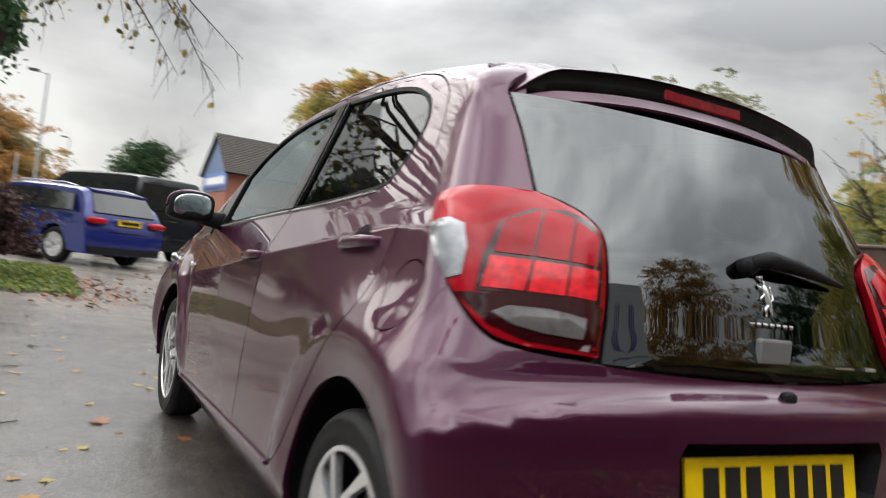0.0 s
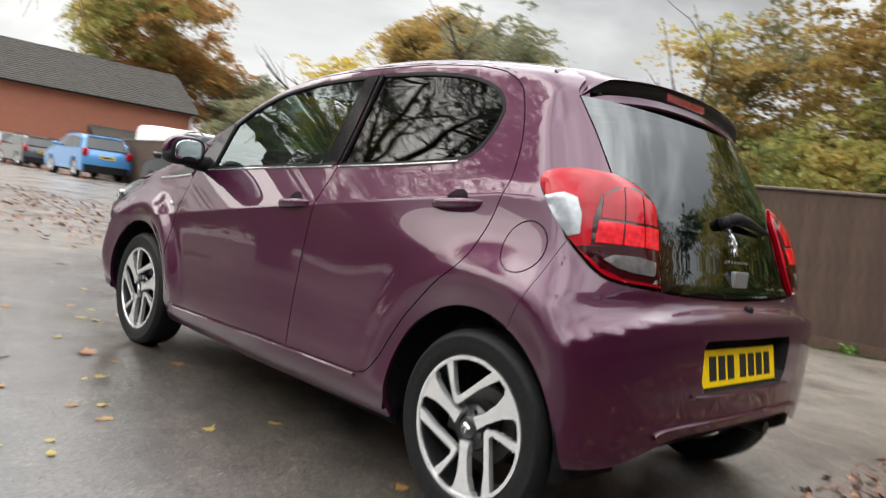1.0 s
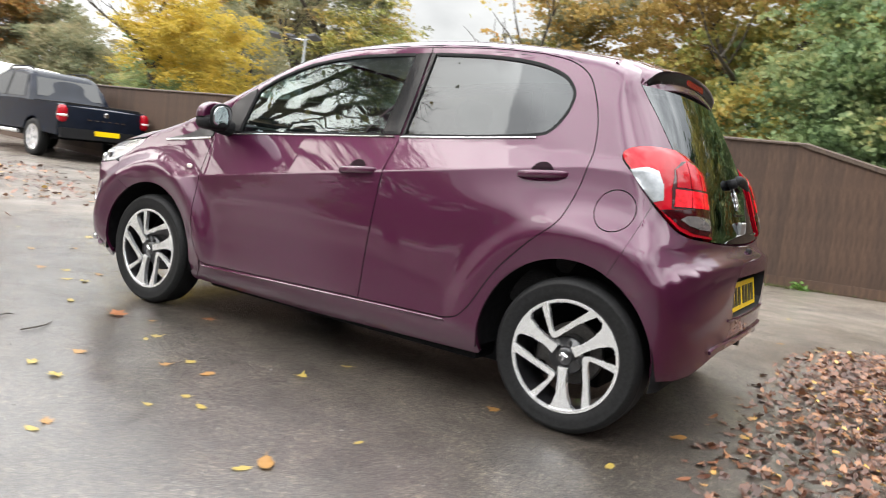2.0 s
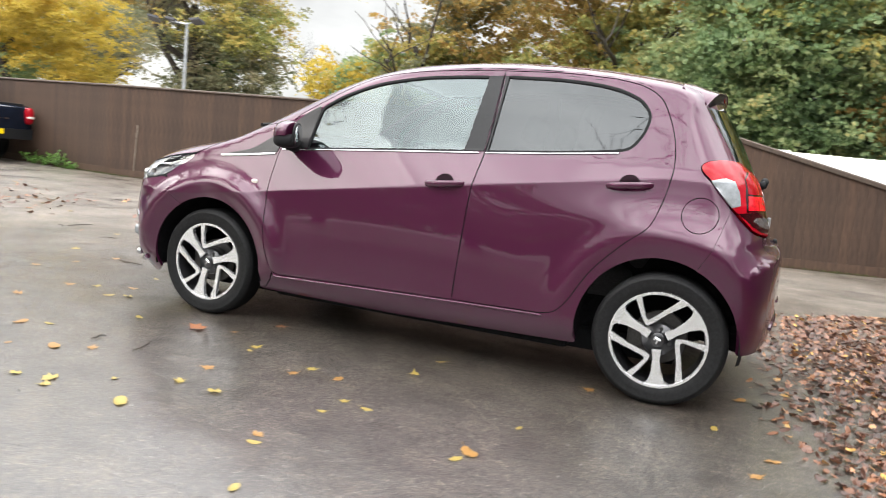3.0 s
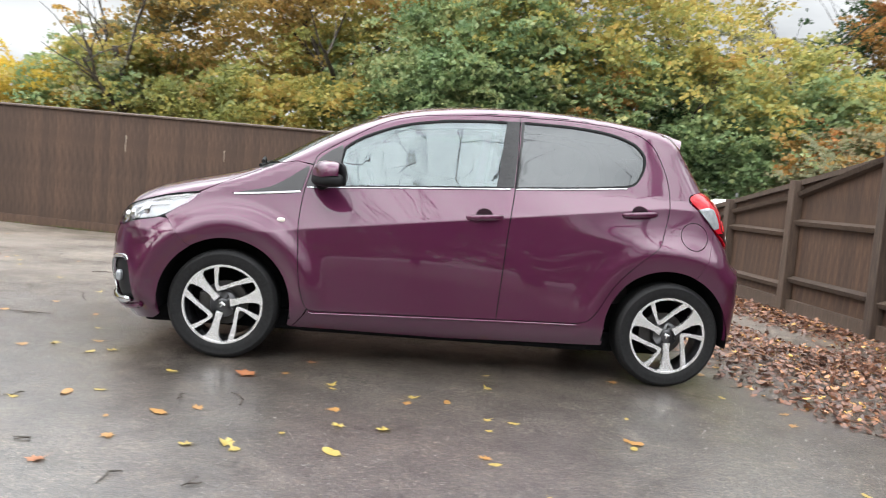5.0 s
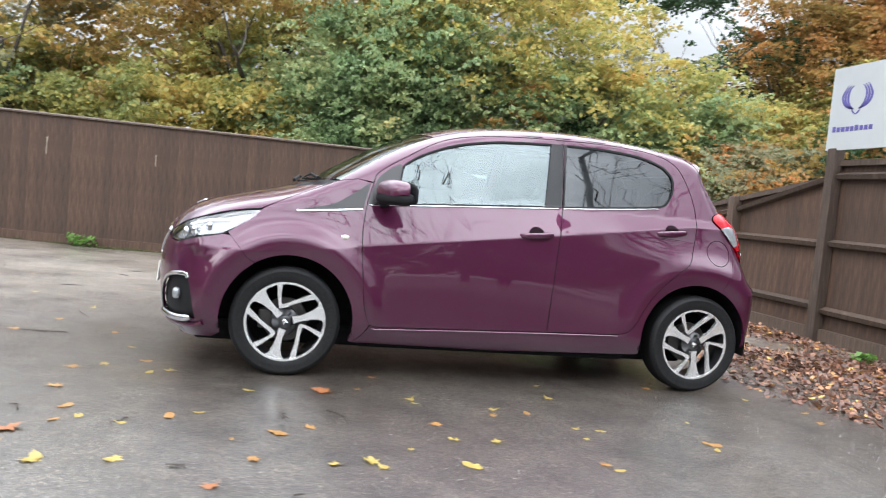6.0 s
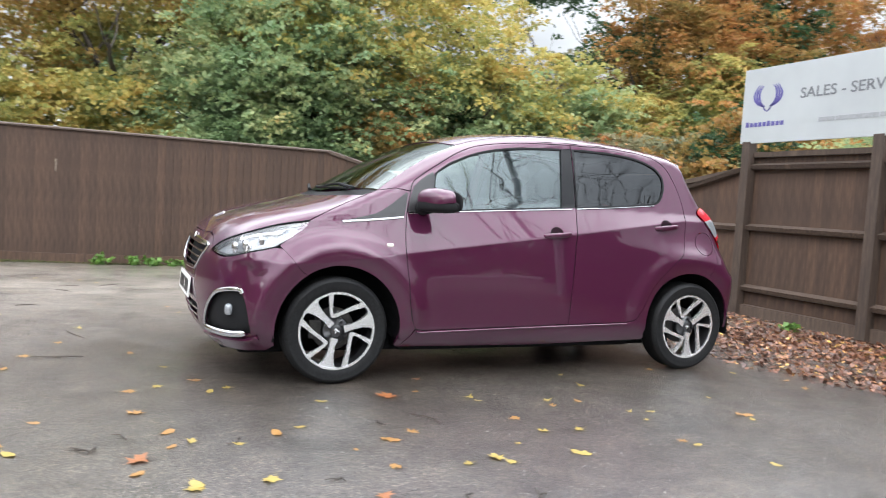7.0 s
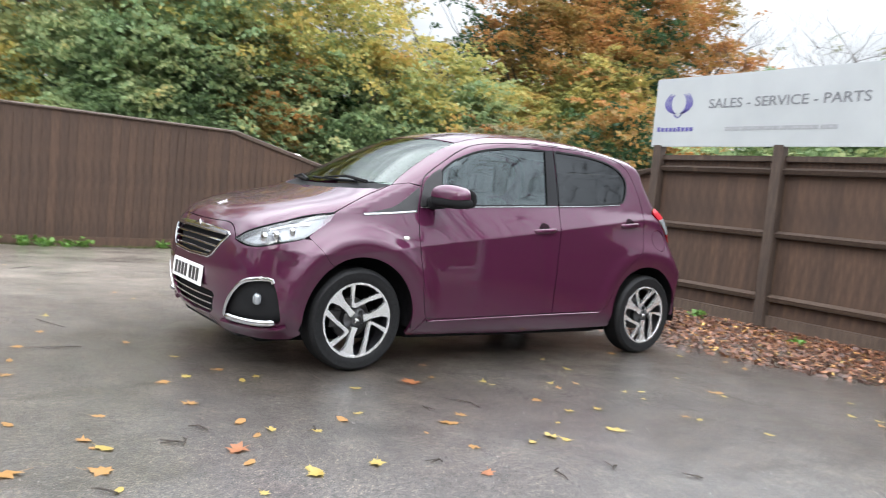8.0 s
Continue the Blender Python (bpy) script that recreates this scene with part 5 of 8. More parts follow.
def build_wheels():
    for x, side, turn in ((2.34, 1, 15), (0.0, 1, 33), (2.34, -1, 40), (0.0, -1, 70)):
        w = wheel(x, side)
        link_mesh("tyre", TYRE, None, w, "black road tyre with a grooved tread")
        rim = link_mesh("rim", RIM, None, w, "two-tone black and machined alloy rim")
        rim.matrix_basis = pose(0, 0, 0, 0, turn, 0)
        link_mesh("rim_edge", LIP, None, rim)
        for k in range(3):
            for me, nm in ((BLADE, "spoke"), (VEE, "spoke_vee")):
                o = link_mesh(nm, me, None, rim)
                o.matrix_basis = pose(0, 0, 0, 0, 120 * k, 0)
        for k in range(4):
            o = link_mesh("wheel_bolt", BOLT, None, rim)
            a = radians(90 * k + 45)
            o.matrix_basis = pose(0.050 * math.cos(a), 0, 0.050 * math.sin(a))
        link_mesh("hub", HUB, None, rim)
        link_mesh("hub_badge", CAP, None, rim)
        link_mesh("brake_disc", DISC, None, w)
        link_mesh("brake_caliper", CALI, None, w)


build_wheels()

# wheel wells, floor pan, inner lining
for cx, cz, r in (ARCH_F, ARCH_R):
    def well(bm, cx=cx, cz=cz, r=r):
        rows = []
        for a in np.linspace(-10, 190, 28):
            c, s = math.cos(radians(a)), math.sin(radians(a))
            rows.append([bm.verts.new((cx + r2 * c, y, cz + r2 * s)) for y, r2 in ((0.775, r + 0.004), (0.72, r + 0.02), (0.50, r + 0.02), (0.49, 0.05))])
        for r0, r1 in zip(rows, rows[1:]):
            for k in range(3):
                bm.faces.new((r0[k], r0[k + 1], r1[k + 1], r1[k]))
    both("wheel_well", well, M["dark"], car, "black wheel arch liner")
bm = bmesh.new()
box(bm, 0.40, 1.96, -0.665, 0.665, 0.150, 0.23, 0.02)
box(bm, -0.06, 2.80, -0.52, 0.52, 0.125, 0.24, 0.02)
part("floor_pan", bm, M["dark"], car, "black underbody")


def lining(bm):
    for pts in ([(1.93, 0.25), (1.93, 0.86), (1.80, 0.905), (0.95, 0.970), (0.30, 1.02), (0.20, 0.98), (0.36, 0.60), (0.42, 0.25)],):
        vs = [bm.verts.new(Vector(p) + Vector((0, -0.07, 0))) for p in lift("side", pts)]
        bm.faces.new(vs)


both("door_card", lining, M["seat"], car, "dark interior door trim", smooth=False)
half_hl = [(1.58, 0.0), (1.55, 0.40), (1.40, 0.48), (0.2, 0.46), (0.05, 0.40), (0.02, 0.0)]
panel("headlining", "top", half_hl + [(x, -y) for x, y in half_hl[-2:0:-1]], M["headlining"], car, "pale grey roof lining", mirror=False, out=-0.035, lip=0.0, gap=0.0, step=0.08)
bm = bmesh.new()
box(bm, 1.72, 2.16, -0.66, 0.66, 0.62, 0.90, 0.05)
box(bm, 1.80, 2.02, 0.18, 0.56, 0.84, 0.97, 0.04)
part("dashboard", bm, M["trim"], car, "black dashboard")
bm = bmesh.new()
rings = []
for k in range(32):
    a = 2 * math.pi * k / 32
    c = Vector((0, 0.17 * math.cos(a), 0.17 * math.sin(a)))
    rings.append([bm.verts.new(c * (1 + 0.085 * math.cos(b)) + Vector((0.0145 * math.sin(b), 0, 0))) for b in np.linspace(0, 2 * math.pi, 9)[:-1]])
for i in range(32):
    for k in range(8):
        bm.faces.new((rings[i][k], rings[i][(k + 1) % 8], rings[(i + 1) % 32][(k + 1) % 8], rings[(i + 1) % 32][k]))
box(bm, -0.02, 0.02, -0.15, 0.15, -0.025, 0.025, 0.01)
bmesh.ops.transform(bm, matrix=pose(1.62, -0.36, 0.88, 0, 22, 0), verts=bm.verts)
part("steering_wheel", bm, M["trim"], car, "black steering wheel", smooth=True)
for x, y, nm in ((1.05, 0.35, "front_seat"), (1.05, -0.35, "front_seat"), (0.30, 0.32, "rear_seat"), (0.30, -0.32, "rear_seat")):
    bm = bmesh.new()
    blob(bm, (0, 0, 0), (0.070, 0.22, 0.30), n=10, power=3.0)
    blob(bm, (-0.01, 0, 0.38), (0.045, 0.12, 0.07), n=8, power=3.0)
    bmesh.ops.transform(bm, matrix=pose(x - 0.20, y, 0.76, 0, -16, 0), verts=bm.verts)
    blob(bm, (x + 0.08, y, 0.47), (0.27, 0.23, 0.10), n=10, power=3.2)
    part(nm, bm, M["seat"], car, "dark cloth seat with a headrest", smooth=True)

# mirrors, handles, wipers
MY = 0.838  # the mirror's middle, out from the centre line


def mirror_shell(bm):
    blob(bm, (1.845, MY, 0.996), (0.068, 0.100, 0.060), n=18, power=3.2)
    for v in bm.verts:
        t = (v.co.x - 1.845) / 0.068
        v.co.z -= 0.16 * max(0, v.co.y - MY - 0.01)
        v.co.z -= 0.018 * max(0, t) ** 2
        v.co.x -= 0.42 * (v.co.y - MY)
        if v.co.x < 1.80 and t < 0:
            v.co.x = max(v.co.x, 1.788)
    bmesh.ops.delete(bm, geom=[v for v in bm.verts if v.co.z < 0.966], context="VERTS")


def mirror_base(bm):
    blob(bm, (1.843, MY - 0.002, 0.960), (0.069, 0.102, 0.036), n=14, power=2.9)
    for v in bm.verts:
        v.co.x -= 0.42 * (v.co.y - MY)
    tube(bm, [(1.885, 0.66, 0.938), (1.875, 0.80, 0.948)], [0.040, 0.030], 12)


def mirror_frame(bm):
    blob(bm, (1.787, MY, 0.994), (0.010, 0.097, 0.055), n=14, power=3.2)
    for v in bm.verts:
        v.co.z -= 0.16 * max(0, v.co.y - MY - 0.01)
        v.co.x -= 0.42 * (v.co.y - MY)


def mirror_glass(bm):
    blob(bm, (1.780, MY - 0.002, 0.994), (0.006, 0.082, 0.044), n=12, power=3.0)
    for v in bm.verts:
        v.co.z -= 0.16 * max(0, v.co.y - MY - 0.01)
        v.co.x -= 0.42 * (v.co.y - MY)


for sh, ba, gl in zip(both("door_mirror", mirror_shell, PAINT, car, "body-coloured door mirror on a black base"), both("mirror_base", mirror_base, M["trim"], car, "black mirror base"), both("mirror_glass", mirror_glass, M["mirror"], car, "mirror glass")):
    ba.parent = gl.parent = sh
for sh, fr in zip([o for o in car.children if o.name.startswith("door_mirror")], both("mirror_frame", mirror_frame, M["trim"], car, "black mirror frame")):
    fr.parent = sh
for hx, hz, tilt, doors in ((1.032, 0.833, 5.5, front_doors), (0.201, 0.911, 5.5, rear_doors)):
    p = lift("side", [(hx, hz)])[0]

    def grip(bm, p=p):
        rows = []
        for u in np.linspace(-1, 1, 17):
            x = p[0] + 0.100 * u
            lift_y = 0.030 * (1 - abs(u) ** 4) - 0.006
            r = 0.0155 * (1 - 0.35 * abs(u) ** 3)
            c = Vector((x, lift("side", [(x, hz)])[0][1] + lift_y, hz - 0.095 * (x - hx)))
            rows.append([bm.verts.new(c + Vector((0, 0.55 * r * math.cos(a), r * math.sin(a)))) for a in np.linspace(0, 2 * math.pi, 11)[:-1]])
        for r0, r1 in zip(rows, rows[1:]):
            for k in range(10):
                bm.faces.new((r0[k], r0[(k + 1) % 10], r1[(k + 1) % 10], r1[k]))
        bm.faces.new(rows[0])
        bm.faces.new(rows[-1])

    # flush dark patch, the shade of the handle's hollow put into colour
    cup = [(hx + 0.046 * math.cos(a), hz + 0.004 + 0.042 * max(math.sin(a), -0.30)) for a in np.linspace(0, 2 * math.pi, 29)[:-1]]
    cups = panel("handle_cup", "side", cup, M["handle_shade"], car, out=0.0015, lip=0.003, gap=0, step=0.02)
    for d, g, c in zip(doors, both("door_handle", grip, PAINT, car, "body-coloured pull handle"), cups):
        g.parent = c.parent = d


def wiper(bm, y0, x0, tipx, tipy):
    a = Vector(lift("top", [(x0, y0)])[0]) + Vector((0, 0, 0.02))
    b = Vector(lift("top", [(tipx, tipy)])[0]) + Vector((0, 0, 0.022))
    tube(bm, [a, (a + b) / 2 + Vector((0, 0, 0.02)), b], [0.011, 0.008, 0.005], 6)
    tube(bm, [a + (b - a) * 0.25 - Vector((0.012, 0, 0.006)), b + (b - a) * 0.35 - Vector((0.012, 0, 0.008))], 0.007, 6)


for y0, x0, tx, ty in ((0.52, 2.22, 2.275, 0.10), (-0.02, 2.33, 2.262, -0.34)):
    bm = bmesh.new()
    wiper(bm, y0, x0, tx, ty)
    part("windscreen_wiper", bm, M["trim"], car, "black windscreen wiper")

# ---- ground, fences, sign ----
def dip(x, y):
    """The yard falls gently towards the long fence and rises beyond the parking bays."""
    t = min(max((-0.9 - y) / 6.0, 0), 1)
    u, w = min(max((x - 13.0) / 11.0, 0), 1), min(max((-1.0 - y) / 5.0, 0), 1)
    rise = 0.15 * u * u * (3 - 2 * u) * w * w * (3 - 2 * w)
    return rise + -0.17 * t * t * (3 - 2 * t) * math.exp(-(((x - 3.2) / 4.6) ** 2)) if y > -9 else rise - 0.17 * math.exp(-(((x - 3.2) / 4.6) ** 2)) * max(0, 1 + (y + 9) / 6)


def sheet(name, xs, ys, zf, material, label, parent=None):
    verts = [(x, y, zf(x, y)) for y in ys for x in xs]
    n = len(xs)
    faces = [(j * n + i, j * n + i + 1, (j + 1) * n + i + 1, (j + 1) * n + i) for j in range(len(ys) - 1) for i in range(n - 1)]
    return from_arrays(name, verts, faces, material, parent, label, smooth=True)


gx = [-600, -200, -60, -20, -8] + list(np.arange(-4, 14.1, 0.5)) + [16, 18, 20, 22, 24, 28, 32, 45, 70, 200, 600]
gy = [-600, -200, -60, -25, -15, -11] + list(np.arange(-9, 3.1, 0.5)) + [5, 8, 14, 30, 80, 200, 600]
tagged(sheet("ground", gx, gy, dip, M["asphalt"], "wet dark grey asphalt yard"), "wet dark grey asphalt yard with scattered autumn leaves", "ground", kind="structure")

FENCE_Y, CORNER_X = -7.0, -2.70


def fence_top(x):
    return 1.655 + dip(max(x, 13.0), -9.0) if x > 13 else 1.655 if x > 0.30 else 1.655 - (0.30 - x) * 0.252


def fence_y(x):
    """The long fence turns away past the parking bays."""
    return FENCE_Y if x < 11 else FENCE_Y - (x - 11) * 0.13


BOARD = {}


def board_mesh(h):
    """A feather-edged board of a given height, thick on one edge."""
    k = round(h, 2)
    if k not in BOARD:
        me = bpy.data.meshes.new("fence_board")
        w = 0.118
        vs = [(x, y, z) for z in (0, k) for x, y in ((0, 0), (w, 0.008), (w, 0.022), (0, 0.010))]
        me.from_pydata(vs, [], [(3, 2, 1, 0), (4, 5, 6, 7), (0, 1, 5, 4), (1, 2, 6, 5), (2, 3, 7, 6), (3, 0, 4, 7)])
        me.materials.append(M["fence"])
        BOARD[k] = me
    return BOARD[k]


back_fence = thing("fence_long", "tall dark brown closeboard timber fence along the yard", "fence", kind="structure")
bm = bmesh.new()
prev = None
xs = [CORNER_X - 0.1, 0.30, 0.35, 6, 11, 14, 16, 18, 20, 22, 24, 34]
for x in xs:
    z = fence_top(x)
    ring = [bm.verts.new((x, fence_y(x) + dy, z + dz)) for dy, dz in ((-0.035, -0.035 if x < 0.32 else -0.006), (0.045, -0.035 if x < 0.32 else -0.006), (0.045, 0.014), (0.0, 0.032), (-0.035, 0.02))]
    if prev:
        for k in range(5):
            bm.faces.new((prev[k], prev[(k + 1) % 5], ring[(k + 1) % 5], ring[k]))
    else:
        bm.faces.new(ring)
    prev = ring
bm.faces.new(prev)
part("capping_rail", bm, M["rail"], back_fence, "weathered capping rail")
bm = bmesh.new()
prev = None
for x in np.arange(CORNER_X, 34.1, 1.0):
    z = dip(x, fence_y(x))
    ring = [bm.verts.new((x, fence_y(x) + dy, z + dz)) for dy, dz in ((-0.02, -0.05), (0.035, -0.05), (0.035, 0.13), (-0.02, 0.13))]
    if prev:
        for k in range(4):
            bm.faces.new((prev[k], prev[(k + 1) % 4], ring[(k + 1) % 4], ring[k]))
    prev = ring
part("gravel_board", bm, M["fence"], back_fence, "dark gravel board")

side_fence = thing("fence_side", "brown timber fence with posts and rails towards the yard", "fence", kind="structure")
SIDE_X = -2.60


def side_top(y):
    if y < -5.6:
        return 0.885
    if y < -1.42:
        return 0.885 + (y + 5.6) * 0.152
    return 1.665


for y in (-5.68, -4.25, -2.80, -1.35, 0.11, 1.56, 3.01, 4.46, 5.91):
    h = side_top(y) + 0.03 if y < -1.4 else 1.80
    bm = bmesh.new()
    w = 0.052 if y > -1.4 else 0.055
    box(bm, SIDE_X - 0.02, SIDE_X + 0.085, y - w, y + w, -0.05, h, 0.008)
    part("post", bm, M["rail"], side_fence, "square timber post")
bays = [(-6.98, -5.68), (-5.68, -4.25), (-4.25, -2.80), (-2.80, -1.35), (-1.35, 0.11), (0.11, 1.56), (1.56, 3.01), (3.01, 4.46), (4.46, 5.91)]
for y0, y1 in bays:
    mid = {-6.98: 0.70, -5.68: 0.73, -4.25: 0.79, -2.80: 0.915}.get(y0, 0.925)
    lows = {-6.98: 0.16, -5.68: 0.20, -4.25: 0.25, -2.80: 0.33}.get(y0, 0.30)
    for a, b in (((mid, mid)), (lows, lows), (side_top(y0 + 0.01) - 0.12, side_top(y1 - 0.01) - 0.12)):
        bm = bmesh.new()
        vs = []
        for y, z in ((y0, a), (y1, b)):
            vs.append([bm.verts.new((SIDE_X + dx, y, z + dz)) for dx, dz in ((-0.02, -0.035), (0.035, -0.025), (0.055, 0.015), (-0.02, 0.04))])
        for k in range(4):
            bm.faces.new((vs[0][k], vs[0][(k + 1) % 4], vs[1][(k + 1) % 4], vs[1][k]))
        bm.faces.new(vs[0])
        bm.faces.new(vs[1])
        part("rail", bm, M["rail"], side_fence, "horizontal timber rail")
bm = bmesh.new()
box(bm, SIDE_X - 0.03, SIDE_X + 0.03, -6.98, 6.0, -0.05, 0.13, 0.006)
part("gravel_board", bm, M["rail"], side_fence, "weathered gravel board")
bm = bmesh.new()
prev = None
for y in (-6.98, -5.60, -1.425, -1.419, 6.0):
    z = side_top(y)
    ring = [bm.verts.new((SIDE_X + dx, y, z + dz)) for dx, dz in ((-0.055, -0.022), (0.02, -0.022), (0.02, 0.03), (-0.055, 0.03))]
    if prev:
        for k in range(4):
            bm.faces.new((prev[k], prev[(k + 1) % 4], ring[(k + 1) % 4], ring[k]))
    prev = ring
part("capping_rail", bm, M["rail"], side_fence)

# ---- the sign on the fence ----
sign = thing("sign_board", "long white dealership sign with grey lettering, on timber posts", "sign", pose(-2.545, -1.440, 1.780))
bm = bmesh.new()
box(bm, 0, 0.022, 0, 4.6, 0, 0.752, 0.003)
part("panel", bm, M["sign_white"], sign, "white sign panel")
UPR = Matrix(((0, 0, 1, 0), (1, 0, 0, 0), (0, 1, 0, 0), (0, 0, 0, 1)))


def sign_text(words, y, z, size, mat, width=None, bold=0.0):
    o = text_mesh("lettering", words, size, mat, sign, Matrix.Identity(4), 0.0015, bold)
    if width:
        w = max(v.co.x for v in o.data.vertices) - min(v.co.x for v in o.data.vertices)
        for v in o.data.vertices:
            v.co.x *= width / w
    # each letter becomes a part of its own
    bm = bmesh.new()
    bm.from_mesh(o.data)
    bpy.data.objects.remove(o)
    bmesh.ops.remove_doubles(bm, verts=bm.verts, dist=1e-5)
    left = dict.fromkeys(bm.verts)
    while left:
        group, todo = {}, [next(iter(left))]
        del left[todo[0]]
        while todo:
            v = todo.pop()
            group[v] = True
            for e in v.link_edges:
                q = e.other_vert(v)
                if q in left:
                    del left[q]
                    todo.append(q)
        index = {v: k for k, v in enumerate(group)}
        faces = [tuple(index[v] for v in f.verts) for f in bm.faces if f.verts[0] in group]
        c = from_arrays("letter", [tuple(v.co) for v in group], faces, mat, sign)
        c.matrix_basis = Matrix.Translation((0.0235, y, z)) @ UPR
    bm.free()


sign_text("SALES - SERVICE - PARTS", 0.70, 0.405, 0.138, M["sign_grey"], 1.66, 0.0012)
bm = bmesh.new()
for y0, w in ((0.93, 0.17), (1.11, 0.42), (1.54, 0.38), (1.94, 0.16)):
    box(bm, 0.022, 0.0245, y0, y0 + w, 0.165, 0.205)
part("web_address_bar", bm, M["sign_pale"], sign, "pale grey line of small lettering")
def emblem_stroke(pts, widths):
    """A flat curved stroke on the sign's face."""
    bm = bmesh.new()
    p = spline(pts, 22)
    w = np.interp(np.linspace(0, 1, 22), np.linspace(0, 1, len(widths)), widths)
    d = np.gradient(p, axis=0)
    d /= np.linalg.norm(d, axis=1)[:, None]
    prev = None
    for (a, b), (da, db), h in zip(p, d, w):
        ring = [bm.verts.new((xx, 0.315 + a - db * q, 0.470 + b + da * q)) for xx in (0.0225, 0.0245) for q in (-h, h)]
        if prev:
            for i, j in ((2, 3), (0, 2), (1, 3)):
                bm.faces.new((prev[i], prev[j], ring[j], ring[i]))
        prev = ring
    part("emblem", bm, M["sign_violet"], sign, "violet winged emblem shape")


for sgn in (1, -1):
    for k in range(3):
        r = 0.100 + 0.030 * k
        emblem_stroke([(sgn * (0.055 + 0.028 * k), 0.100 + 0.006 * k), (sgn * r * 0.92, 0.066), (sgn * r * 1.08, 0.006), (sgn * r * 0.90, -0.058), (sgn * (0.050 + 0.014 * k), -0.098), (sgn * 0.026, -0.108)], [0.002, 0.008, 0.012, 0.011, 0.008, 0.004])
    emblem_stroke([(sgn * 0.050, -0.106), (sgn * 0.036, -0.132), (0.0, -0.158)], [0.003, 0.008, 0.004])
for k in range(9):
    bm = bmesh.new()
    box(bm, 0.022, 0.0245, 0.060 + 0.054 * k, 0.060 + 0.054 * k + 0.040, 0.166, 0.216 if k in (0, 5) else 0.208)
    part("name_bar", bm, M["sign_violet"], sign, "violet bar in place of the brand name")


# a dried drip down the long fence
def fence_drip(x, z0, z1, w, lean):
    bm = bmesh.new()
    prev = None
    rnd = random.Random(int(x * 100))
    for k in range(15):
        u = k / 14
        c = x + lean * u + rnd.uniform(-0.006, 0.006)
        h = w * (1 - 0.6 * u) * rnd.uniform(0.5, 1.2)
        ring = [bm.verts.new((c + a, FENCE_Y + 0.034 + b, z0 + (z1 - z0) * u)) for a, b in ((-h, -0.012), (h, -0.012), (h, 0.0), (-h, 0.0))]
        if prev:
            for q in range(4):
                bm.faces.new((prev[q], prev[(q + 1) % 4], ring[(q + 1) % 4], ring[q]))
        prev = ring
    part("drip_stain", bm, M["dried_drip"], back_fence, "pale dried drip on the boards")


fence_drip(10.34, 0.96, 0.12, 0.016, 0.05)
fence_drip(5.55, 1.35, 1.10, 0.012, 0.0)
fence_drip(4.1, 1.25, 1.08, 0.010, 0.0)


# ---- trees ----
def quads(name, q, material, parent=None, label=""):
    """Many loose quads (n, 4, 3) as one mesh."""
    n = len(q)
    me = bpy.data.meshes.new(name)
    me.vertices.add(4 * n)
    me.vertices.foreach_set("co", q.reshape(-1).astype(np.float32))
    me.loops.add(4 * n)
    me.loops.foreach_set("vertex_index", np.arange(4 * n, dtype=np.int32))
    me.polygons.add(n)
    me.polygons.foreach_set("loop_start", np.arange(0, 4 * n, 4, dtype=np.int32))
    me.update(calc_edges=True)
    return link_mesh(name, me, material, parent, label)


def leaf_quads(centres, size, rng, droop=0.3):
    """Small folded leaves round the given centres, facing all ways, rather level."""
    n = len(centres)
    d = rng.normal(size=(n, 3))
    d[:, 2] = d[:, 2] * 0.6 - droop
    d /= np.linalg.norm(d, axis=1)[:, None]
    up = rng.normal(size=(n, 3))
    up[:, 2] += 0.35
    s = np.cross(d, up)
    s /= np.linalg.norm(s, axis=1)[:, None] + 1e-9
    w = np.cross(s, d)
    L = size * rng.uniform(0.6, 1.3, (n, 1))
    a = centres - d * L * 0.5
    b = centres + s * L * 0.42 + w * L * 0.10
    c = centres + d * L * 0.6
    e = centres - s * L * 0.42 + w * L * 0.10
    return np.stack([a, b, c, e], 1)


def oval_leaves(name, centres, size, rng, material, parent, label):
    """Hanging oval leaves with a point, each of eight corners."""
    V, F = [], []
    ang = np.linspace(0, 2 * math.pi, 9)[:-1]
    for c in centres:
        L = size * rng.uniform(0.6, 1.25)
        p = np.stack([L * (0.5 * np.cos(ang) + 0.14 * (ang == 0)), L * 0.36 * np.sin(ang), L * 0.10 * np.cos(2 * ang)], 1)
        R = np.array(Euler((rng.uniform(-0.9, 0.9), rng.uniform(0.2, 1.4), rng.uniform(0, 6.28))).to_matrix())
        k = len(V)
        V.extend(map(tuple, p @ R.T + c))
        F.append(tuple(range(k, k + 8)))
    return from_arrays(name, V, F, material, parent, label)


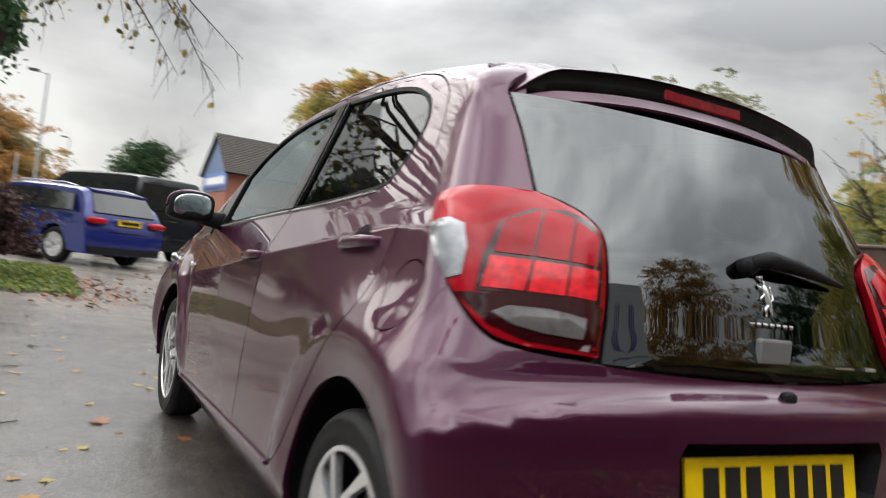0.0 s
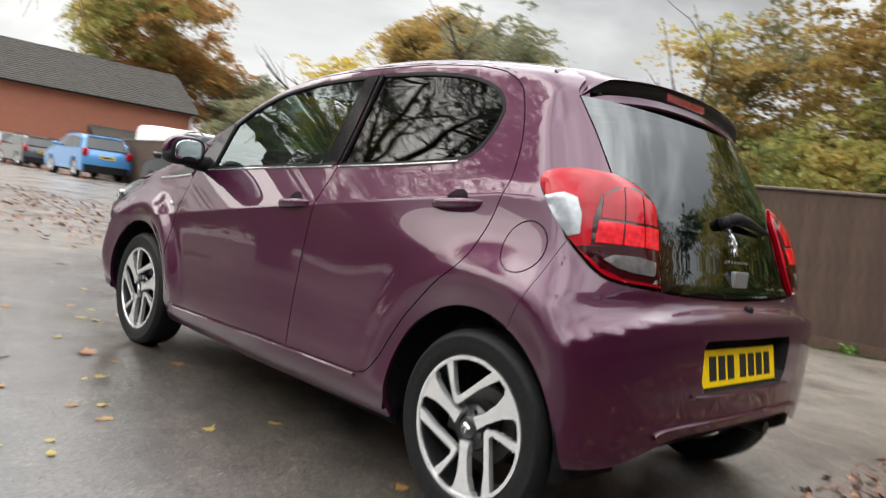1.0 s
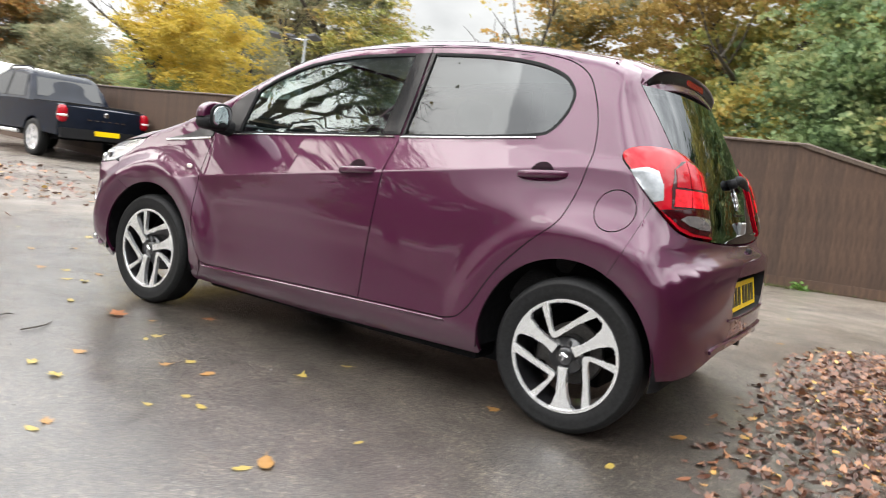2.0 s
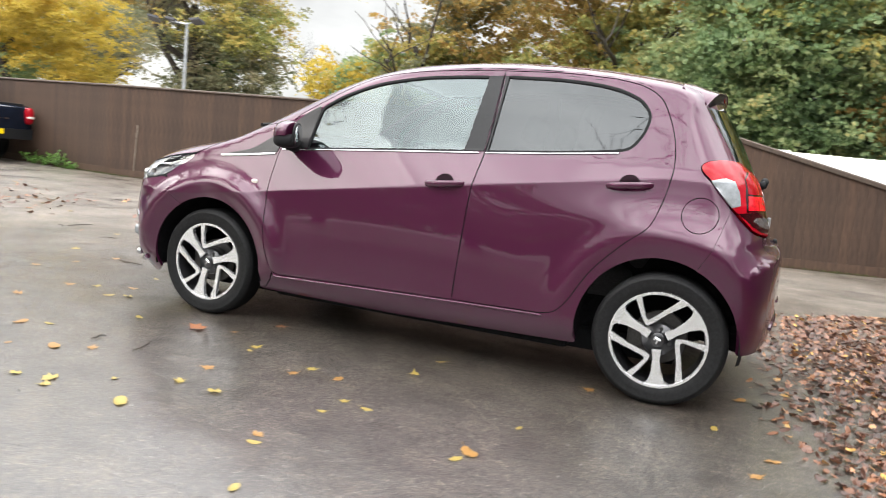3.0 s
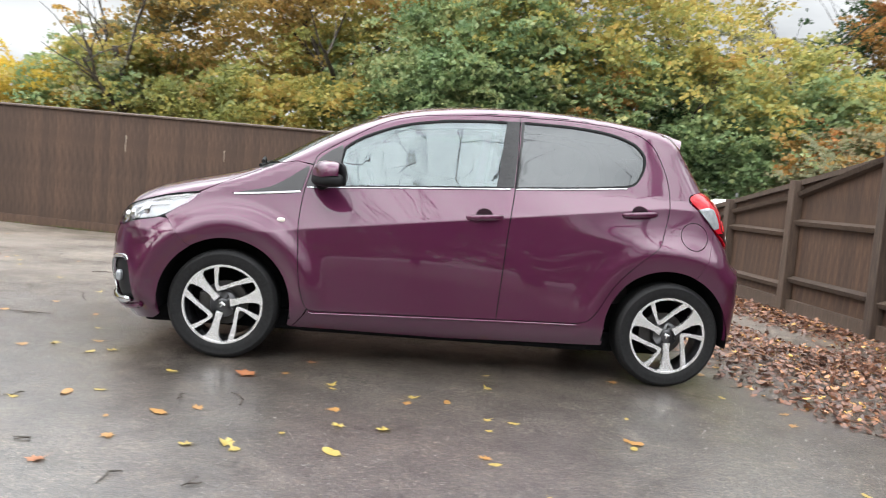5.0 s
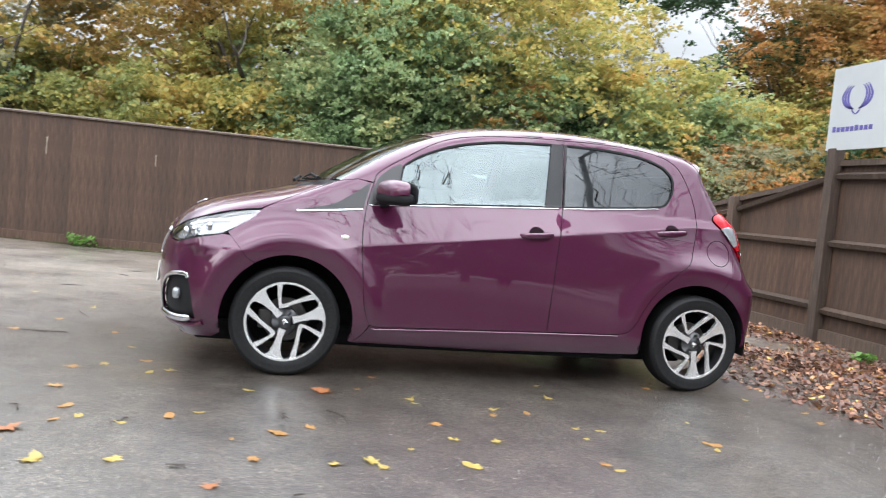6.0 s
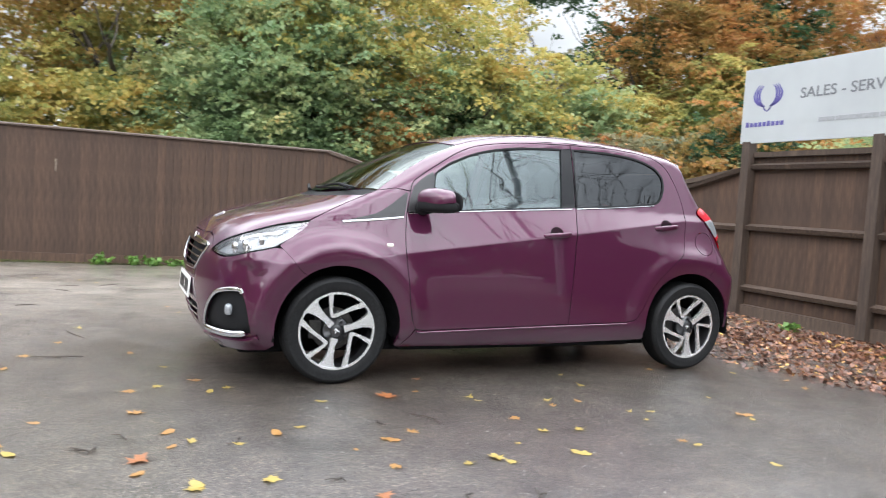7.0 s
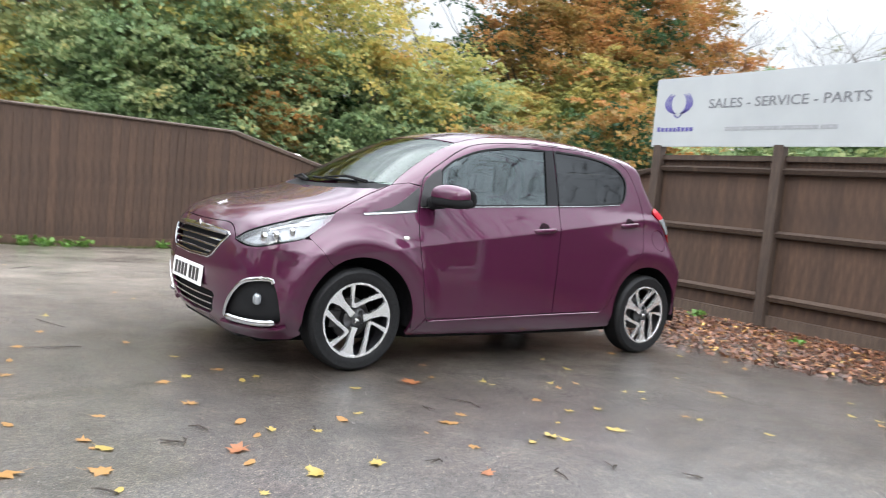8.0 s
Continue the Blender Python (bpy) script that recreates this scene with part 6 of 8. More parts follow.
def limbs(bm, rng, base, height, spread, r0, levels=3, forks=4, lean=(0, 0), tips=None):
    """Trunk and branches; collects the tips."""
    def grow(p, d, length, r, level):
        pts, rad = [Vector(p)], [r]
        dd = Vector(d).normalized()
        for k in range(4):
            dd = (dd + Vector(rng.normal(size=3) * 0.16) + Vector((0, 0, 0.06 if level else 0.0))).normalized()
            pts.append(pts[-1] + dd * length / 4)
            rad.append(r * (1 - 0.16 * (k + 1)))
        tube(bm, pts, rad, 8 if level == 0 else 5, caps=False)
        if tips is not None and level >= 1:
            tips.extend(pts[2:])
        if level < levels:
            for k in range(forks + (1 if level == 0 else 0)):
                t = rng.uniform(0.45, 1.0) if level == 0 else rng.uniform(0.3, 1.0)
                i = min(int(t * 4), 3)
                q = pts[i].lerp(pts[i + 1], t * 4 - i)
                a = rng.uniform(0, 2 * math.pi)
                side = Vector((math.cos(a), math.sin(a), rng.uniform(0.15, 0.9)))
                grow(q, dd * 0.45 + side * spread, length * rng.uniform(0.50, 0.72), rad[i] * 0.55, level + 1)
    grow(base, (lean[0], lean[1], 1), height, r0, 0)


def fine_twigs(name, starts, length, r, rng, material, parent, label):
    """Thin three-sided twigs with one bend, each from its own start and heading."""
    V, F = [], []
    ring = np.array([(math.cos(a), math.sin(a), 0.0) for a in (0.0, 2.09, 4.19)])
    for p, d in starts:
        d = np.array(d) / max(np.linalg.norm(d), 1e-6)
        u = np.cross(d, (0.31, 0.17, 0.93))
        u /= np.linalg.norm(u)
        w = np.cross(d, u)
        n = length * rng.uniform(0.4, 1.3)
        mid = np.array(p) + d * n * 0.5
        tip = mid + (d + rng.normal(size=3) * 0.35) * n * 0.5
        k = len(V)
        for c, rad in ((np.array(p), r), (mid, r * 0.7)):
            V.extend(tuple(c + rad * (a * u + b * w)) for a, b, _ in ring)
        V.append(tuple(tip))
        for i in range(3):
            j = (i + 1) % 3
            F.append((k + i, k + j, k + 3 + j, k + 3 + i))
            F.append((k + 3 + i, k + 3 + j, k + 6))
    return from_arrays(name, V, F, material, parent, label)


def tree(label, base, trunk_h, r0, blobs, mats, seed, leaf=0.10, spread=0.8, levels=2, clump=0.55, name="tree", more=1.15, fine=0.86):
    """blobs: centre, radii, number of leaves, material key. Each blob is filled with clumps of leaves."""
    rng = np.random.default_rng(seed)
    t = thing(name, label, "tree", Matrix.Translation(base))
    bm = bmesh.new()
    limbs(bm, rng, (0, 0, -0.2), trunk_h, spread, r0, levels)
    part("trunk", bm, M["bark"], t, "dark bark on trunk and limbs", smooth=True)
    by = {}
    for c, rad, n, key in blobs:
        k = max(6, n // 260)
        cc = rng.normal(size=(k, 3))
        cc /= np.linalg.norm(cc, axis=1)[:, None]
        cc *= rng.uniform(0.25, 1.0, (k, 1)) ** 0.5
        cc = cc * np.array(rad) + np.array(c)
        # clumps hold flat, drooping sprays, and each spray a few dozen leaves
        n = int(n * more)
        ns = max(8, n // 34)
        pick = rng.integers(0, k, ns)
        size = rng.uniform(0.5, 1.4, k)[pick][:, None] * clump * 0.95
        sc = cc[pick] + rng.normal(size=(ns, 3)) * size * np.array((1, 1, 0.55))
        sp = rng.integers(0, ns, n)
        r = rng.normal(size=(n, 3)) * np.array((0.19, 0.19, 0.035)) * (leaf / 0.13) * rng.uniform(0.6, 1.3, ns)[sp][:, None]
        tilt = rng.normal(size=(ns, 2)) * 0.35
        r[:, 2] += r[:, 0] * tilt[sp, 0] + r[:, 1] * tilt[sp, 1] - 0.8 * (r[:, 0] ** 2 + r[:, 1] ** 2)
        p = sc[sp] + r
        p = p[p[:, 2] > 0.3 - 0 * base[2]]
        by.setdefault(key, []).append(leaf_quads(p, leaf * fine, rng))
    for key, q in by.items():
        quads("crown", np.concatenate(q), M[key], t, "autumn foliage in loose clumps")
    return t


def build_trees():
    B = lambda x, y, z, rx, ry, rz, n, k: ((x, y, z), (rx, ry, rz), n, k)
    # row behind the long fence
    tree("spreading field maple in yellow-green autumn leaf behind the fence", (3.6, -18.2, 0), 4.2, 0.38, [
        B(3.5, 0, 5.2, 3.6, 2.4, 2.3, 8500, "leaf_gold"), B(3.5, 0, 5.0, 3.6, 2.4, 2.3, 4500, "leaf_mixed"), B(-0.5, 0.5, 7.6, 4.5, 2.5, 2.2, 9000, "leaf_gold"), B(5.8, 0, 3.0, 2.6, 1.8, 1.5, 15000, "leaf_mixed"), B(1.5, 1.6, 2.6, 3.6, 1.2, 1.2, 17000, "leaf_mixed"), B(-1.6, -0.8, 5.2, 2.6, 1.6, 2.0, 9500, "leaf_mixed"), B(0.5, 0, 11.2, 4.2, 2.4, 2.2, 15000, "leaf_gold"), B(0.6, -1.4, 5.2, 2.0, 0.8, 1.6, 4500, "leaf_mixed"), B(-1.8, 0.8, 3.2, 2.2, 1.2, 1.4, 12000, "leaf_green")], None, 11, 0.15, 1.0)
    tree("yellow-green hedgerow maple thinning to bare twigs", (9.0, -18.0, 0), 4.5, 0.20, [
        B(0.2, 0, 4.0, 1.8, 1.8, 1.9, 4200, "leaf_dull"), B(2.6, 0, 2.5, 1.8, 1.4, 0.9, 8000, "leaf_yellow"), B(1.2, 0.4, 3.0, 1.8, 1.4, 1.1, 7000, "leaf_green"), B(-1.4, 0, 6.2, 1.6, 1.4, 1.4, 1800, "leaf_dull"), B(-1.8, 0, 4.4, 1.7, 1.4, 1.8, 3800, "leaf_gold")], None, 12, 0.14, 0.8)
    # leaf_dark blobs at the hedges' back paint the shade of their inside
    tree("dense green hawthorn hedge with some gold leaves", (-1.6, -15.5, 0), 3.2, 0.16, [
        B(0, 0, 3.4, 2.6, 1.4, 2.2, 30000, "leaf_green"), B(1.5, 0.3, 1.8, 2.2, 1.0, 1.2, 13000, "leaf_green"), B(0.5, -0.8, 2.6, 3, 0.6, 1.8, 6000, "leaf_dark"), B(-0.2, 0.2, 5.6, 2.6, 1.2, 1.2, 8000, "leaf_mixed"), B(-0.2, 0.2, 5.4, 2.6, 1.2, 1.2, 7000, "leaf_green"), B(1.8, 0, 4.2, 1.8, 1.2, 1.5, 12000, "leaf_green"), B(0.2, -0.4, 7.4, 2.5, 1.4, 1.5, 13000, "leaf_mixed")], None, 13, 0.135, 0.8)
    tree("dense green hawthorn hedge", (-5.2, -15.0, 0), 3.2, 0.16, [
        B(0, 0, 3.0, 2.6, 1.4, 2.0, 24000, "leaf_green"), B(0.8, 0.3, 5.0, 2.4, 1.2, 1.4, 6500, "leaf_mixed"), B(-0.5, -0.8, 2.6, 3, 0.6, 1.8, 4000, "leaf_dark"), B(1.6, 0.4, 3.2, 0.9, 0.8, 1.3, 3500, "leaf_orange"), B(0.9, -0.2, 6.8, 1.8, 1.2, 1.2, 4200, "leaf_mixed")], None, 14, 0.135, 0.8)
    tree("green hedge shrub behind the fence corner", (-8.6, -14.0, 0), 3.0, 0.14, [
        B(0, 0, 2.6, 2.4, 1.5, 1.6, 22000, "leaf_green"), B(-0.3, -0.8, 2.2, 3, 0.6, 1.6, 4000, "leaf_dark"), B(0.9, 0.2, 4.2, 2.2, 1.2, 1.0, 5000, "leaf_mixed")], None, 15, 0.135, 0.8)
    tree("half-bare ash tree with a few yellow-green leaves", (-8.0, -19.5, 0), 6.5, 0.26, [
        B(0.5, 0, 6.5, 3.0, 2.0, 2.2, 5000, "leaf_mixed"), B(1.6, 0, 8.4, 2.6, 2.0, 1.5, 2500, "leaf_yellow"), B(-1, 0, 4.6, 3.2, 1.5, 1.4, 7500, "leaf_mixed"), B(-3, 0.5, 3.4, 2.6, 1.5, 1.4, 12000, "leaf_mixed")], None, 16, 0.14, 0.75, 3)
    tree("large oak in rust-orange autumn leaf", (-16.5, -17.0, 0), 6.0, 0.5, [
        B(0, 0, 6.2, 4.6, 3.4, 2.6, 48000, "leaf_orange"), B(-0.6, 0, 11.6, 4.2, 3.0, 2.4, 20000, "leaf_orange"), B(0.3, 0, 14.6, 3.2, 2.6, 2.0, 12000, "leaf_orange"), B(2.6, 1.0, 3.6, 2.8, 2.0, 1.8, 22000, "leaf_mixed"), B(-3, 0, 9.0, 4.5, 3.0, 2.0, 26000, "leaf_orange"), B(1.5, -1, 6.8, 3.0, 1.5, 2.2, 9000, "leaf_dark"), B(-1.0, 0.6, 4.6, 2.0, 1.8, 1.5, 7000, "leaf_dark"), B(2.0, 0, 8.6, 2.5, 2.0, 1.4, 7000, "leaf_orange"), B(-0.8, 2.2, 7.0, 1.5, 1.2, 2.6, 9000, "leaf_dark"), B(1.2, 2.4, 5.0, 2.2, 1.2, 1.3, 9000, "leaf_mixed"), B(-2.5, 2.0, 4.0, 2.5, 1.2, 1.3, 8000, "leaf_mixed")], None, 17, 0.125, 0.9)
    tree("orange-brown oak beyond the sign", (-23.0, -17.5, 0), 6.0, 0.4, [
        B(0, 0, 7.0, 4.0, 3.4, 2.6, 19000, "leaf_orange"), B(2, 1, 4.0, 3.5, 2.5, 1.8, 12000, "leaf_mixed"), B(-1, 0, 3.0, 4, 2, 1.4, 7000, "leaf_green")], None, 18, 0.14, 0.9)
    tree("thick green and gold shrubs beyond the side fence", (-11.5, -9.0, 0), 1.8, 0.08, [
        B(0, 0, 2.2, 2.6, 2.2, 1.5, 15000, "leaf_orange"), B(-0.4, -0.6, 2.4, 2.6, 2.0, 1.5, 9000, "leaf_dark"), B(-1, 4.5, 2.0, 2.4, 3.0, 1.2, 22000, "leaf_green"), B(-4, -3, 2.6, 2.5, 2, 1.7, 14000, "leaf_green"), B(2.2, -2.5, 1.9, 2.0, 2, 1.2, 9000, "leaf_dull"), B(2.0, -2.6, 2.0, 1.8, 1.8, 1.2, 6000, "leaf_orange")], None, 19, 0.12, 0.8, name="shrub")
    tree("dull green tree standing over the hedge", (-11.0, -22.0, 0), 6.0, 0.18, [B(0, 0, 6.2, 3.0, 2.6, 1.6, 5000, "leaf_dull"), B(0, 0, 10.5, 3.0, 2.6, 1.4, 9000, "leaf_dark")], None, 36, 0.17, 0.8)
    # bare trees on the horizon
    for k, (x, y, h) in enumerate(((-21.6, -11.0, 5.2), (-22.6, -9.2, 6.2), (-26.0, -5.0, 5.6))):
        tree("leafless tree against the sky", (x, y, 0), h, 0.15, [B(0, 0, h * 1.2, 1.6, 1.6, 1.2, 200, "leaf_dull")], None, 30 + k, 0.08, 0.8, 4)
    tree("leafless pale tree in the distance", (29.0, -44.0, 0), 6.0, 0.22, [B(0, 0, 6.0, 2.4, 2.4, 1.8, 900, "leaf_dull")], None, 33, 0.14, 0.7, 3)
    # trees past the lamp post and behind the brick building
    tree("tall mixed tree with dull green and brown leaves", (22.5, -23.0, 0), 6.5, 0.4, [
        B(0, 0, 7.0, 3.2, 3.0, 3.0, 24000, "leaf_dull"), B(-1.5, 0, 3.6, 3.2, 2.0, 1.6, 16000, "leaf_dull"), B(-2.2, 0.5, 5.6, 2.2, 2.0, 2.0, 9000, "leaf_mixed"), B(0.5, -1, 4.2, 2.5, 1.0, 1.6, 5000, "leaf_dark")], None, 20, 0.13, 0.8)
    tree("bright yellow maple behind the fence", (30.5, -21.5, 0), 5.5, 0.3, [
        B(0, 0, 5.6, 3.0, 2.8, 2.4, 21000, "leaf_yellow"), B(-2.8, 0, 4.4, 2.4, 2.0, 2.2, 12000, "leaf_yellow"), B(2, 0, 3.4, 3.0, 2.0, 1.6, 9000, "leaf_green")], None, 21, 0.13, 0.8)
    tree("wide yellow-green tree beyond the parking bays", (37.0, -30.0, 0), 6.0, 0.35, [
        B(0, 0, 6.0, 4.0, 3.5, 3.2, 17000, "leaf_dull"), B(3, 0, 4.0, 3.5, 3.0, 2.2, 12000, "leaf_mixed")], None, 22, 0.17, 0.8)
    tree("tall oak turning brown behind the brick building", (63.0, -24.0, 0), 9.0, 0.6, [
        B(0, 0, 13.0, 6.0, 5.5, 4.6, 20000, "leaf_orange"), B(-1, 1, 12.0, 5.0, 4.5, 4.6, 6000, "leaf_mixed"), B(0, -4.0, 9.0, 4.0, 4.5, 4.0, 14000, "leaf_orange"), B(0, 3, 11.0, 4.0, 4.0, 3.5, 8000, "leaf_mixed"), B(-2, -8.0, 6.0, 3.5, 3.8, 3.8, 12000, "leaf_dull"), B(-3, -11.0, 4.5, 3.0, 3.0, 3.0, 9000, "leaf_dull")], None, 23, 0.30, 0.9)
    tree("round-crowned oak turning gold in the distance", (48.0, -42.8, 0), 8.8, 0.5, [
        B(0, 0, 13.0, 5.0, 5.4, 4.4, 30000, "leaf_gold"), B(0, 2, 8.6, 5.5, 6.5, 3.0, 15000, "leaf_dull"), B(0, 0, 15, 3.5, 4.0, 2.8, 13000, "leaf_gold")], None, 24, 0.28, 0.9)
    tree("grey-green shrubs beside the building", (45.0, -25.0, 0), 4.0, 0.2, [B(0, 0, 4.0, 3.0, 4.0, 3.0, 15000, "leaf_dull"), B(3, -6, 3.5, 3, 4, 2.6, 10000, "leaf_yellow")], None, 25, 0.2, 0.8, name="shrub")
    tree("dark conifer beside the building", (66.0, -5.5, 0), 5.5, 0.3, [B(0, 0, 4.5, 1.6, 1.8, 3.2, 9000, "leaf_dark"), B(0, -0.5, 6.5, 0.9, 1.0, 1.5, 3000, "leaf_dark")], None, 26, 0.22, 0.6)
    tree("brown hedge and trees at the road", (38.0, 3.6, 0), 4.0, 0.3, [B(0, 0.2, 2.4, 3, 2.2, 1.6, 15000, "leaf_orange"), B(2, 1.2, 4.4, 3, 1.8, 1.6, 9000, "leaf_orange"), B(1, -0.4, 3.2, 2, 1.6, 1.2, 6000, "leaf_dull")], None, 27, 0.18, 0.8)
    tree("clipped copper beech bush on the verge", (9.45, 1.98, 0), 0.7, 0.05, [B(0, 0, 0.66, 0.42, 0.42, 0.46, 11000, "leaf_copper")], None, 28, 0.055, 0.7, clump=0.16, name="bush")
    # the yard's own tree, nearly bare, whose boughs hang over
    rng = np.random.default_rng(44)
    t = thing("overhanging_tree", "lime tree losing its yellow-green leaves", "tree", Matrix.Translation((9.5, 6.4, 0)))
    bm = bmesh.new()
    tips = []
    limbs(bm, rng, (0, 0, -0.2), 5.6, 1.1, 0.34, 4, 4, (-0.06, -0.04), tips)
    part("trunk", bm, M["bark"], t, "dark bare trunk and branches", smooth=True)
    pts = np.array([tuple(p) for p in tips])
    twigs = [(p, rng.normal(size=3) * (1, 1, 0.6) + (0, 0, 0.1)) for p in pts[:: max(1, len(pts) // 1400)] for _ in range(7)]
    twigs = [(p, d) for p, d in twigs if p[1] + 6.4 > 1.8 and p[0] > -2.6]
    fine_twigs("twigs", twigs, 0.75, 0.0065, rng, M["bark"], t, "fine bare twigs")
    p = pts[rng.integers(0, len(pts), 1800)] + rng.normal(size=(1800, 3)) * 0.30
    p = p[(p[:, 1] + 6.4 > 1.6) & (p[:, 0] > -2.8)]
    quads("crown", leaf_quads(p, 0.11, rng, 0.6), M["leaf_mixed"], t, "yellowing leaves")
    # hanging boughs
    O = Vector((9.5, 6.4, 0))
    for k in range(12):
        bm = bmesh.new()
        u = k / 11
        a = Vector((5.9 + rng.uniform(-0.5, 0.7), 2.4 - 1.2 * u + rng.uniform(-0.2, 0.3), 3.35 + rng.uniform(-0.2, 0.4))) - O
        b = Vector((4.9 + rng.uniform(-0.5, 0.6), 1.75 - 1.75 * u + rng.uniform(-0.15, 0.15), 2.22 + rng.uniform(-0.1, 0.25) + (0.15 if u < 0.5 else 0.0))) - O
        m1 = a.lerp(b, 0.35) + Vector((0, 0, 0.22))
        m2 = a.lerp(b, 0.7) + Vector((0, 0, 0.16))
        tube(bm, [Vector((-1.6, -1.6, 4.4)), a, m1, m2, b], [0.05, 0.022, 0.012, 0.007, 0.002], 5, caps=False)
        lv = []
        for j in range(16):
            s1 = rng.uniform(0.0, 1.0)
            q = (m1.lerp(m2, s1 * 2) if s1 < 0.5 else m2.lerp(b, s1 * 2 - 1))
            e = q + Vector((rng.uniform(-0.3, 0.2), rng.uniform(-0.22, 0.18), rng.uniform(-0.34, -0.05)))
            tube(bm, [q, q.lerp(e, 0.5) + Vector((0, 0, 0.03)), e], [0.004, 0.0025, 0.001], 4, caps=False)
            if rng.random() < (0.95 if u < 0.7 else 0.15):
                lv += [tuple(q.lerp(e, w) + Vector(rng.normal(size=3) * 0.025)) for w in rng.uniform(0.1, 1, 2)]
        part("bough", bm, M["bark"], t, "thin hanging bough")
        if lv:
            oval_leaves("leaves", np.array(lv), 0.060, rng, M["leaf_bough"], t, "last dark olive leaves")
    # an ivy-covered limb low over the verge
    bm = bmesh.new()
    tube(bm, [Vector((-0.5, -0.6, 4.0)), Vector((7.0, 3.4, 3.4)) - O, Vector((5.9, 2.0, 2.9)) - O, Vector((5.7, 1.80, 2.2)) - O], [0.12, 0.11, 0.10, 0.085], 8)
    part("limb", bm, M["bark"], t, "dark limb", smooth=True)
    w = np.array((5.7, 1.80, 2.36)) - np.array(O)
    quads("leaves", leaf_quads(w + rng.normal(size=(420, 3)) * np.array((0.10, 0.075, 0.17)), 0.06, rng, 0.7), M["leaf_dark"], t, "dark ivy on the limb")
    # trees and hedge on the far side of the yard
    for k, (x, y, h) in enumerate(((-2.4, 14.2, 8.6), (-8.0, 14.6, 8.0), (-15.5, 13.0, 7.8))):
        t = tree("bare winter tree across the yard", (x, y, 0), h, 0.22, [B(0, 0, h, 2.5, 2.5, 2, 120, "leaf_dull")], None, 50 + k, 0.10, 0.85, 3)
        rng = np.random.default_rng(150 + k)
        bm = bmesh.new()
        tips = []
        limbs(bm, rng, (0, 0, h * 0.35), h * 0.72, 1.0, 0.11, 3, 3, (0.05, -0.05), tips)
        part("limbs", bm, M["bark"], t, "bare spreading limbs", smooth=True)
        pts = np.array([tuple(p) for p in tips])
        fine_twigs("twigs", [(p, rng.normal(size=3) * (1, 1, 0.5) + (0, 0, 0.35)) for p in pts[::2] for _ in range(5)], 1.0, 0.008, rng, M["bark"], t, "fine bare twigs")
    for k, (x, y) in enumerate(((20.0, 13.0), (26.0, 12.0), (33.0, 10.5), (24.0, 18.0))):
        tree("tall roadside tree half out of leaf", (x, y, 0), 6.0, 0.35, [B(0, 0, 5.2, 3.2, 2.6, 2.6, 15000, "leaf_dull"), B(0, 0, 2.4, 3.4, 2.2, 1.6, 12000, "leaf_green")], None, 70 + k, 0.2, 0.85)
    for k, (x, y, h) in enumerate(((47.0, 12.5, 8.5), (58.0, 16.0, 9.0), (70.0, 20.0, 9.5))):
        tree("tall dull green tree along the road", (x, y, 0), h * 0.7, 0.4, [B(0, 0, h * 0.62, 5.0, 3.4, h * 0.30, 15000, "leaf_dull"), B(0, 0, h * 0.25, 5.0, 2.6, h * 0.2, 10000, "leaf_green")], None, 80 + k, 0.26, 0.85)
    for k, (x, y, h) in enumerate(((-14.0, 1.6, 5.4), (-15.5, 6.0, 6.2), (-13.0, 10.5, 5.6))):
        tree("tree in leaf behind the sign", (x, y, 0), h * 0.7, 0.25, [B(0, 0, h * 0.62, 2.2, 2.4, h * 0.30, 13000, "leaf_green"), B(0, 0, h * 0.3, 2.2, 2.2, h * 0.2, 8000, "leaf_dull")], None, 90 + k, 0.17, 0.85)
    tree("tall evergreen hedge beyond the sign fence", (-9.5, 5.0, 0), 1.6, 0.1, [B(0, y, 1.9, 1.0, 2.2, 1.5, 12000, "leaf_green") for y in (-8.5, -6, -3.5, 0, 3.5, 7)], None, 61, 0.12, 0.8, name="hedge")
    for k, x in enumerate((-11.0, -5.5, 0.5, 6.5, 12.5)):
        tree("broad hedgerow tree across the yard", (x, 19.0 + (k % 2), 0), 3.4, 0.25, [B(0, 0, 3.0 + 0.5 * (k % 3), 3.4, 1.2, 2.4, 11000, "leaf_dull"), B(0.5, 0.3, 1.2, 3.4, 1.2, 1.2, 6000, "leaf_green")], None, 60 + k, 0.2, 0.85)


build_trees()


# ---- other vehicles, buildings, poles ----
WHEEL_CACHE = {}


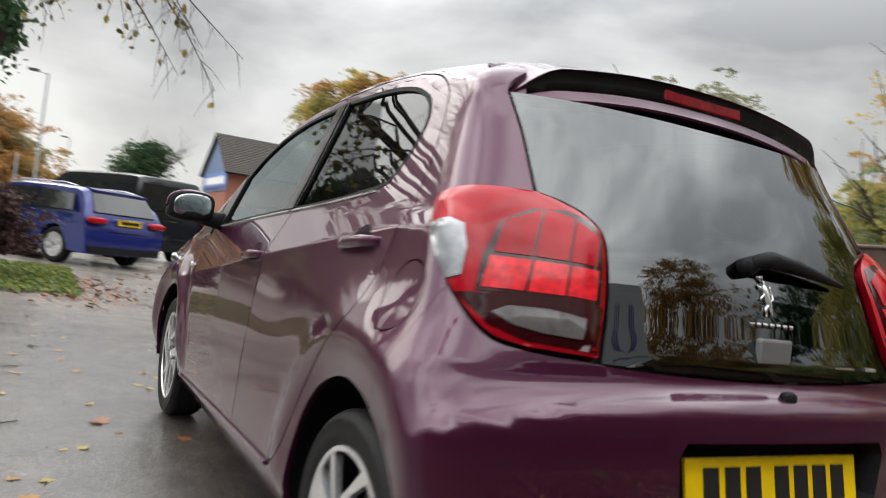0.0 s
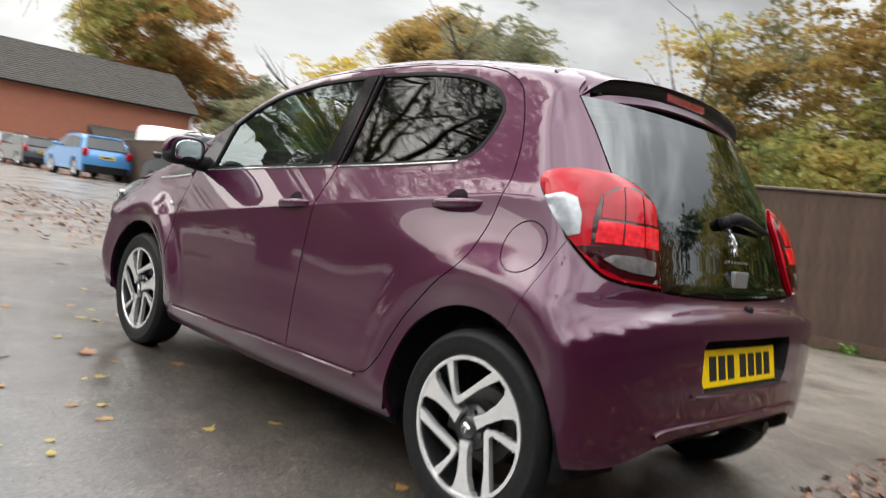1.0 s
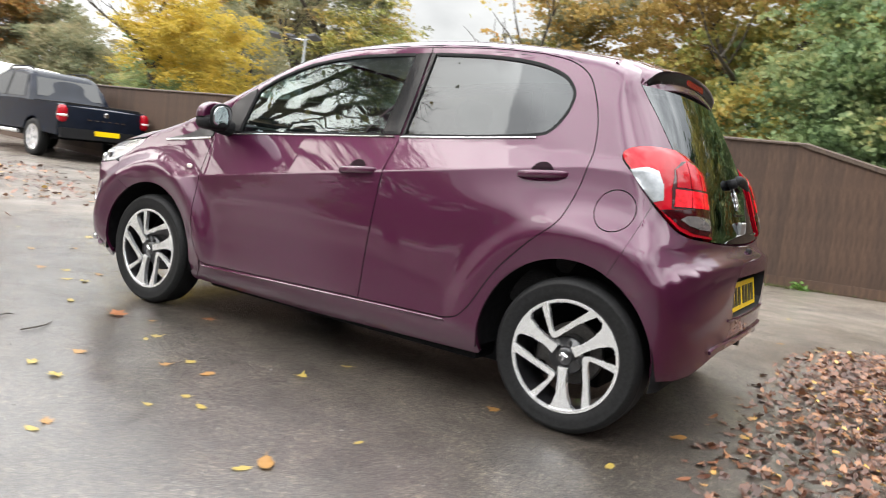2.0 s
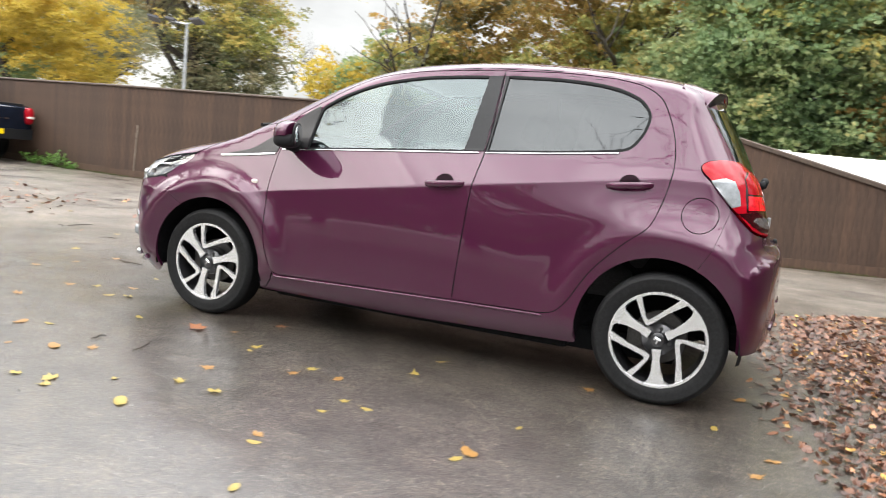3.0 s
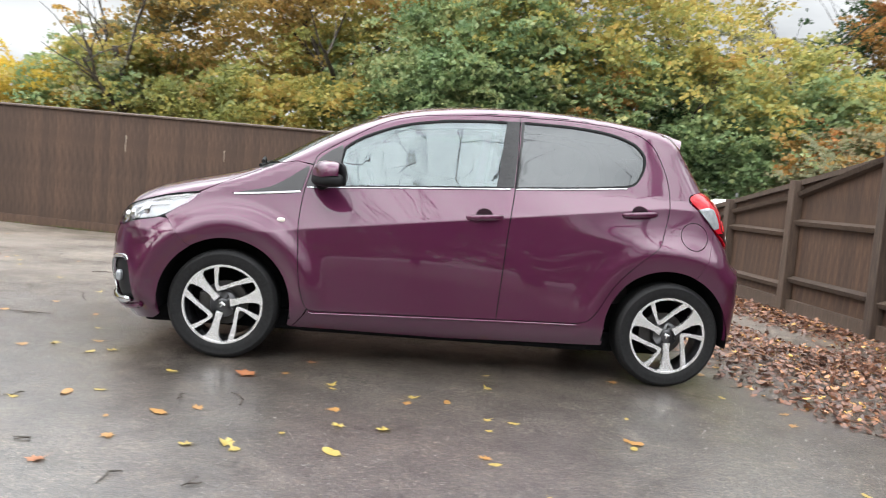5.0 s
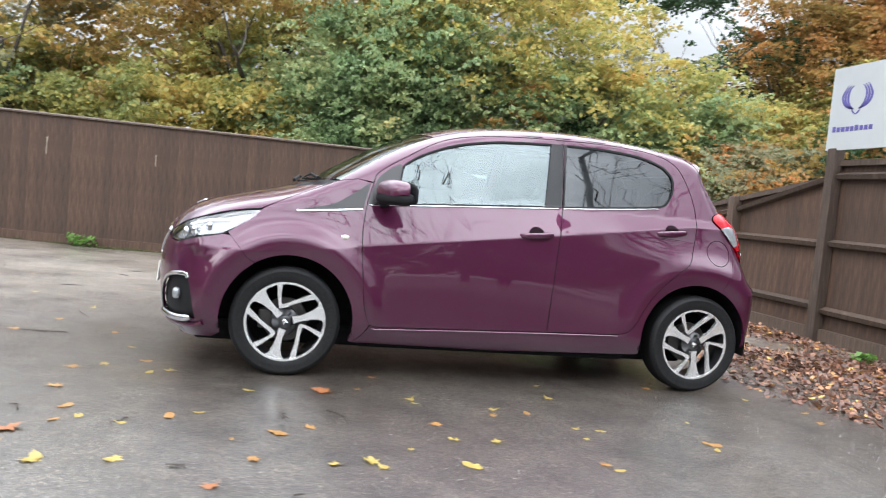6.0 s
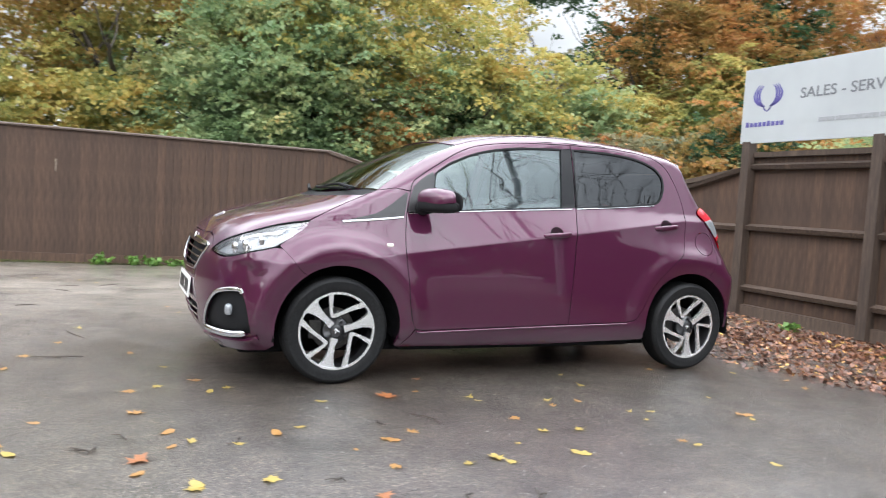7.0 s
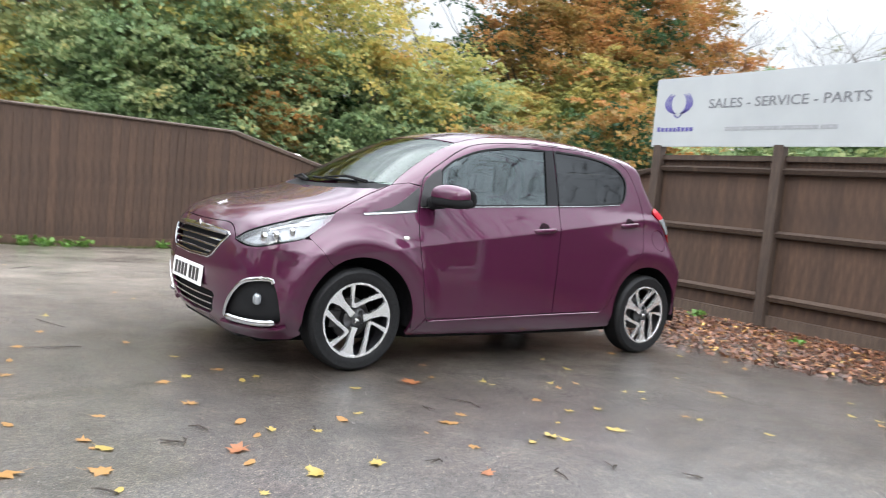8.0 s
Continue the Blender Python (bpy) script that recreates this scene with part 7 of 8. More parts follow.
def simple_wheel(parent, x, y, r, rim_mat, side):
    w = new("wheel")
    w.parent = parent
    w.matrix_basis = pose(x, y, r, 0, 0, 0 if side > 0 else 180)
    if r not in WHEEL_CACHE:
        bm = bmesh.new()
        k = r / 0.2815
        lathe(bm, [(0.62 * r, -0.19), (0.9 * r, -0.2), (r, -0.17), (r, -0.04), (0.93 * r, 0.0), (0.75 * r, 0.0), (0.66 * r, -0.012)], 36, closed=True)
        tm = bpy.data.meshes.new("tyre")
        bmesh.ops.recalc_face_normals(bm, faces=bm.faces)
        bm.to_mesh(tm)
        bm.free()
        tm.materials.append(M["tyre"])
        tm.shade_smooth()
        bm = bmesh.new()
        lathe(bm, [(0.001, -0.08), (0.60 * r, -0.08), (0.66 * r, -0.06), (0.68 * r, -0.006), (0.64 * r, -0.006), (0.62 * r, -0.04)], 30)
        for j in range(5):
            a = radians(72 * j)
            box(bm, 0.05, 0.64 * r, -0.03, -0.008, -0.035, 0.035, 0.004, pose(0, 0, 0, 0, 72 * j, 0))
        rm = bpy.data.meshes.new("rim")
        bmesh.ops.recalc_face_normals(bm, faces=bm.faces)
        bm.to_mesh(rm)
        bm.free()
        rm.materials.append(rim_mat)
        WHEEL_CACHE[r] = (tm, rm)
    tm, rm = WHEEL_CACHE[r]
    link_mesh("tyre", tm, None, w)
    link_mesh("rim", rm, None, w, "silver alloy rim")
    return w


def flank(z, belt):
    """How far a vehicle's side curves in above and below its widest line."""
    return 0.055 * ((min(z, belt) - 0.72) / 0.5) ** 2


def shell(outline, half_w, belt, roof_in, nose_in=0.12, tail_in=0.08, arches=(), rows=13):
    """A vehicle body from its side outline: rounded in plan, drawn in above the belt. Returns vertices and faces."""
    o = np.asarray(outline, float)
    n = len(o)
    x0, x1 = o[:, 0].min(), o[:, 0].max()
    top = o[:, 1].max()
    verts, faces = [], []
    us = np.concatenate([[-1, -0.96, -0.86], np.linspace(-0.7, 0.7, rows - 6), [0.86, 0.96, 1]])
    for u in us:
        for x, z in o:
            t = max(0.0, (z - belt) / (top - belt))
            w = half_w - roof_in * t - flank(z, belt)
            b = abs(u) ** 2.6
            xx = x - nose_in * b if x > (x0 + x1) / 2 and x > x1 - 0.9 else (x + tail_in * b if x < x0 + 0.7 else x)
            zz = z - 0.05 * max(0, abs(u) - 0.86) / 0.14 * (1 if z > belt + 0.1 and z > top - 0.25 else 0)
            verts.append((xx, u * w, zz))
    R = len(us)
    for i in range(R - 1):
        for j in range(n):
            faces.append((i * n + j, i * n + (j + 1) % n, (i + 1) * n + (j + 1) % n, (i + 1) * n + j))
    faces.append(tuple(range(n))[::-1])
    faces.append(tuple((R - 1) * n + j for j in range(n)))
    return verts, faces


def glass_band(parent, name, pts, half_w, belt, top, roof_in, mat, label, proud=0.012):
    """A side window: outline (x, z) set on the body's flank, both sides."""
    for sgn in (1, -1):
        bm = bmesh.new()
        vs = []
        for x, z in pts:
            w = half_w - roof_in * max(0.0, (z - belt) / (top - belt)) - flank(z, belt) + proud
            vs.append(bm.verts.new((x, sgn * w, z)))
        f = bm.faces.new(vs)
        r = bmesh.ops.extrude_face_region(bm, geom=[f])
        bmesh.ops.translate(bm, verts=[v for v in r["geom"] if isinstance(v, bmesh.types.BMVert)], vec=(0, -sgn * 0.03, 0))
        part(name, bm, mat, parent, label)


def end_panel(parent, name, x0, z0, x1, z1, w0, w1, mat, label, proud=0.01, thick=0.03, bow=0.0):
    """A window or plate across the front or rear: from (x0, z0) up to (x1, z1)."""
    d = Vector((x1 - x0, 0, z1 - z0)).normalized()
    nrm = Vector((-d.z, 0, d.x)) if x0 < 1 else Vector((d.z, 0, -d.x))
    bm = bmesh.new()
    cols = []
    for u in np.linspace(-1, 1, 7):
        o = Vector((bow * u * u, 0, 0)) * (1 if x0 < 1 else -1)
        a, b = Vector((x0, u * w0, z0)) + nrm * proud + o, Vector((x1, u * w1, z1)) + nrm * proud + o
        cols.append([bm.verts.new(p) for p in (a, b, b - nrm * thick, a - nrm * thick)])
    for c0, c1 in zip(cols, cols[1:]):
        for k in range(4):
            bm.faces.new((c0[k], c0[(k + 1) % 4], c1[(k + 1) % 4], c1[k]))
    bm.faces.new(cols[0])
    bm.faces.new(cols[-1])
    return part(name, bm, mat, parent, label)


def lump(parent, name, c, s, mat, label, n=8, power=3.0):
    bm = bmesh.new()
    blob(bm, c, s, n=n, power=power)
    return part(name, bm, mat, parent, label, smooth=True)


def cut_arches(outline, arches):
    """Side outline with wheel arches cut out of its lower edge."""
    out = []
    low = min(z for _, z in outline)
    for x, r in sorted(arches, key=lambda a: a[0]):
        out.append([(x - r * math.cos(a), max(low, 0.30 + r * math.sin(a) * 1.0)) for a in np.linspace(-0.2, math.pi + 0.2, 16)])
    return out


def vehicle(name, label, m, upper, half_w, belt, roof_in, paint, wheels, wr, low=0.24, category="car", rows=15):
    """upper: outline from the rear sill over the roof to the front sill."""
    t = thing(name, label, category, m)
    arch = cut_arches([(0, low)], [(x, wr + 0.06) for x in wheels])
    lower = []
    for a in arch[::-1]:
        lower += [(x, max(low, z - 0.30 + wr)) for x, z in a[::-1]]
    o = [tuple(p) for p in spline(upper, 60)] + lower
    v, f = shell(o, half_w, belt, roof_in, rows=rows)
    from_arrays("body", v, f, paint, t, smooth=True).data.set_sharp_from_angle(angle=radians(40))
    bm = bmesh.new()
    box(bm, min(wheels) - 0.3, max(wheels) + 0.3, -half_w + 0.22, half_w - 0.22, low - 0.02, low + 0.35)
    part("underbody", bm, M["dark"], t)
    for x in wheels:
        for sgn in (1, -1):
            simple_wheel(t, x, sgn * (half_w - 0.02), wr, M["alloy"], sgn)
    return t


def rear_set(t, x, half_w, lamp_z, plate_z, lean=0.0, yellow=True, lamp=(0.03, 0.11, 0.09)):
    for sgn in (1, -1):
        lump(t, "taillight", (x + 0.05, sgn * (half_w - lamp[1] - 0.01), lamp_z), (0.09, lamp[1], lamp[2]), M["red_lens"], "red taillight")
    bm = bmesh.new()
    box(bm, x - 0.02, x + 0.01, -0.26, 0.26, plate_z - 0.055, plate_z + 0.055, 0.003)
    p = part("number_plate", bm, M["plate_yellow"], t, "yellow number plate with a dark bar")
    bm = bmesh.new()
    box(bm, x - 0.023, x - 0.019, -0.21, 0.21, plate_z - 0.028, plate_z + 0.028)
    part("character_bar", bm, M["ink"], p)


def estate_car():
    t = vehicle("estate_car", "dark blue estate car parked at an angle", pose(13.35, -0.06, 0, 0, 0, 38) @ Matrix.Diagonal((0.98, 1.0, 0.96, 1)), [(0.02, 0.24), (0.0, 0.50), (0.03, 0.74), (0.12, 1.00), (0.38, 1.38), (0.75, 1.45), (1.6, 1.47), (2.4, 1.42), (3.15, 1.00), (3.9, 0.86), (4.42, 0.70), (4.52, 0.50), (4.48, 0.24)], 0.90, 0.92, 0.20, M["blue_paint"], (0.86, 3.62), 0.33)
    glass_band(t, "side_window", [(0.50, 1.00), (0.62, 1.30), (1.5, 1.36), (1.5, 0.98)], 0.90, 0.92, 1.47, 0.20, M["car_glass"], "dark rear side window")
    glass_band(t, "side_window", [(1.56, 0.98), (1.56, 1.36), (2.35, 1.33), (2.95, 1.00)], 0.90, 0.92, 1.47, 0.20, M["car_glass"], "dark front side window")
    end_panel(t, "rear_window", 0.105, 1.00, 0.335, 1.36, 0.70, 0.62, M["car_glass"], "dark rear window", 0.022, 0.05, 0.045)
    end_panel(t, "spoiler", 0.30, 1.385, 0.50, 1.425, 0.60, 0.58, M["blue_paint"], "roof spoiler", 0.03, 0.05, 0.04)
    lump(t, "door_mirror", (2.85, 1.0, 1.02), (0.08, 0.12, 0.08), M["blue_paint"], "body-coloured door mirror")
    end_panel(t, "tailgate_seam", 0.005, 0.66, 0.009, 0.672, 0.62, 0.62, M["dark"], "dark tailgate seam", 0.006, 0.02, 0.05)
    end_panel(t, "chrome_strip", -0.006, 0.905, -0.002, 0.925, 0.40, 0.40, M["chrome"], "thin chrome strip", 0.045, 0.02, 0.05)
    end_panel(t, "windscreen", 3.08, 1.04, 2.45, 1.40, 0.70, 0.60, M["car_glass"], "windscreen", 0.012, 0.04, 0.05)
    rear_set(t, 0.02, 0.90, 0.86, 0.86, lamp=(0.05, 0.20, 0.065))
    end_panel(t, "bumper_trim", 0.0, 0.26, 0.0, 0.38, 0.80, 0.82, M["trim"], "black lower bumper", 0.015, 0.04, 0.05)
    for sgn in (1, -1):
        bm = bmesh.new()
        tube(bm, [(0.7, sgn * 0.66, 1.46), (1.0, sgn * 0.66, 1.50), (2.1, sgn * 0.66, 1.49), (2.4, sgn * 0.65, 1.45)], 0.015, 6)
        part("roof_rail", bm, M["alloy"], t, "silver roof rail")


def panel_van():
    t = vehicle("van", "black panel van parked beside the estate car", pose(16.9, -1.25, 0, 0, 0, 27), [(0.03, 0.28), (0.0, 0.5), (0.02, 1.2), (0.10, 1.85), (0.22, 1.95), (1.5, 1.98), (3.2, 1.96), (3.55, 1.86), (4.25, 1.22), (4.85, 1.02), (5.08, 0.75), (5.10, 0.30)], 0.98, 1.10, 0.14, M["black_paint"], (0.95, 4.1), 0.34, 0.28, "van")
    glass_band(t, "side_window", [(0.35, 1.20), (0.40, 1.72), (2.2, 1.74), (2.2, 1.20)], 0.98, 1.10, 1.98, 0.14, M["car_glass"], "dark load bay window")
    glass_band(t, "side_window", [(3.0, 1.20), (3.0, 1.74), (3.5, 1.72), (4.0, 1.20)], 0.98, 1.10, 1.98, 0.14, M["car_glass"], "dark cab window")
    end_panel(t, "rear_window", 0.015, 1.20, 0.07, 1.78, 0.80, 0.74, M["car_glass"], "dark rear window", 0.022, 0.05, 0.03)
    for sgn in (1, -1):
        lump(t, "taillight", (0.06, sgn * 0.90, 1.05), (0.07, 0.06, 0.28), M["red_deep"], "tall dark red taillight")
    end_panel(t, "bumper_trim", 0.0, 0.30, 0.0, 0.50, 0.90, 0.90, M["trim"], "black bumper", 0.04, 0.06, 0.05)
    end_panel(t, "badge", 0.01, 0.97, 0.012, 0.995, 0.14, 0.14, M["chrome"], "chrome badge bar", 0.012, 0.02)


def pickup():
    t = thing("pickup_truck", "dark navy double-cab pickup truck parked along the fence", "truck", pose(13.27, -6.21, 0.0, 0, 0, -5))
    arch = cut_arches([(0, 0.45)], [(1.15, 0.44), (4.25, 0.44)])
    lower = []
    for a in arch[::-1]:
        lower += [(x, max(0.45, z + 0.08)) for x, z in a[::-1]]
    o = [(0.05, 0.50), (0.02, 0.62), (0.04, 1.08), (0.10, 1.12), (1.55, 1.13), (1.60, 1.15), (3.5, 1.13), (4.3, 1.10), (4.9, 1.02), (5.12, 0.86), (5.15, 0.62), (5.05, 0.48)] + lower
    v, f = shell(o, 0.95, 1.12, 0.0)
    from_arrays("body", v, f, M["navy_paint"], t, smooth=True).data.set_sharp_from_angle(angle=radians(35))
    o = [tuple(p) for p in spline([(1.42, 1.10), (1.55, 1.30), (1.75, 1.66), (1.95, 1.76), (2.7, 1.79), (3.2, 1.72), (3.85, 1.22), (3.95, 1.10)], 40)]
    v, f = shell(o, 0.92, 1.12, 0.20, 0.05, 0.05)
    from_arrays("cab", v, f, M["navy_paint"], t, smooth=True).data.set_sharp_from_angle(angle=radians(40))
    glass_band(t, "side_window", [(1.72, 1.20), (1.92, 1.66), (2.55, 1.70), (2.55, 1.20)], 0.92, 1.12, 1.79, 0.20, M["car_glass"], "dark rear door window")
    glass_band(t, "side_window", [(2.61, 1.20), (2.61, 1.70), (3.15, 1.66), (3.68, 1.22)], 0.92, 1.12, 1.79, 0.20, M["car_glass"], "pale front door window")
    end_panel(t, "rear_window", 1.55, 1.24, 1.74, 1.62, 0.70, 0.64, M["car_glass"], "dark cab rear window", 0.03, 0.05)
    end_panel(t, "windscreen", 3.80, 1.22, 3.22, 1.68, 0.74, 0.64, M["car_glass"], "windscreen", 0.02, 0.04)
    bm = bmesh.new()
    box(bm, 0.12, 1.50, -0.78, 0.78, 1.06, 1.16, 0.01)
    part("tonneau_cover", bm, M["trim"], t, "black load bed cover")
    for sgn in (1, -1):
        tl = lump(t, "taillight", (0.09, sgn * 0.87, 0.93), (0.10, 0.085, 0.17), M["red_lens"], "red upright taillight")
        lump(tl, "reversing_lens", (0.078, sgn * 0.874, 0.90), (0.102, 0.086, 0.035), M["amber"], "clear reversing lens")
        bm = bmesh.new()
        tube(bm, [(1.7, sgn * 0.98, 0.46), (3.6, sgn * 0.98, 0.46)], 0.04, 8)
        part("side_step", bm, M["alloy"], t, "silver side step")
        bm = bmesh.new()
        tube(bm, [(1.9, sgn * 0.62, 1.78), (2.1, sgn * 0.62, 1.84), (2.9, sgn * 0.62, 1.84), (3.1, sgn * 0.60, 1.77)], 0.018, 6)
        part("roof_rail", bm, M["trim"], t, "black roof rail")
        lump(t, "door_mirror", (3.55, sgn * 1.06, 1.20), (0.08, 0.12, 0.08), M["black_paint"], "black door mirror")
    end_panel(t, "bumper", 0.0, 0.46, 0.0, 0.66, 0.90, 0.92, M["trim"], "black step bumper", 0.06, 0.1, 0.06)
    bm = bmesh.new()
    box(bm, -0.075, -0.055, -0.26, 0.26, 0.55, 0.65, 0.003)
    part("number_plate", bm, M["plate_yellow"], t, "yellow number plate, plain")
    lump(t, "badge", (0.03, 0.0, 0.98), (0.02, 0.05, 0.05), M["chrome"], "round chrome badge")
    for k in range(6):
        bm = bmesh.new()
        box(bm, 0.015, 0.03, -0.40 + k * 0.14, -0.33 + k * 0.14, 0.845, 0.865)
        part("badge", bm, M["chrome"], t, "small chrome bar")
    for x in (1.15, 4.25):
        for sgn in (1, -1):
            simple_wheel(t, x, sgn * 0.94, 0.385, M["alloy"], sgn)
    bm = bmesh.new()
    box(bm, 0.6, 4.7, -0.70, 0.70, 0.40, 0.60)
    part("underbody", bm, M["dark"], t)


def suv(label, m, paint, plated=True, group=""):
    t = vehicle("suv_car", label, m, [(0.05, 0.26), (0.0, 0.5), (0.03, 0.85), (0.14, 1.10), (0.42, 1.52), (0.8, 1.62), (1.7, 1.66), (2.4, 1.58), (3.1, 1.12), (3.9, 0.98), (4.30, 0.80), (4.40, 0.55), (4.36, 0.26)], 0.91, 1.02, 0.18, paint, (0.85, 3.5), 0.35)
    glass_band(t, "side_window", [(0.55, 1.12), (0.70, 1.46), (1.55, 1.54), (1.55, 1.10)], 0.91, 1.02, 1.66, 0.18, M["car_glass"], "dark rear side window")
    glass_band(t, "side_window", [(1.61, 1.10), (1.61, 1.54), (2.3, 1.48), (2.85, 1.12)], 0.91, 1.02, 1.66, 0.18, M["car_glass"], "dark front side window")
    end_panel(t, "rear_window", 0.115, 1.12, 0.365, 1.50, 0.74, 0.66, M["car_glass"], "dark rear window", 0.022, 0.05, 0.045)
    rear_set(t, 0.02, 0.91, 0.98, 0.83, lamp=(0.05, 0.11, 0.15))
    end_panel(t, "spoiler", 0.34, 1.55, 0.55, 1.585, 0.66, 0.64, paint, "body-coloured roof spoiler", 0.02, 0.04, 0.04)
    for sgn in (1, -1):
        bm = bmesh.new()
        tube(bm, [(0.7, sgn * 0.66, 1.62), (0.9, sgn * 0.66, 1.68), (2.0, sgn * 0.66, 1.69), (2.3, sgn * 0.66, 1.61)], 0.018, 6)
        part("roof_rail", bm, M["trim"], t, "black roof rail")
        lump(t, "door_mirror", (2.75, sgn * 1.0, 1.16), (0.07, 0.11, 0.075), paint, "body-coloured door mirror")
    end_panel(t, "bumper_trim", 0.0, 0.26, 0.0, 0.52, 0.80, 0.82, M["trim"], "black lower bumper", 0.015, 0.04, 0.05)
    return t


def white_van(nm, label, m, h, length):
    t = thing(nm, label, "van", m)
    v, f = shell([tuple(p) for p in spline([(0.0, 0.4), (0.0, h - 0.25), (0.12, h - 0.05), (0.35, h), (length - 0.5, h - 0.02), (length - 0.1, h - 0.25), (length, 0.4)], 40)], 1.05, h * 0.6, 0.10, 0.1, 0.1)
    from_arrays("body", v, f, M["white_paint"], t, smooth=True).data.set_sharp_from_angle(angle=radians(40))
    glass_band(t, "side_window", [(0.6, h * 0.55), (0.6, h * 0.82), (length * 0.4, h * 0.82), (length * 0.4, h * 0.55)], 1.05, h * 0.6, h, 0.10, M["car_glass"], "dark side window")
    bm = bmesh.new()
    box(bm, length * 0.35, length * 0.35 + 0.5, -0.25, 0.25, h - 0.02, h + 0.06, 0.02)
    part("roof_vent", bm, M["white_paint"], t, "white roof vent")
    for x in (0.9, length - 0.9):
        for sgn in (1, -1):
            simple_wheel(t, x, sgn * 1.0, 0.33, M["alloy"], sgn)
    return t


def brick_building():
    t = thing("brick_building", "long red brick workshop with a tiled roof and blue gable", "building", Matrix.Translation((48.0, -8.8, 0)))
    L, W, E, R = 12.0, 8.0, 5.0, 7.6
    bm = bmesh.new()
    box(bm, 0, W, -L, 0, -0.3, E)
    part("wall", bm, M["brick_wall"], t, "red brick wall")
    for y0, y1 in ((0.004, 0.06), (-L - 0.06, -L - 0.004)):
        bm = bmesh.new()
        vs = [[bm.verts.new((x, y, z)) for x, z in ((-0.02, E - 1.4), (W + 0.02, E - 1.4), (W + 0.02, E), (W / 2, R - 0.05), (-0.02, E))] for y in (y0, y1)]
        bm.faces.new(vs[0])
        bm.faces.new(vs[1][::-1])
        for k in range(5):
            bm.faces.new((vs[0][k], vs[0][(k + 1) % 5], vs[1][(k + 1) % 5], vs[1][k]))
        part("gable", bm, M["blue_clad"], t, "blue-grey clad gable")
    # tile courses, stepped
    for side in (0, 1):
        bm = bmesh.new()
        n = 22
        prev = None
        for k in range(n + 1):
            u = k / n
            x, z = (-0.4 + (W / 2 + 0.4) * u), (E - 0.25 + (R - E + 0.25) * u)
            if side:
                x = W - x
            for dz in (0.0, 0.05):
                row = [bm.verts.new((x, y, z + dz - (0.05 if dz == 0 else 0) * 0)) for y in (0.35, -L - 0.35)]
                if prev:
                    bm.faces.new((prev[0], prev[1], row[1], row[0]))
                prev = row
        part("roof", bm, M["roof_tile"], t, "grey-brown tiled roof slope")
    bm = bmesh.new()
    tube(bm, [(-0.42, 0.3, E - 0.26), (-0.42, -L - 0.3, E - 0.26)], 0.07, 8)
    part("gutter", bm, M["trim"], t, "dark gutter")
    bm = bmesh.new()
    tube(bm, [(-0.30, -L - 0.1, E - 0.3), (-0.06, -L + 0.1, E - 0.6), (-0.06, -L + 0.1, 0)], 0.05, 8)
    part("downpipe", bm, M["white_paint"], t, "white downpipe")
    bm = bmesh.new()
    box(bm, -0.2, W * 0.9, 0.07, 0.18, E - 1.15, E - 0.15, 0.02)
    part("fascia_sign", bm, M["sign_blue"], t, "blue and white fascia sign")
    bm = bmesh.new()
    box(bm, 0.1, W * 0.8, 0.18, 0.20, E - 0.95, E - 0.45)
    part("fascia_bar", bm, M["white_paint"], t, "white sign lettering bar")
    bm = bmesh.new()
    vs = [bm.verts.new(p) for p in ((-1.3, -L + 6.6, 2.25), (-1.3, -L + 2.2, 2.25), (-0.02, -L + 2.2, 3.0), (-0.02, -L + 6.6, 3.0), (-1.3, -L + 6.6, 2.15), (-1.3, -L + 2.2, 2.15), (-0.02, -L + 2.2, 2.15), (-0.02, -L + 6.6, 2.15))]
    for f in ((0, 1, 2, 3), (4, 5, 6, 7), (0, 1, 5, 4), (1, 2, 6, 5), (3, 0, 4, 7)):
        bm.faces.new([vs[i] for i in f])
    part("lean_to", bm, M["roof_tile"], t, "small tiled lean-to roof")


def pole(label, x, y, h, arms, name="lamp_post", r=0.05):
    t = thing(name, label, "lamp post", Matrix.Translation((x, y, 0)))
    bm = bmesh.new()
    tube(bm, [(0, 0, -0.1), (0, 0, h * 0.5), (0, 0, h)], [r * 1.3, r, r * 0.8], 10)
    part("pole", bm, M["pole"], t, "grey steel pole")
    for a in arms:
        bm = bmesh.new()
        tube(bm, [(0, 0, h - 0.05), (a[0] * 0.5, a[1] * 0.5, h)], 0.02, 6)
        part("arm", bm, M["pole"], t)
        bm = bmesh.new()
        box(bm, -0.16, 0.16, -0.20, 0.20, -0.04, 0.04, 0.015, Matrix.Translation((a[0], a[1], h + 0.03)) @ pose(0, 0, 0, a[2], a[3], a[4]))
        part("floodlight", bm, M["lamp_head"], t, "black floodlight head")
    return t


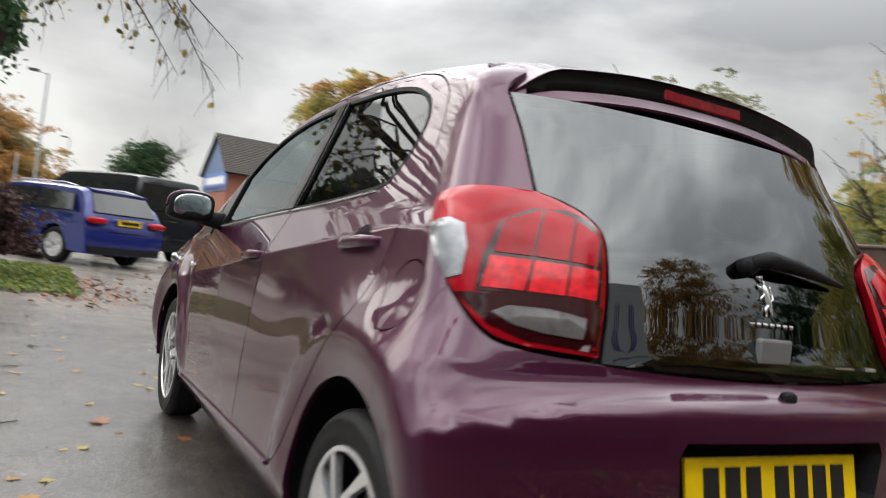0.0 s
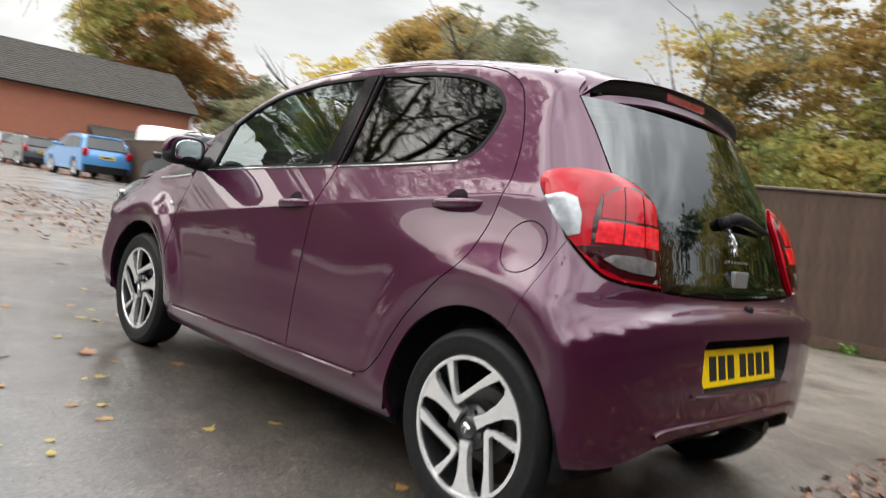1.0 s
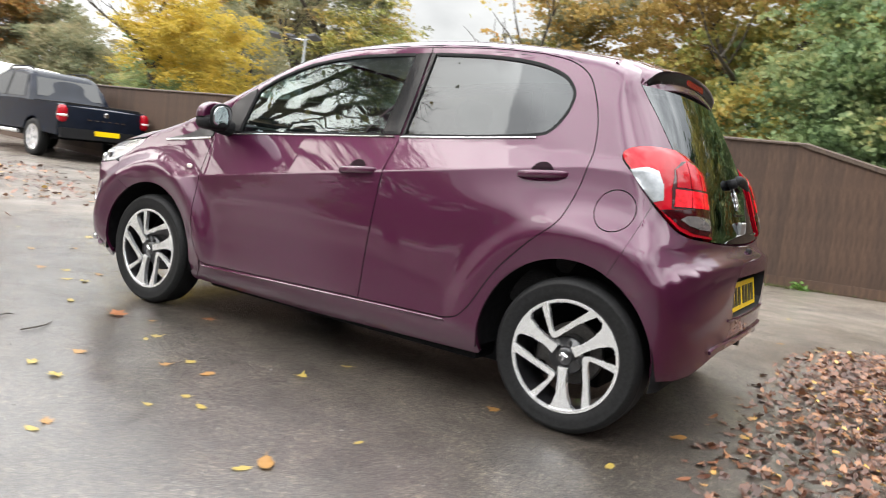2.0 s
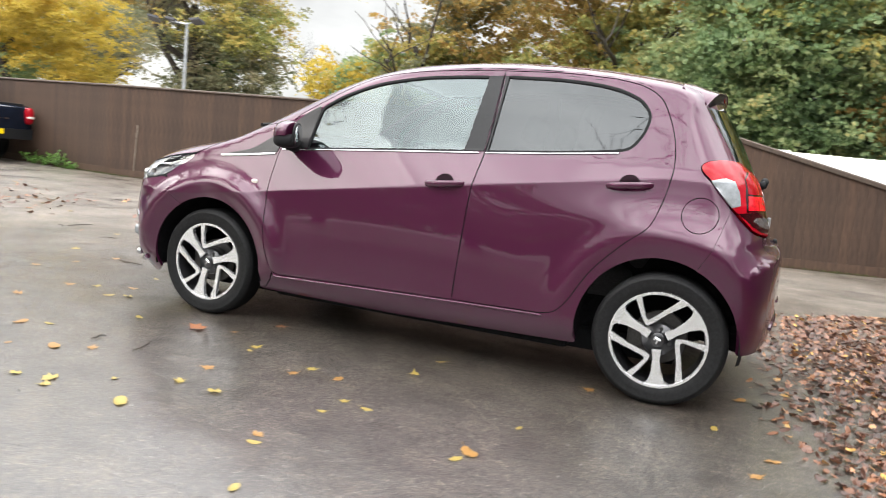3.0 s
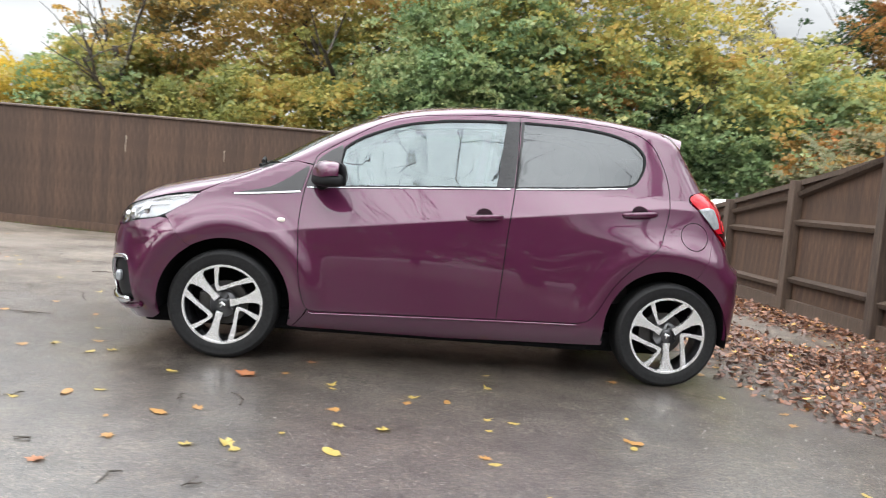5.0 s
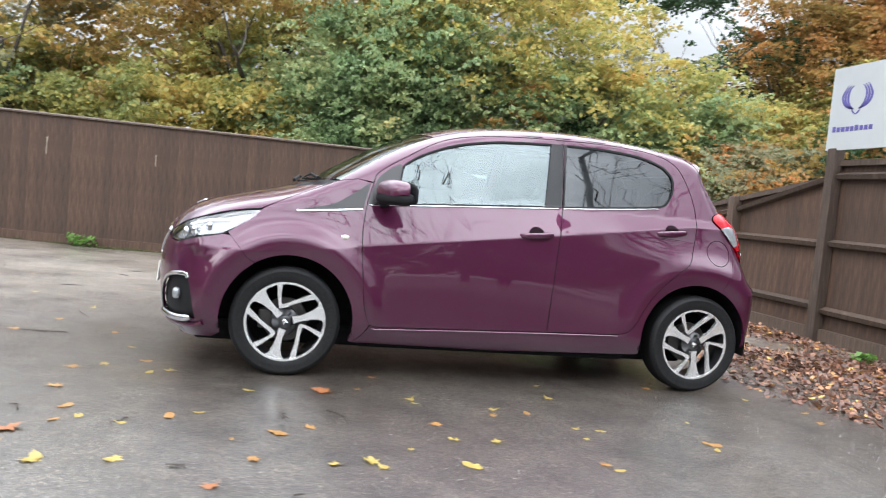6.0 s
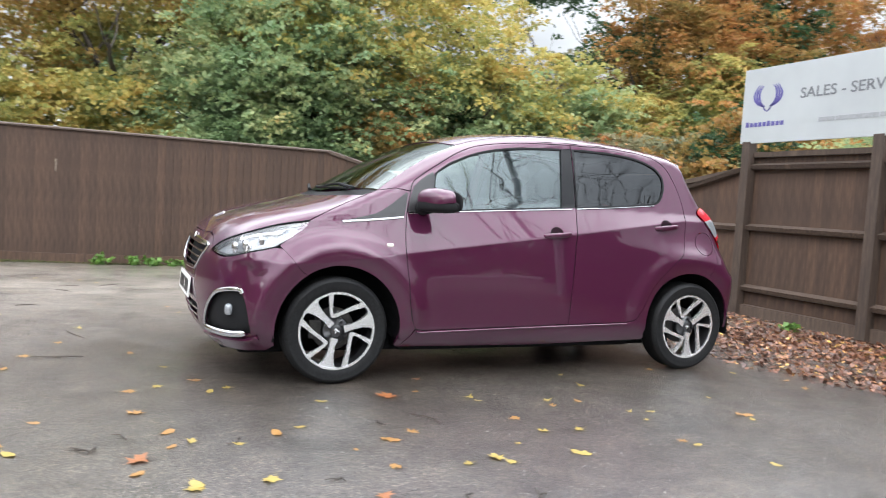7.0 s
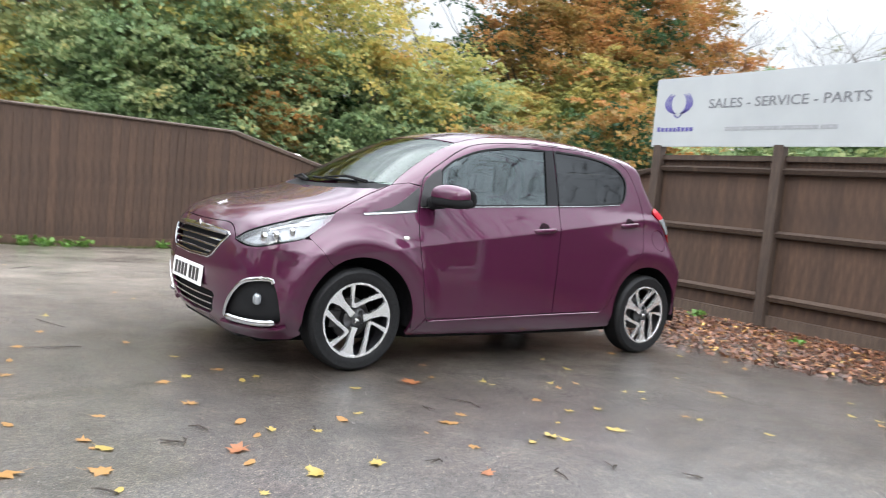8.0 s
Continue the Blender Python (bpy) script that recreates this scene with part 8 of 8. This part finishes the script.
def build_surroundings():
    estate_car()
    panel_van()
    pickup()
    suv("sky blue compact suv with yellow plate", pose(27.4, -8.10, 0.15), M["sky_paint"])
    suv("dark grey estate parked beside the blue car", Matrix.Translation((35.0, -8.15, 0.15)) @ Matrix.Diagonal((1, 0.98, 0.86, 1)), M["grey_paint"])
    suv("silver car parked by the brick wall", Matrix.Translation((41.0, -8.55, 0.15)) @ Matrix.Diagonal((0.9, 0.98, 0.92, 1)), M["silver_paint"])
    white_van("motorhome", "white motorhome roof behind the fence", pose(30.2, -10.5, 0.1, 0, 0, -84), 2.5, 4.8)
    white_van("caravan", "white caravan showing over the fence", pose(-2.65, -11.4, -0.85, 0, 0, 0), 2.45, 5.0)
    white_van("white_car", "white car roof showing over the low fence", pose(-7.6, -11.6, -0.55, 0, 0, 0), 1.72, 4.2)
    brick_building()
    pole("grey lamp post with floodlights behind the fence", 15.9, -14.5, 4.15, [(-0.45, 0.1, 12, 8, 10), (0.45, 0.1, 12, -8, 10), (0.9, 0.4, 12, -8, 30)])
    pole("tall street lamp by the road", 32.0, 1.8, 6.2, [(0, 0.5, 0, 0, 0)])
    pole("thin distant lamp column", 52.0, 0.4, 5.6, [(0, 0.3, 0, 0, 0)], r=0.04)
    pole("white marker pole on the verge", 28.0, 2.35, 2.7, [], "marker_pole", 0.04)
    pole("floodlight mast at the yard's edge", -2.15, 5.4, 6.2, [(-0.35, -0.2, 25, 0, 20), (0.35, -0.2, 25, 0, -10)], "floodlight_mast", 0.06)


build_surroundings()


# ---- leaves, twigs, weeds, verge ----
def leaf_shape(kind, rng):
    """Outline of one fallen leaf, about 1 long, curled."""
    if kind == 0:
        ang = np.linspace(0, 2 * math.pi, 15)[:-1]
        r = 0.5 * (1 + 0.10 * np.cos(2 * ang)) * (1 - 0.05 * rng.random(14))
        p = np.stack([r * np.cos(ang) * 1.0, r * np.sin(ang) * 0.62], 1)
    else:
        k = 14
        ang = np.linspace(0, 2 * math.pi, k + 1)[:-1]
        r = np.where(np.arange(k) % 2 == 0, 0.55, 0.33) * (1 + 0.15 * rng.normal(size=k))
        p = np.stack([r * np.cos(ang), r * np.sin(ang) * 0.85], 1)
    curl = rng.uniform(0.05, 0.35)
    z = curl * (p[:, 0] ** 2) + rng.uniform(-0.2, 0.3) * p[:, 1] ** 2 * 1.5 + rng.normal(size=len(p)) * 0.03
    return np.column_stack([p, z])


def leaf_mesh(name, mat, kind, seed, stem=True):
    rng = np.random.default_rng(seed)
    p = leaf_shape(kind, rng)
    n = len(p)
    verts = [(0, 0, 0.0)] + [tuple(v) for v in p]
    faces = [(0, 1 + i, 1 + (i + 1) % n) for i in range(n)]
    if stem:
        b = len(verts)
        verts += [(-0.45, 0.012, 0.03), (-0.45, -0.012, 0.03), (-0.85, 0.05, 0.10), (-0.85, 0.03, 0.10)]
        faces.append((b, b + 1, b + 3, b + 2))
    me = bpy.data.meshes.new(name)
    lo = min(v[2] for v in verts)
    me.from_pydata([(x, y, z - lo) for x, y, z in verts], [], faces)
    me.materials.append(mat)
    me.shade_smooth()
    return me


def pile_edge(y):
    """How far the heap of leaves reaches out from the side fence."""
    return np.interp(y, [-6.8, -4.5, -3.2, -2.8, -2.3, -1.7, -0.7, 0.3, 0.8, 1.1, 1.5, 2.0, 3.0, 5.5], [-2.15, -2.05, -1.9, -1.1, -0.66, -0.57, -0.53, -0.53, -0.58, -0.70, -0.84, -1.07, -1.3, -1.6])


def build_litter():
    rng = np.random.default_rng(7)
    V, F, k = [], [], 0
    shapes = [leaf_shape(i % 2, np.random.default_rng(100 + i)) for i in range(10)]
    n = 0
    while n < 22000:
        y = rng.uniform(-6.8, 5.0)
        e = pile_edge(y)
        x = rng.uniform(-2.45, e + 0.25)
        u = (x + 2.45) / (e + 2.45)
        # the heap thins at its rim and along a bare strip nearer the fence
        bare = math.exp(-(((x + 1.72 - 0.06 * math.sin(y * 2.3)) / 0.27) ** 4)) * min(max((-0.35 - y) / 0.5, 0), 1)
        dens = (1.0 if u < 0.88 else max(0, 1 - (u - 0.88) / 0.2)) * (1 - 0.96 * bare) * (0.75 + 0.25 * math.sin(3 * x + 2 * y))
        if y < -3.0:
            dens *= 0.75
        if rng.random() > dens:
            continue
        n += 1
        p = shapes[n % 10] * rng.uniform(0.022, 0.052)
        R = np.array(Euler((rng.normal() * 0.33, rng.normal() * 0.33, rng.uniform(0, 6.28))).to_matrix())
        q = p @ R.T
        h = 0.04 * max(0, min(1, (1 - u) * 4)) * (1 - bare)
        q = q + np.array([x, y, dip(x, y) + h * rng.random() - q[:, 2].min() * 0.6 + 0.002])
        V.extend(map(tuple, q))
        m = len(q)
        F.append(tuple(range(k, k + m)))
        k += m
    ob = from_arrays("leaf_litter", V, F, M["litter"])
    tagged(ob, "drift of wet brown fallen leaves along the fence", "leaves", kind="stuff")
    # far leaves blown over the yard
    V, F, k = [], [], 0
    for _ in range(1500):
        c = [(9.5, -1.5, 2.6, 0.9), (13.0, -2.5, 3.5, 0.8), (8.5, 0.9, 1.2, 0.35)][int(rng.integers(0, 3))]
        x, y = rng.normal(c[0], c[2]), rng.normal(c[1], c[3])
        if x < 5 or y < -6.7 or (x < 6.5 and rng.random() < 0.7):
            continue
        p = shapes[int(rng.integers(0, 10))] * rng.uniform(0.05, 0.09)
        R = np.array(Euler((rng.normal() * 0.3, rng.normal() * 0.3, rng.uniform(0, 6.28))).to_matrix())
        q = p @ R.T
        q = q + np.array([x, y, dip(x, y) - q[:, 2].min() + 0.001])
        V.extend(map(tuple, q))
        F.append(tuple(range(k, k + len(q))))
        k += len(q)
    tagged(from_arrays("blown_leaves", V, F, M["litter"]), "orange-brown fallen leaves scattered over the yard", "leaves", kind="stuff")


# leaves lying singly on the asphalt: x, y, size, kind
LEAVES = [
    (1.66, 2.02, 0.085, "y"), (0.464, 1.72, 0.085, "o"), (1.196, 1.31, 0.06, "o"), (2.03, 1.985, 0.07, "y"), (1.69, 1.52, 0.065, "o"), (2.364, 1.685, 0.085, "o"), (2.79, 1.50, 0.075, "o"),
    (1.734, 1.13, 0.055, "y"), (3.16, 2.01, 0.075, "y"), (0.953, 0.77, 0.05, "y"), (1.864, 0.731, 0.07, "r"), (2.144, 1.05, 0.10, "r"), (1.35, 1.26, 0.05, "y"), (1.38, 1.36, 0.05, "o"),
    (2.49, 1.07, 0.06, "y"), (2.68, 1.44, 0.05, "y"), (3.20, 0.67, 0.06, "y"), (2.97, 0.80, 0.06, "y"), (2.88, 0.75, 0.06, "y"), (3.02, 0.57, 0.07, "o"), (3.33, 0.74, 0.07, "o"), (3.31, 1.10, 0.07, "o"),
    (3.69, 1.17, 0.05, "o"), (3.20, 1.40, 0.07, "o"), (3.20, 1.58, 0.05, "o"), (3.12, 1.53, 0.05, "y"), (3.32, 1.70, 0.10, "r"), (3.79, 1.75, 0.09, "o"), (4.05, 1.68, 0.09, "o"), (3.79, 1.43, 0.06, "o"),
    (3.74, 1.54, 0.07, "y"), (2.91, 2.00, 0.07, "y"), (3.15, 1.98, 0.07, "y"), (0.93, 2.34, 0.05, "y"), (0.93, 1.56, 0.05, "y"), (2.58, 2.23, 0.06, "r"), (2.45, 1.98, 0.06, "o"), (1.04, 1.53, 0.04, "y"),
    (0.26, 0.73, 0.06, "o"), (-0.36, 0.42, 0.07, "o"), (-0.27, 0.91, 0.05, "y"), (3.60, -0.97, 0.06, "y"), (3.69, -0.48, 0.06, "o"), (3.30, -0.13, 0.06, "o"), (3.84, -0.11, 0.07, "o"), (3.90, 0.19, 0.06, "o"),
    (3.94, 0.46, 0.06, "o"), (3.14, 0.25, 0.05, "y"), (4.0, 1.18, 0.06, "o"), (1.72, 1.20, 0.04, "y"), (2.17, 2.02, 0.05, "y"), (1.48, 1.74, 0.06, "y"), (4.32, -0.20, 0.07, "y"), (6.32, -1.93, 0.07, "y"),
]


def build_scatter():
    rng = random.Random(21)
    meshes = {"y": [leaf_mesh("fallen_leaf", M["fallen_yellow"], i % 2, 200 + i) for i in range(4)], "o": [leaf_mesh("fallen_leaf", M["fallen_orange"], i % 2, 210 + i) for i in range(4)], "r": [leaf_mesh("fallen_leaf", M["fallen_red"], 1, 220 + i) for i in range(3)]}
    labels = {"y": "yellow fallen leaf lying on wet asphalt", "o": "orange fallen leaf lying on wet asphalt", "r": "rust-red fallen leaf lying on wet asphalt"}
    spots = list(LEAVES)
    while len(spots) < 150:
        x, y = rng.uniform(-0.6, 6.5), rng.uniform(0.9, 4.0) if rng.random() < 0.65 else rng.uniform(-6.5, 0.9)
        if -0.55 < x < 3.1 and -0.95 < y < 0.9:
            continue
        spots.append((x, y, rng.uniform(0.030, 0.060), rng.choice("yyyyooo")))
    for x, y, s, c in spots:
        ob = link_mesh("fallen_leaf", rng.choice(meshes[c]), None)
        ob.matrix_world = pose(x, y, dip(x, y) + 0.001, 0, 0, rng.uniform(0, 360)) @ Matrix.Scale(s, 4)
        tagged(ob, labels[c], "leaf", "fallen leaves on the asphalt")
    for k in range(42):
        x, y = (rng.uniform(1.5, 4.5), rng.uniform(1.2, 2.6)) if k < 18 else (rng.uniform(3.4, 11), rng.uniform(-4, 1.2))
        if k == 0:
            x, y = 2.10, 1.45
        bm = bmesh.new()
        L = (0.19 if k == 0 else rng.uniform(0.03, 0.11)) if k < 18 else rng.uniform(0.08, 0.3)
        pts = [(-L / 2, 0, 0.006), (-L / 6, rng.uniform(-0.02, 0.02), 0.009), (L / 5, rng.uniform(-0.02, 0.02), 0.007), (L / 2, rng.uniform(-0.03, 0.03), 0.004)]
        tube(bm, pts, [0.0025, 0.0035, 0.003, 0.0015] if k < 18 else [0.003, 0.004, 0.003, 0.0015], 5)
        if rng.random() < 0.6:
            tube(bm, [pts[1], (pts[1][0] + 0.05, pts[1][1] + 0.035, 0.008)], [0.003, 0.0015], 4)
        me = bpy.data.meshes.new("twig")
        bm.to_mesh(me)
        bm.free()
        ob = link_mesh("twig", me, M["twig"])
        ob.matrix_world = pose(x, y, dip(x, y), 0, 0, rng.uniform(0, 360))
        tagged(ob, "dark broken twig lying on the asphalt", "twig", "twigs on the asphalt")
    # grit
    V, F, k = [], [], 0
    for _ in range(9000):
        x, y = rng.uniform(-0.5, 6), rng.uniform(0.9, 4.2)
        r = rng.uniform(0.001, 0.003) if rng.random() < 0.97 else rng.uniform(0.004, 0.006)
        z = dip(x, y)
        V += [(x + r, y, z), (x - r * 0.5, y + r * 0.8, z), (x - r * 0.5, y - r * 0.8, z), (x, y, z + r)]
        F += [(k, k + 1, k + 3), (k + 1, k + 2, k + 3), (k + 2, k, k + 3)]
        k += 4
    tagged(from_arrays("grit", V, F, M["grit_stone"]), "loose grit and crumbs on the asphalt", "grit", kind="stuff")


def weed(x, y, s, seed, label):
    rng = np.random.default_rng(seed)
    t = thing("weed", label, "plant", Matrix.Translation((x, y, dip(x, y))), "weeds at the fence foot")
    bm = bmesh.new()
    tips = []
    for _ in range(int(9 * s / 0.2)):
        a, r = rng.uniform(0, 6.28), rng.uniform(0.02, s * 0.9)
        e = Vector((r * math.cos(a) * 1.5, r * math.sin(a) * 0.7, rng.uniform(0.3, 0.9) * s))
        tube(bm, [(e.x * 0.2, e.y * 0.2, 0), e * 0.6, e], [0.003, 0.002, 0.001], 4)
        tips += [e, e * 0.75 + Vector((0, 0, 0.01)), e * 0.5]
    part("stems", bm, M["weed"], t)
    c = np.array([tuple(p) for p in tips])
    c = np.repeat(c, 5, axis=0) + rng.normal(size=(len(c) * 5, 3)) * 0.025
    c[:, 2] = np.maximum(c[:, 2], 0.012)
    quads("leaves", leaf_quads(c, 0.055, rng, 0.1), M["weed"], t, "bright green weed leaves")


def build_weeds():
    for k, (x, y, s) in enumerate(((2.40, -6.84, 0.13), (2.80, -6.84, 0.15), (3.10, -6.86, 0.12), (2.6, -6.87, 0.08), (3.55, -6.84, 0.16), (1.30, -6.86, 0.11), (0.72, -6.80, 0.13), (5.0, -6.84, 0.18), (0.1, -6.85, 0.07), (12.3, -6.98, 0.30), (12.75, -7.02, 0.22), (13.1, -7.08, 0.22), (11.9, -6.95, 0.12), (-2.3, -3.6, 0.08), (-2.28, -0.4, 0.07), (-1.9, 0.9, 0.06))):
        weed(x, y, s, 300 + k, "green weeds growing at the foot of the fence")
    rng = np.random.default_rng(9)
    x = rng.uniform(-2.0, 12.5, 6000)
    thick = np.clip(0.5 + 0.5 * np.sin(x * 1.7) + 0.4 * np.sin(x * 4.1 + 1), 0.08, 1.4)
    keep = rng.random(6000) < thick
    x = x[keep]
    y = -6.955 + np.abs(rng.normal(size=len(x))) * 0.07 * thick[keep] - np.clip(x - 11, 0, None) * 0.13
    z = np.array([dip(a, b) for a, b in zip(x, y)]) + rng.uniform(0.003, 0.022, len(x))
    moss = quads("moss", leaf_quads(np.column_stack([x, y, z]), 0.028, rng, 0.1), M["moss"])
    tagged(moss, "dull green moss and dirt along the fence foot", "moss", kind="stuff")
    c = np.column_stack([rng.uniform(7.6, 12, 9000), rng.uniform(0.9, 4.0, 9000), rng.uniform(0.01, 0.05, 9000)])
    keep = c[:, 1] > 0.75 + 0.12 * np.sin(c[:, 0] * 2)
    ob = quads("grass_verge", leaf_quads(c[keep], 0.06, rng, -0.6), M["grass"])
    tagged(ob, "rough grass verge with fallen leaves", "grass", kind="stuff")


build_litter()
build_scatter()
build_weeds()


# ---- fence boards, one by one ----
def build_boards():
    rnd = random.Random(5)
    x = CORNER_X
    while x < 33.5:
        base = dip(x, fence_y(x)) + 0.12
        h = max(0.3, min(fence_top(x), fence_top(x + 0.12)) - base - 0.004)
        o = link_mesh("board", board_mesh(h), None, back_fence)
        o.matrix_basis = pose(x, fence_y(x) + 0.003, base + (h - round(h, 2)), 0, 0, 0 if x < 11 else -7.4)
        x += 0.110 + rnd.uniform(-0.003, 0.003)
    y = -6.95
    while y < 5.9:
        h = max(0.3, min(side_top(y), side_top(y + 0.11)) - 0.125)
        o = link_mesh("board", board_mesh(h), None, side_fence)
        o.matrix_basis = pose(SIDE_X - 0.022, y, 0.125, 0, 0, 90)
        y += 0.110 + rnd.uniform(-0.003, 0.003)


build_boards()
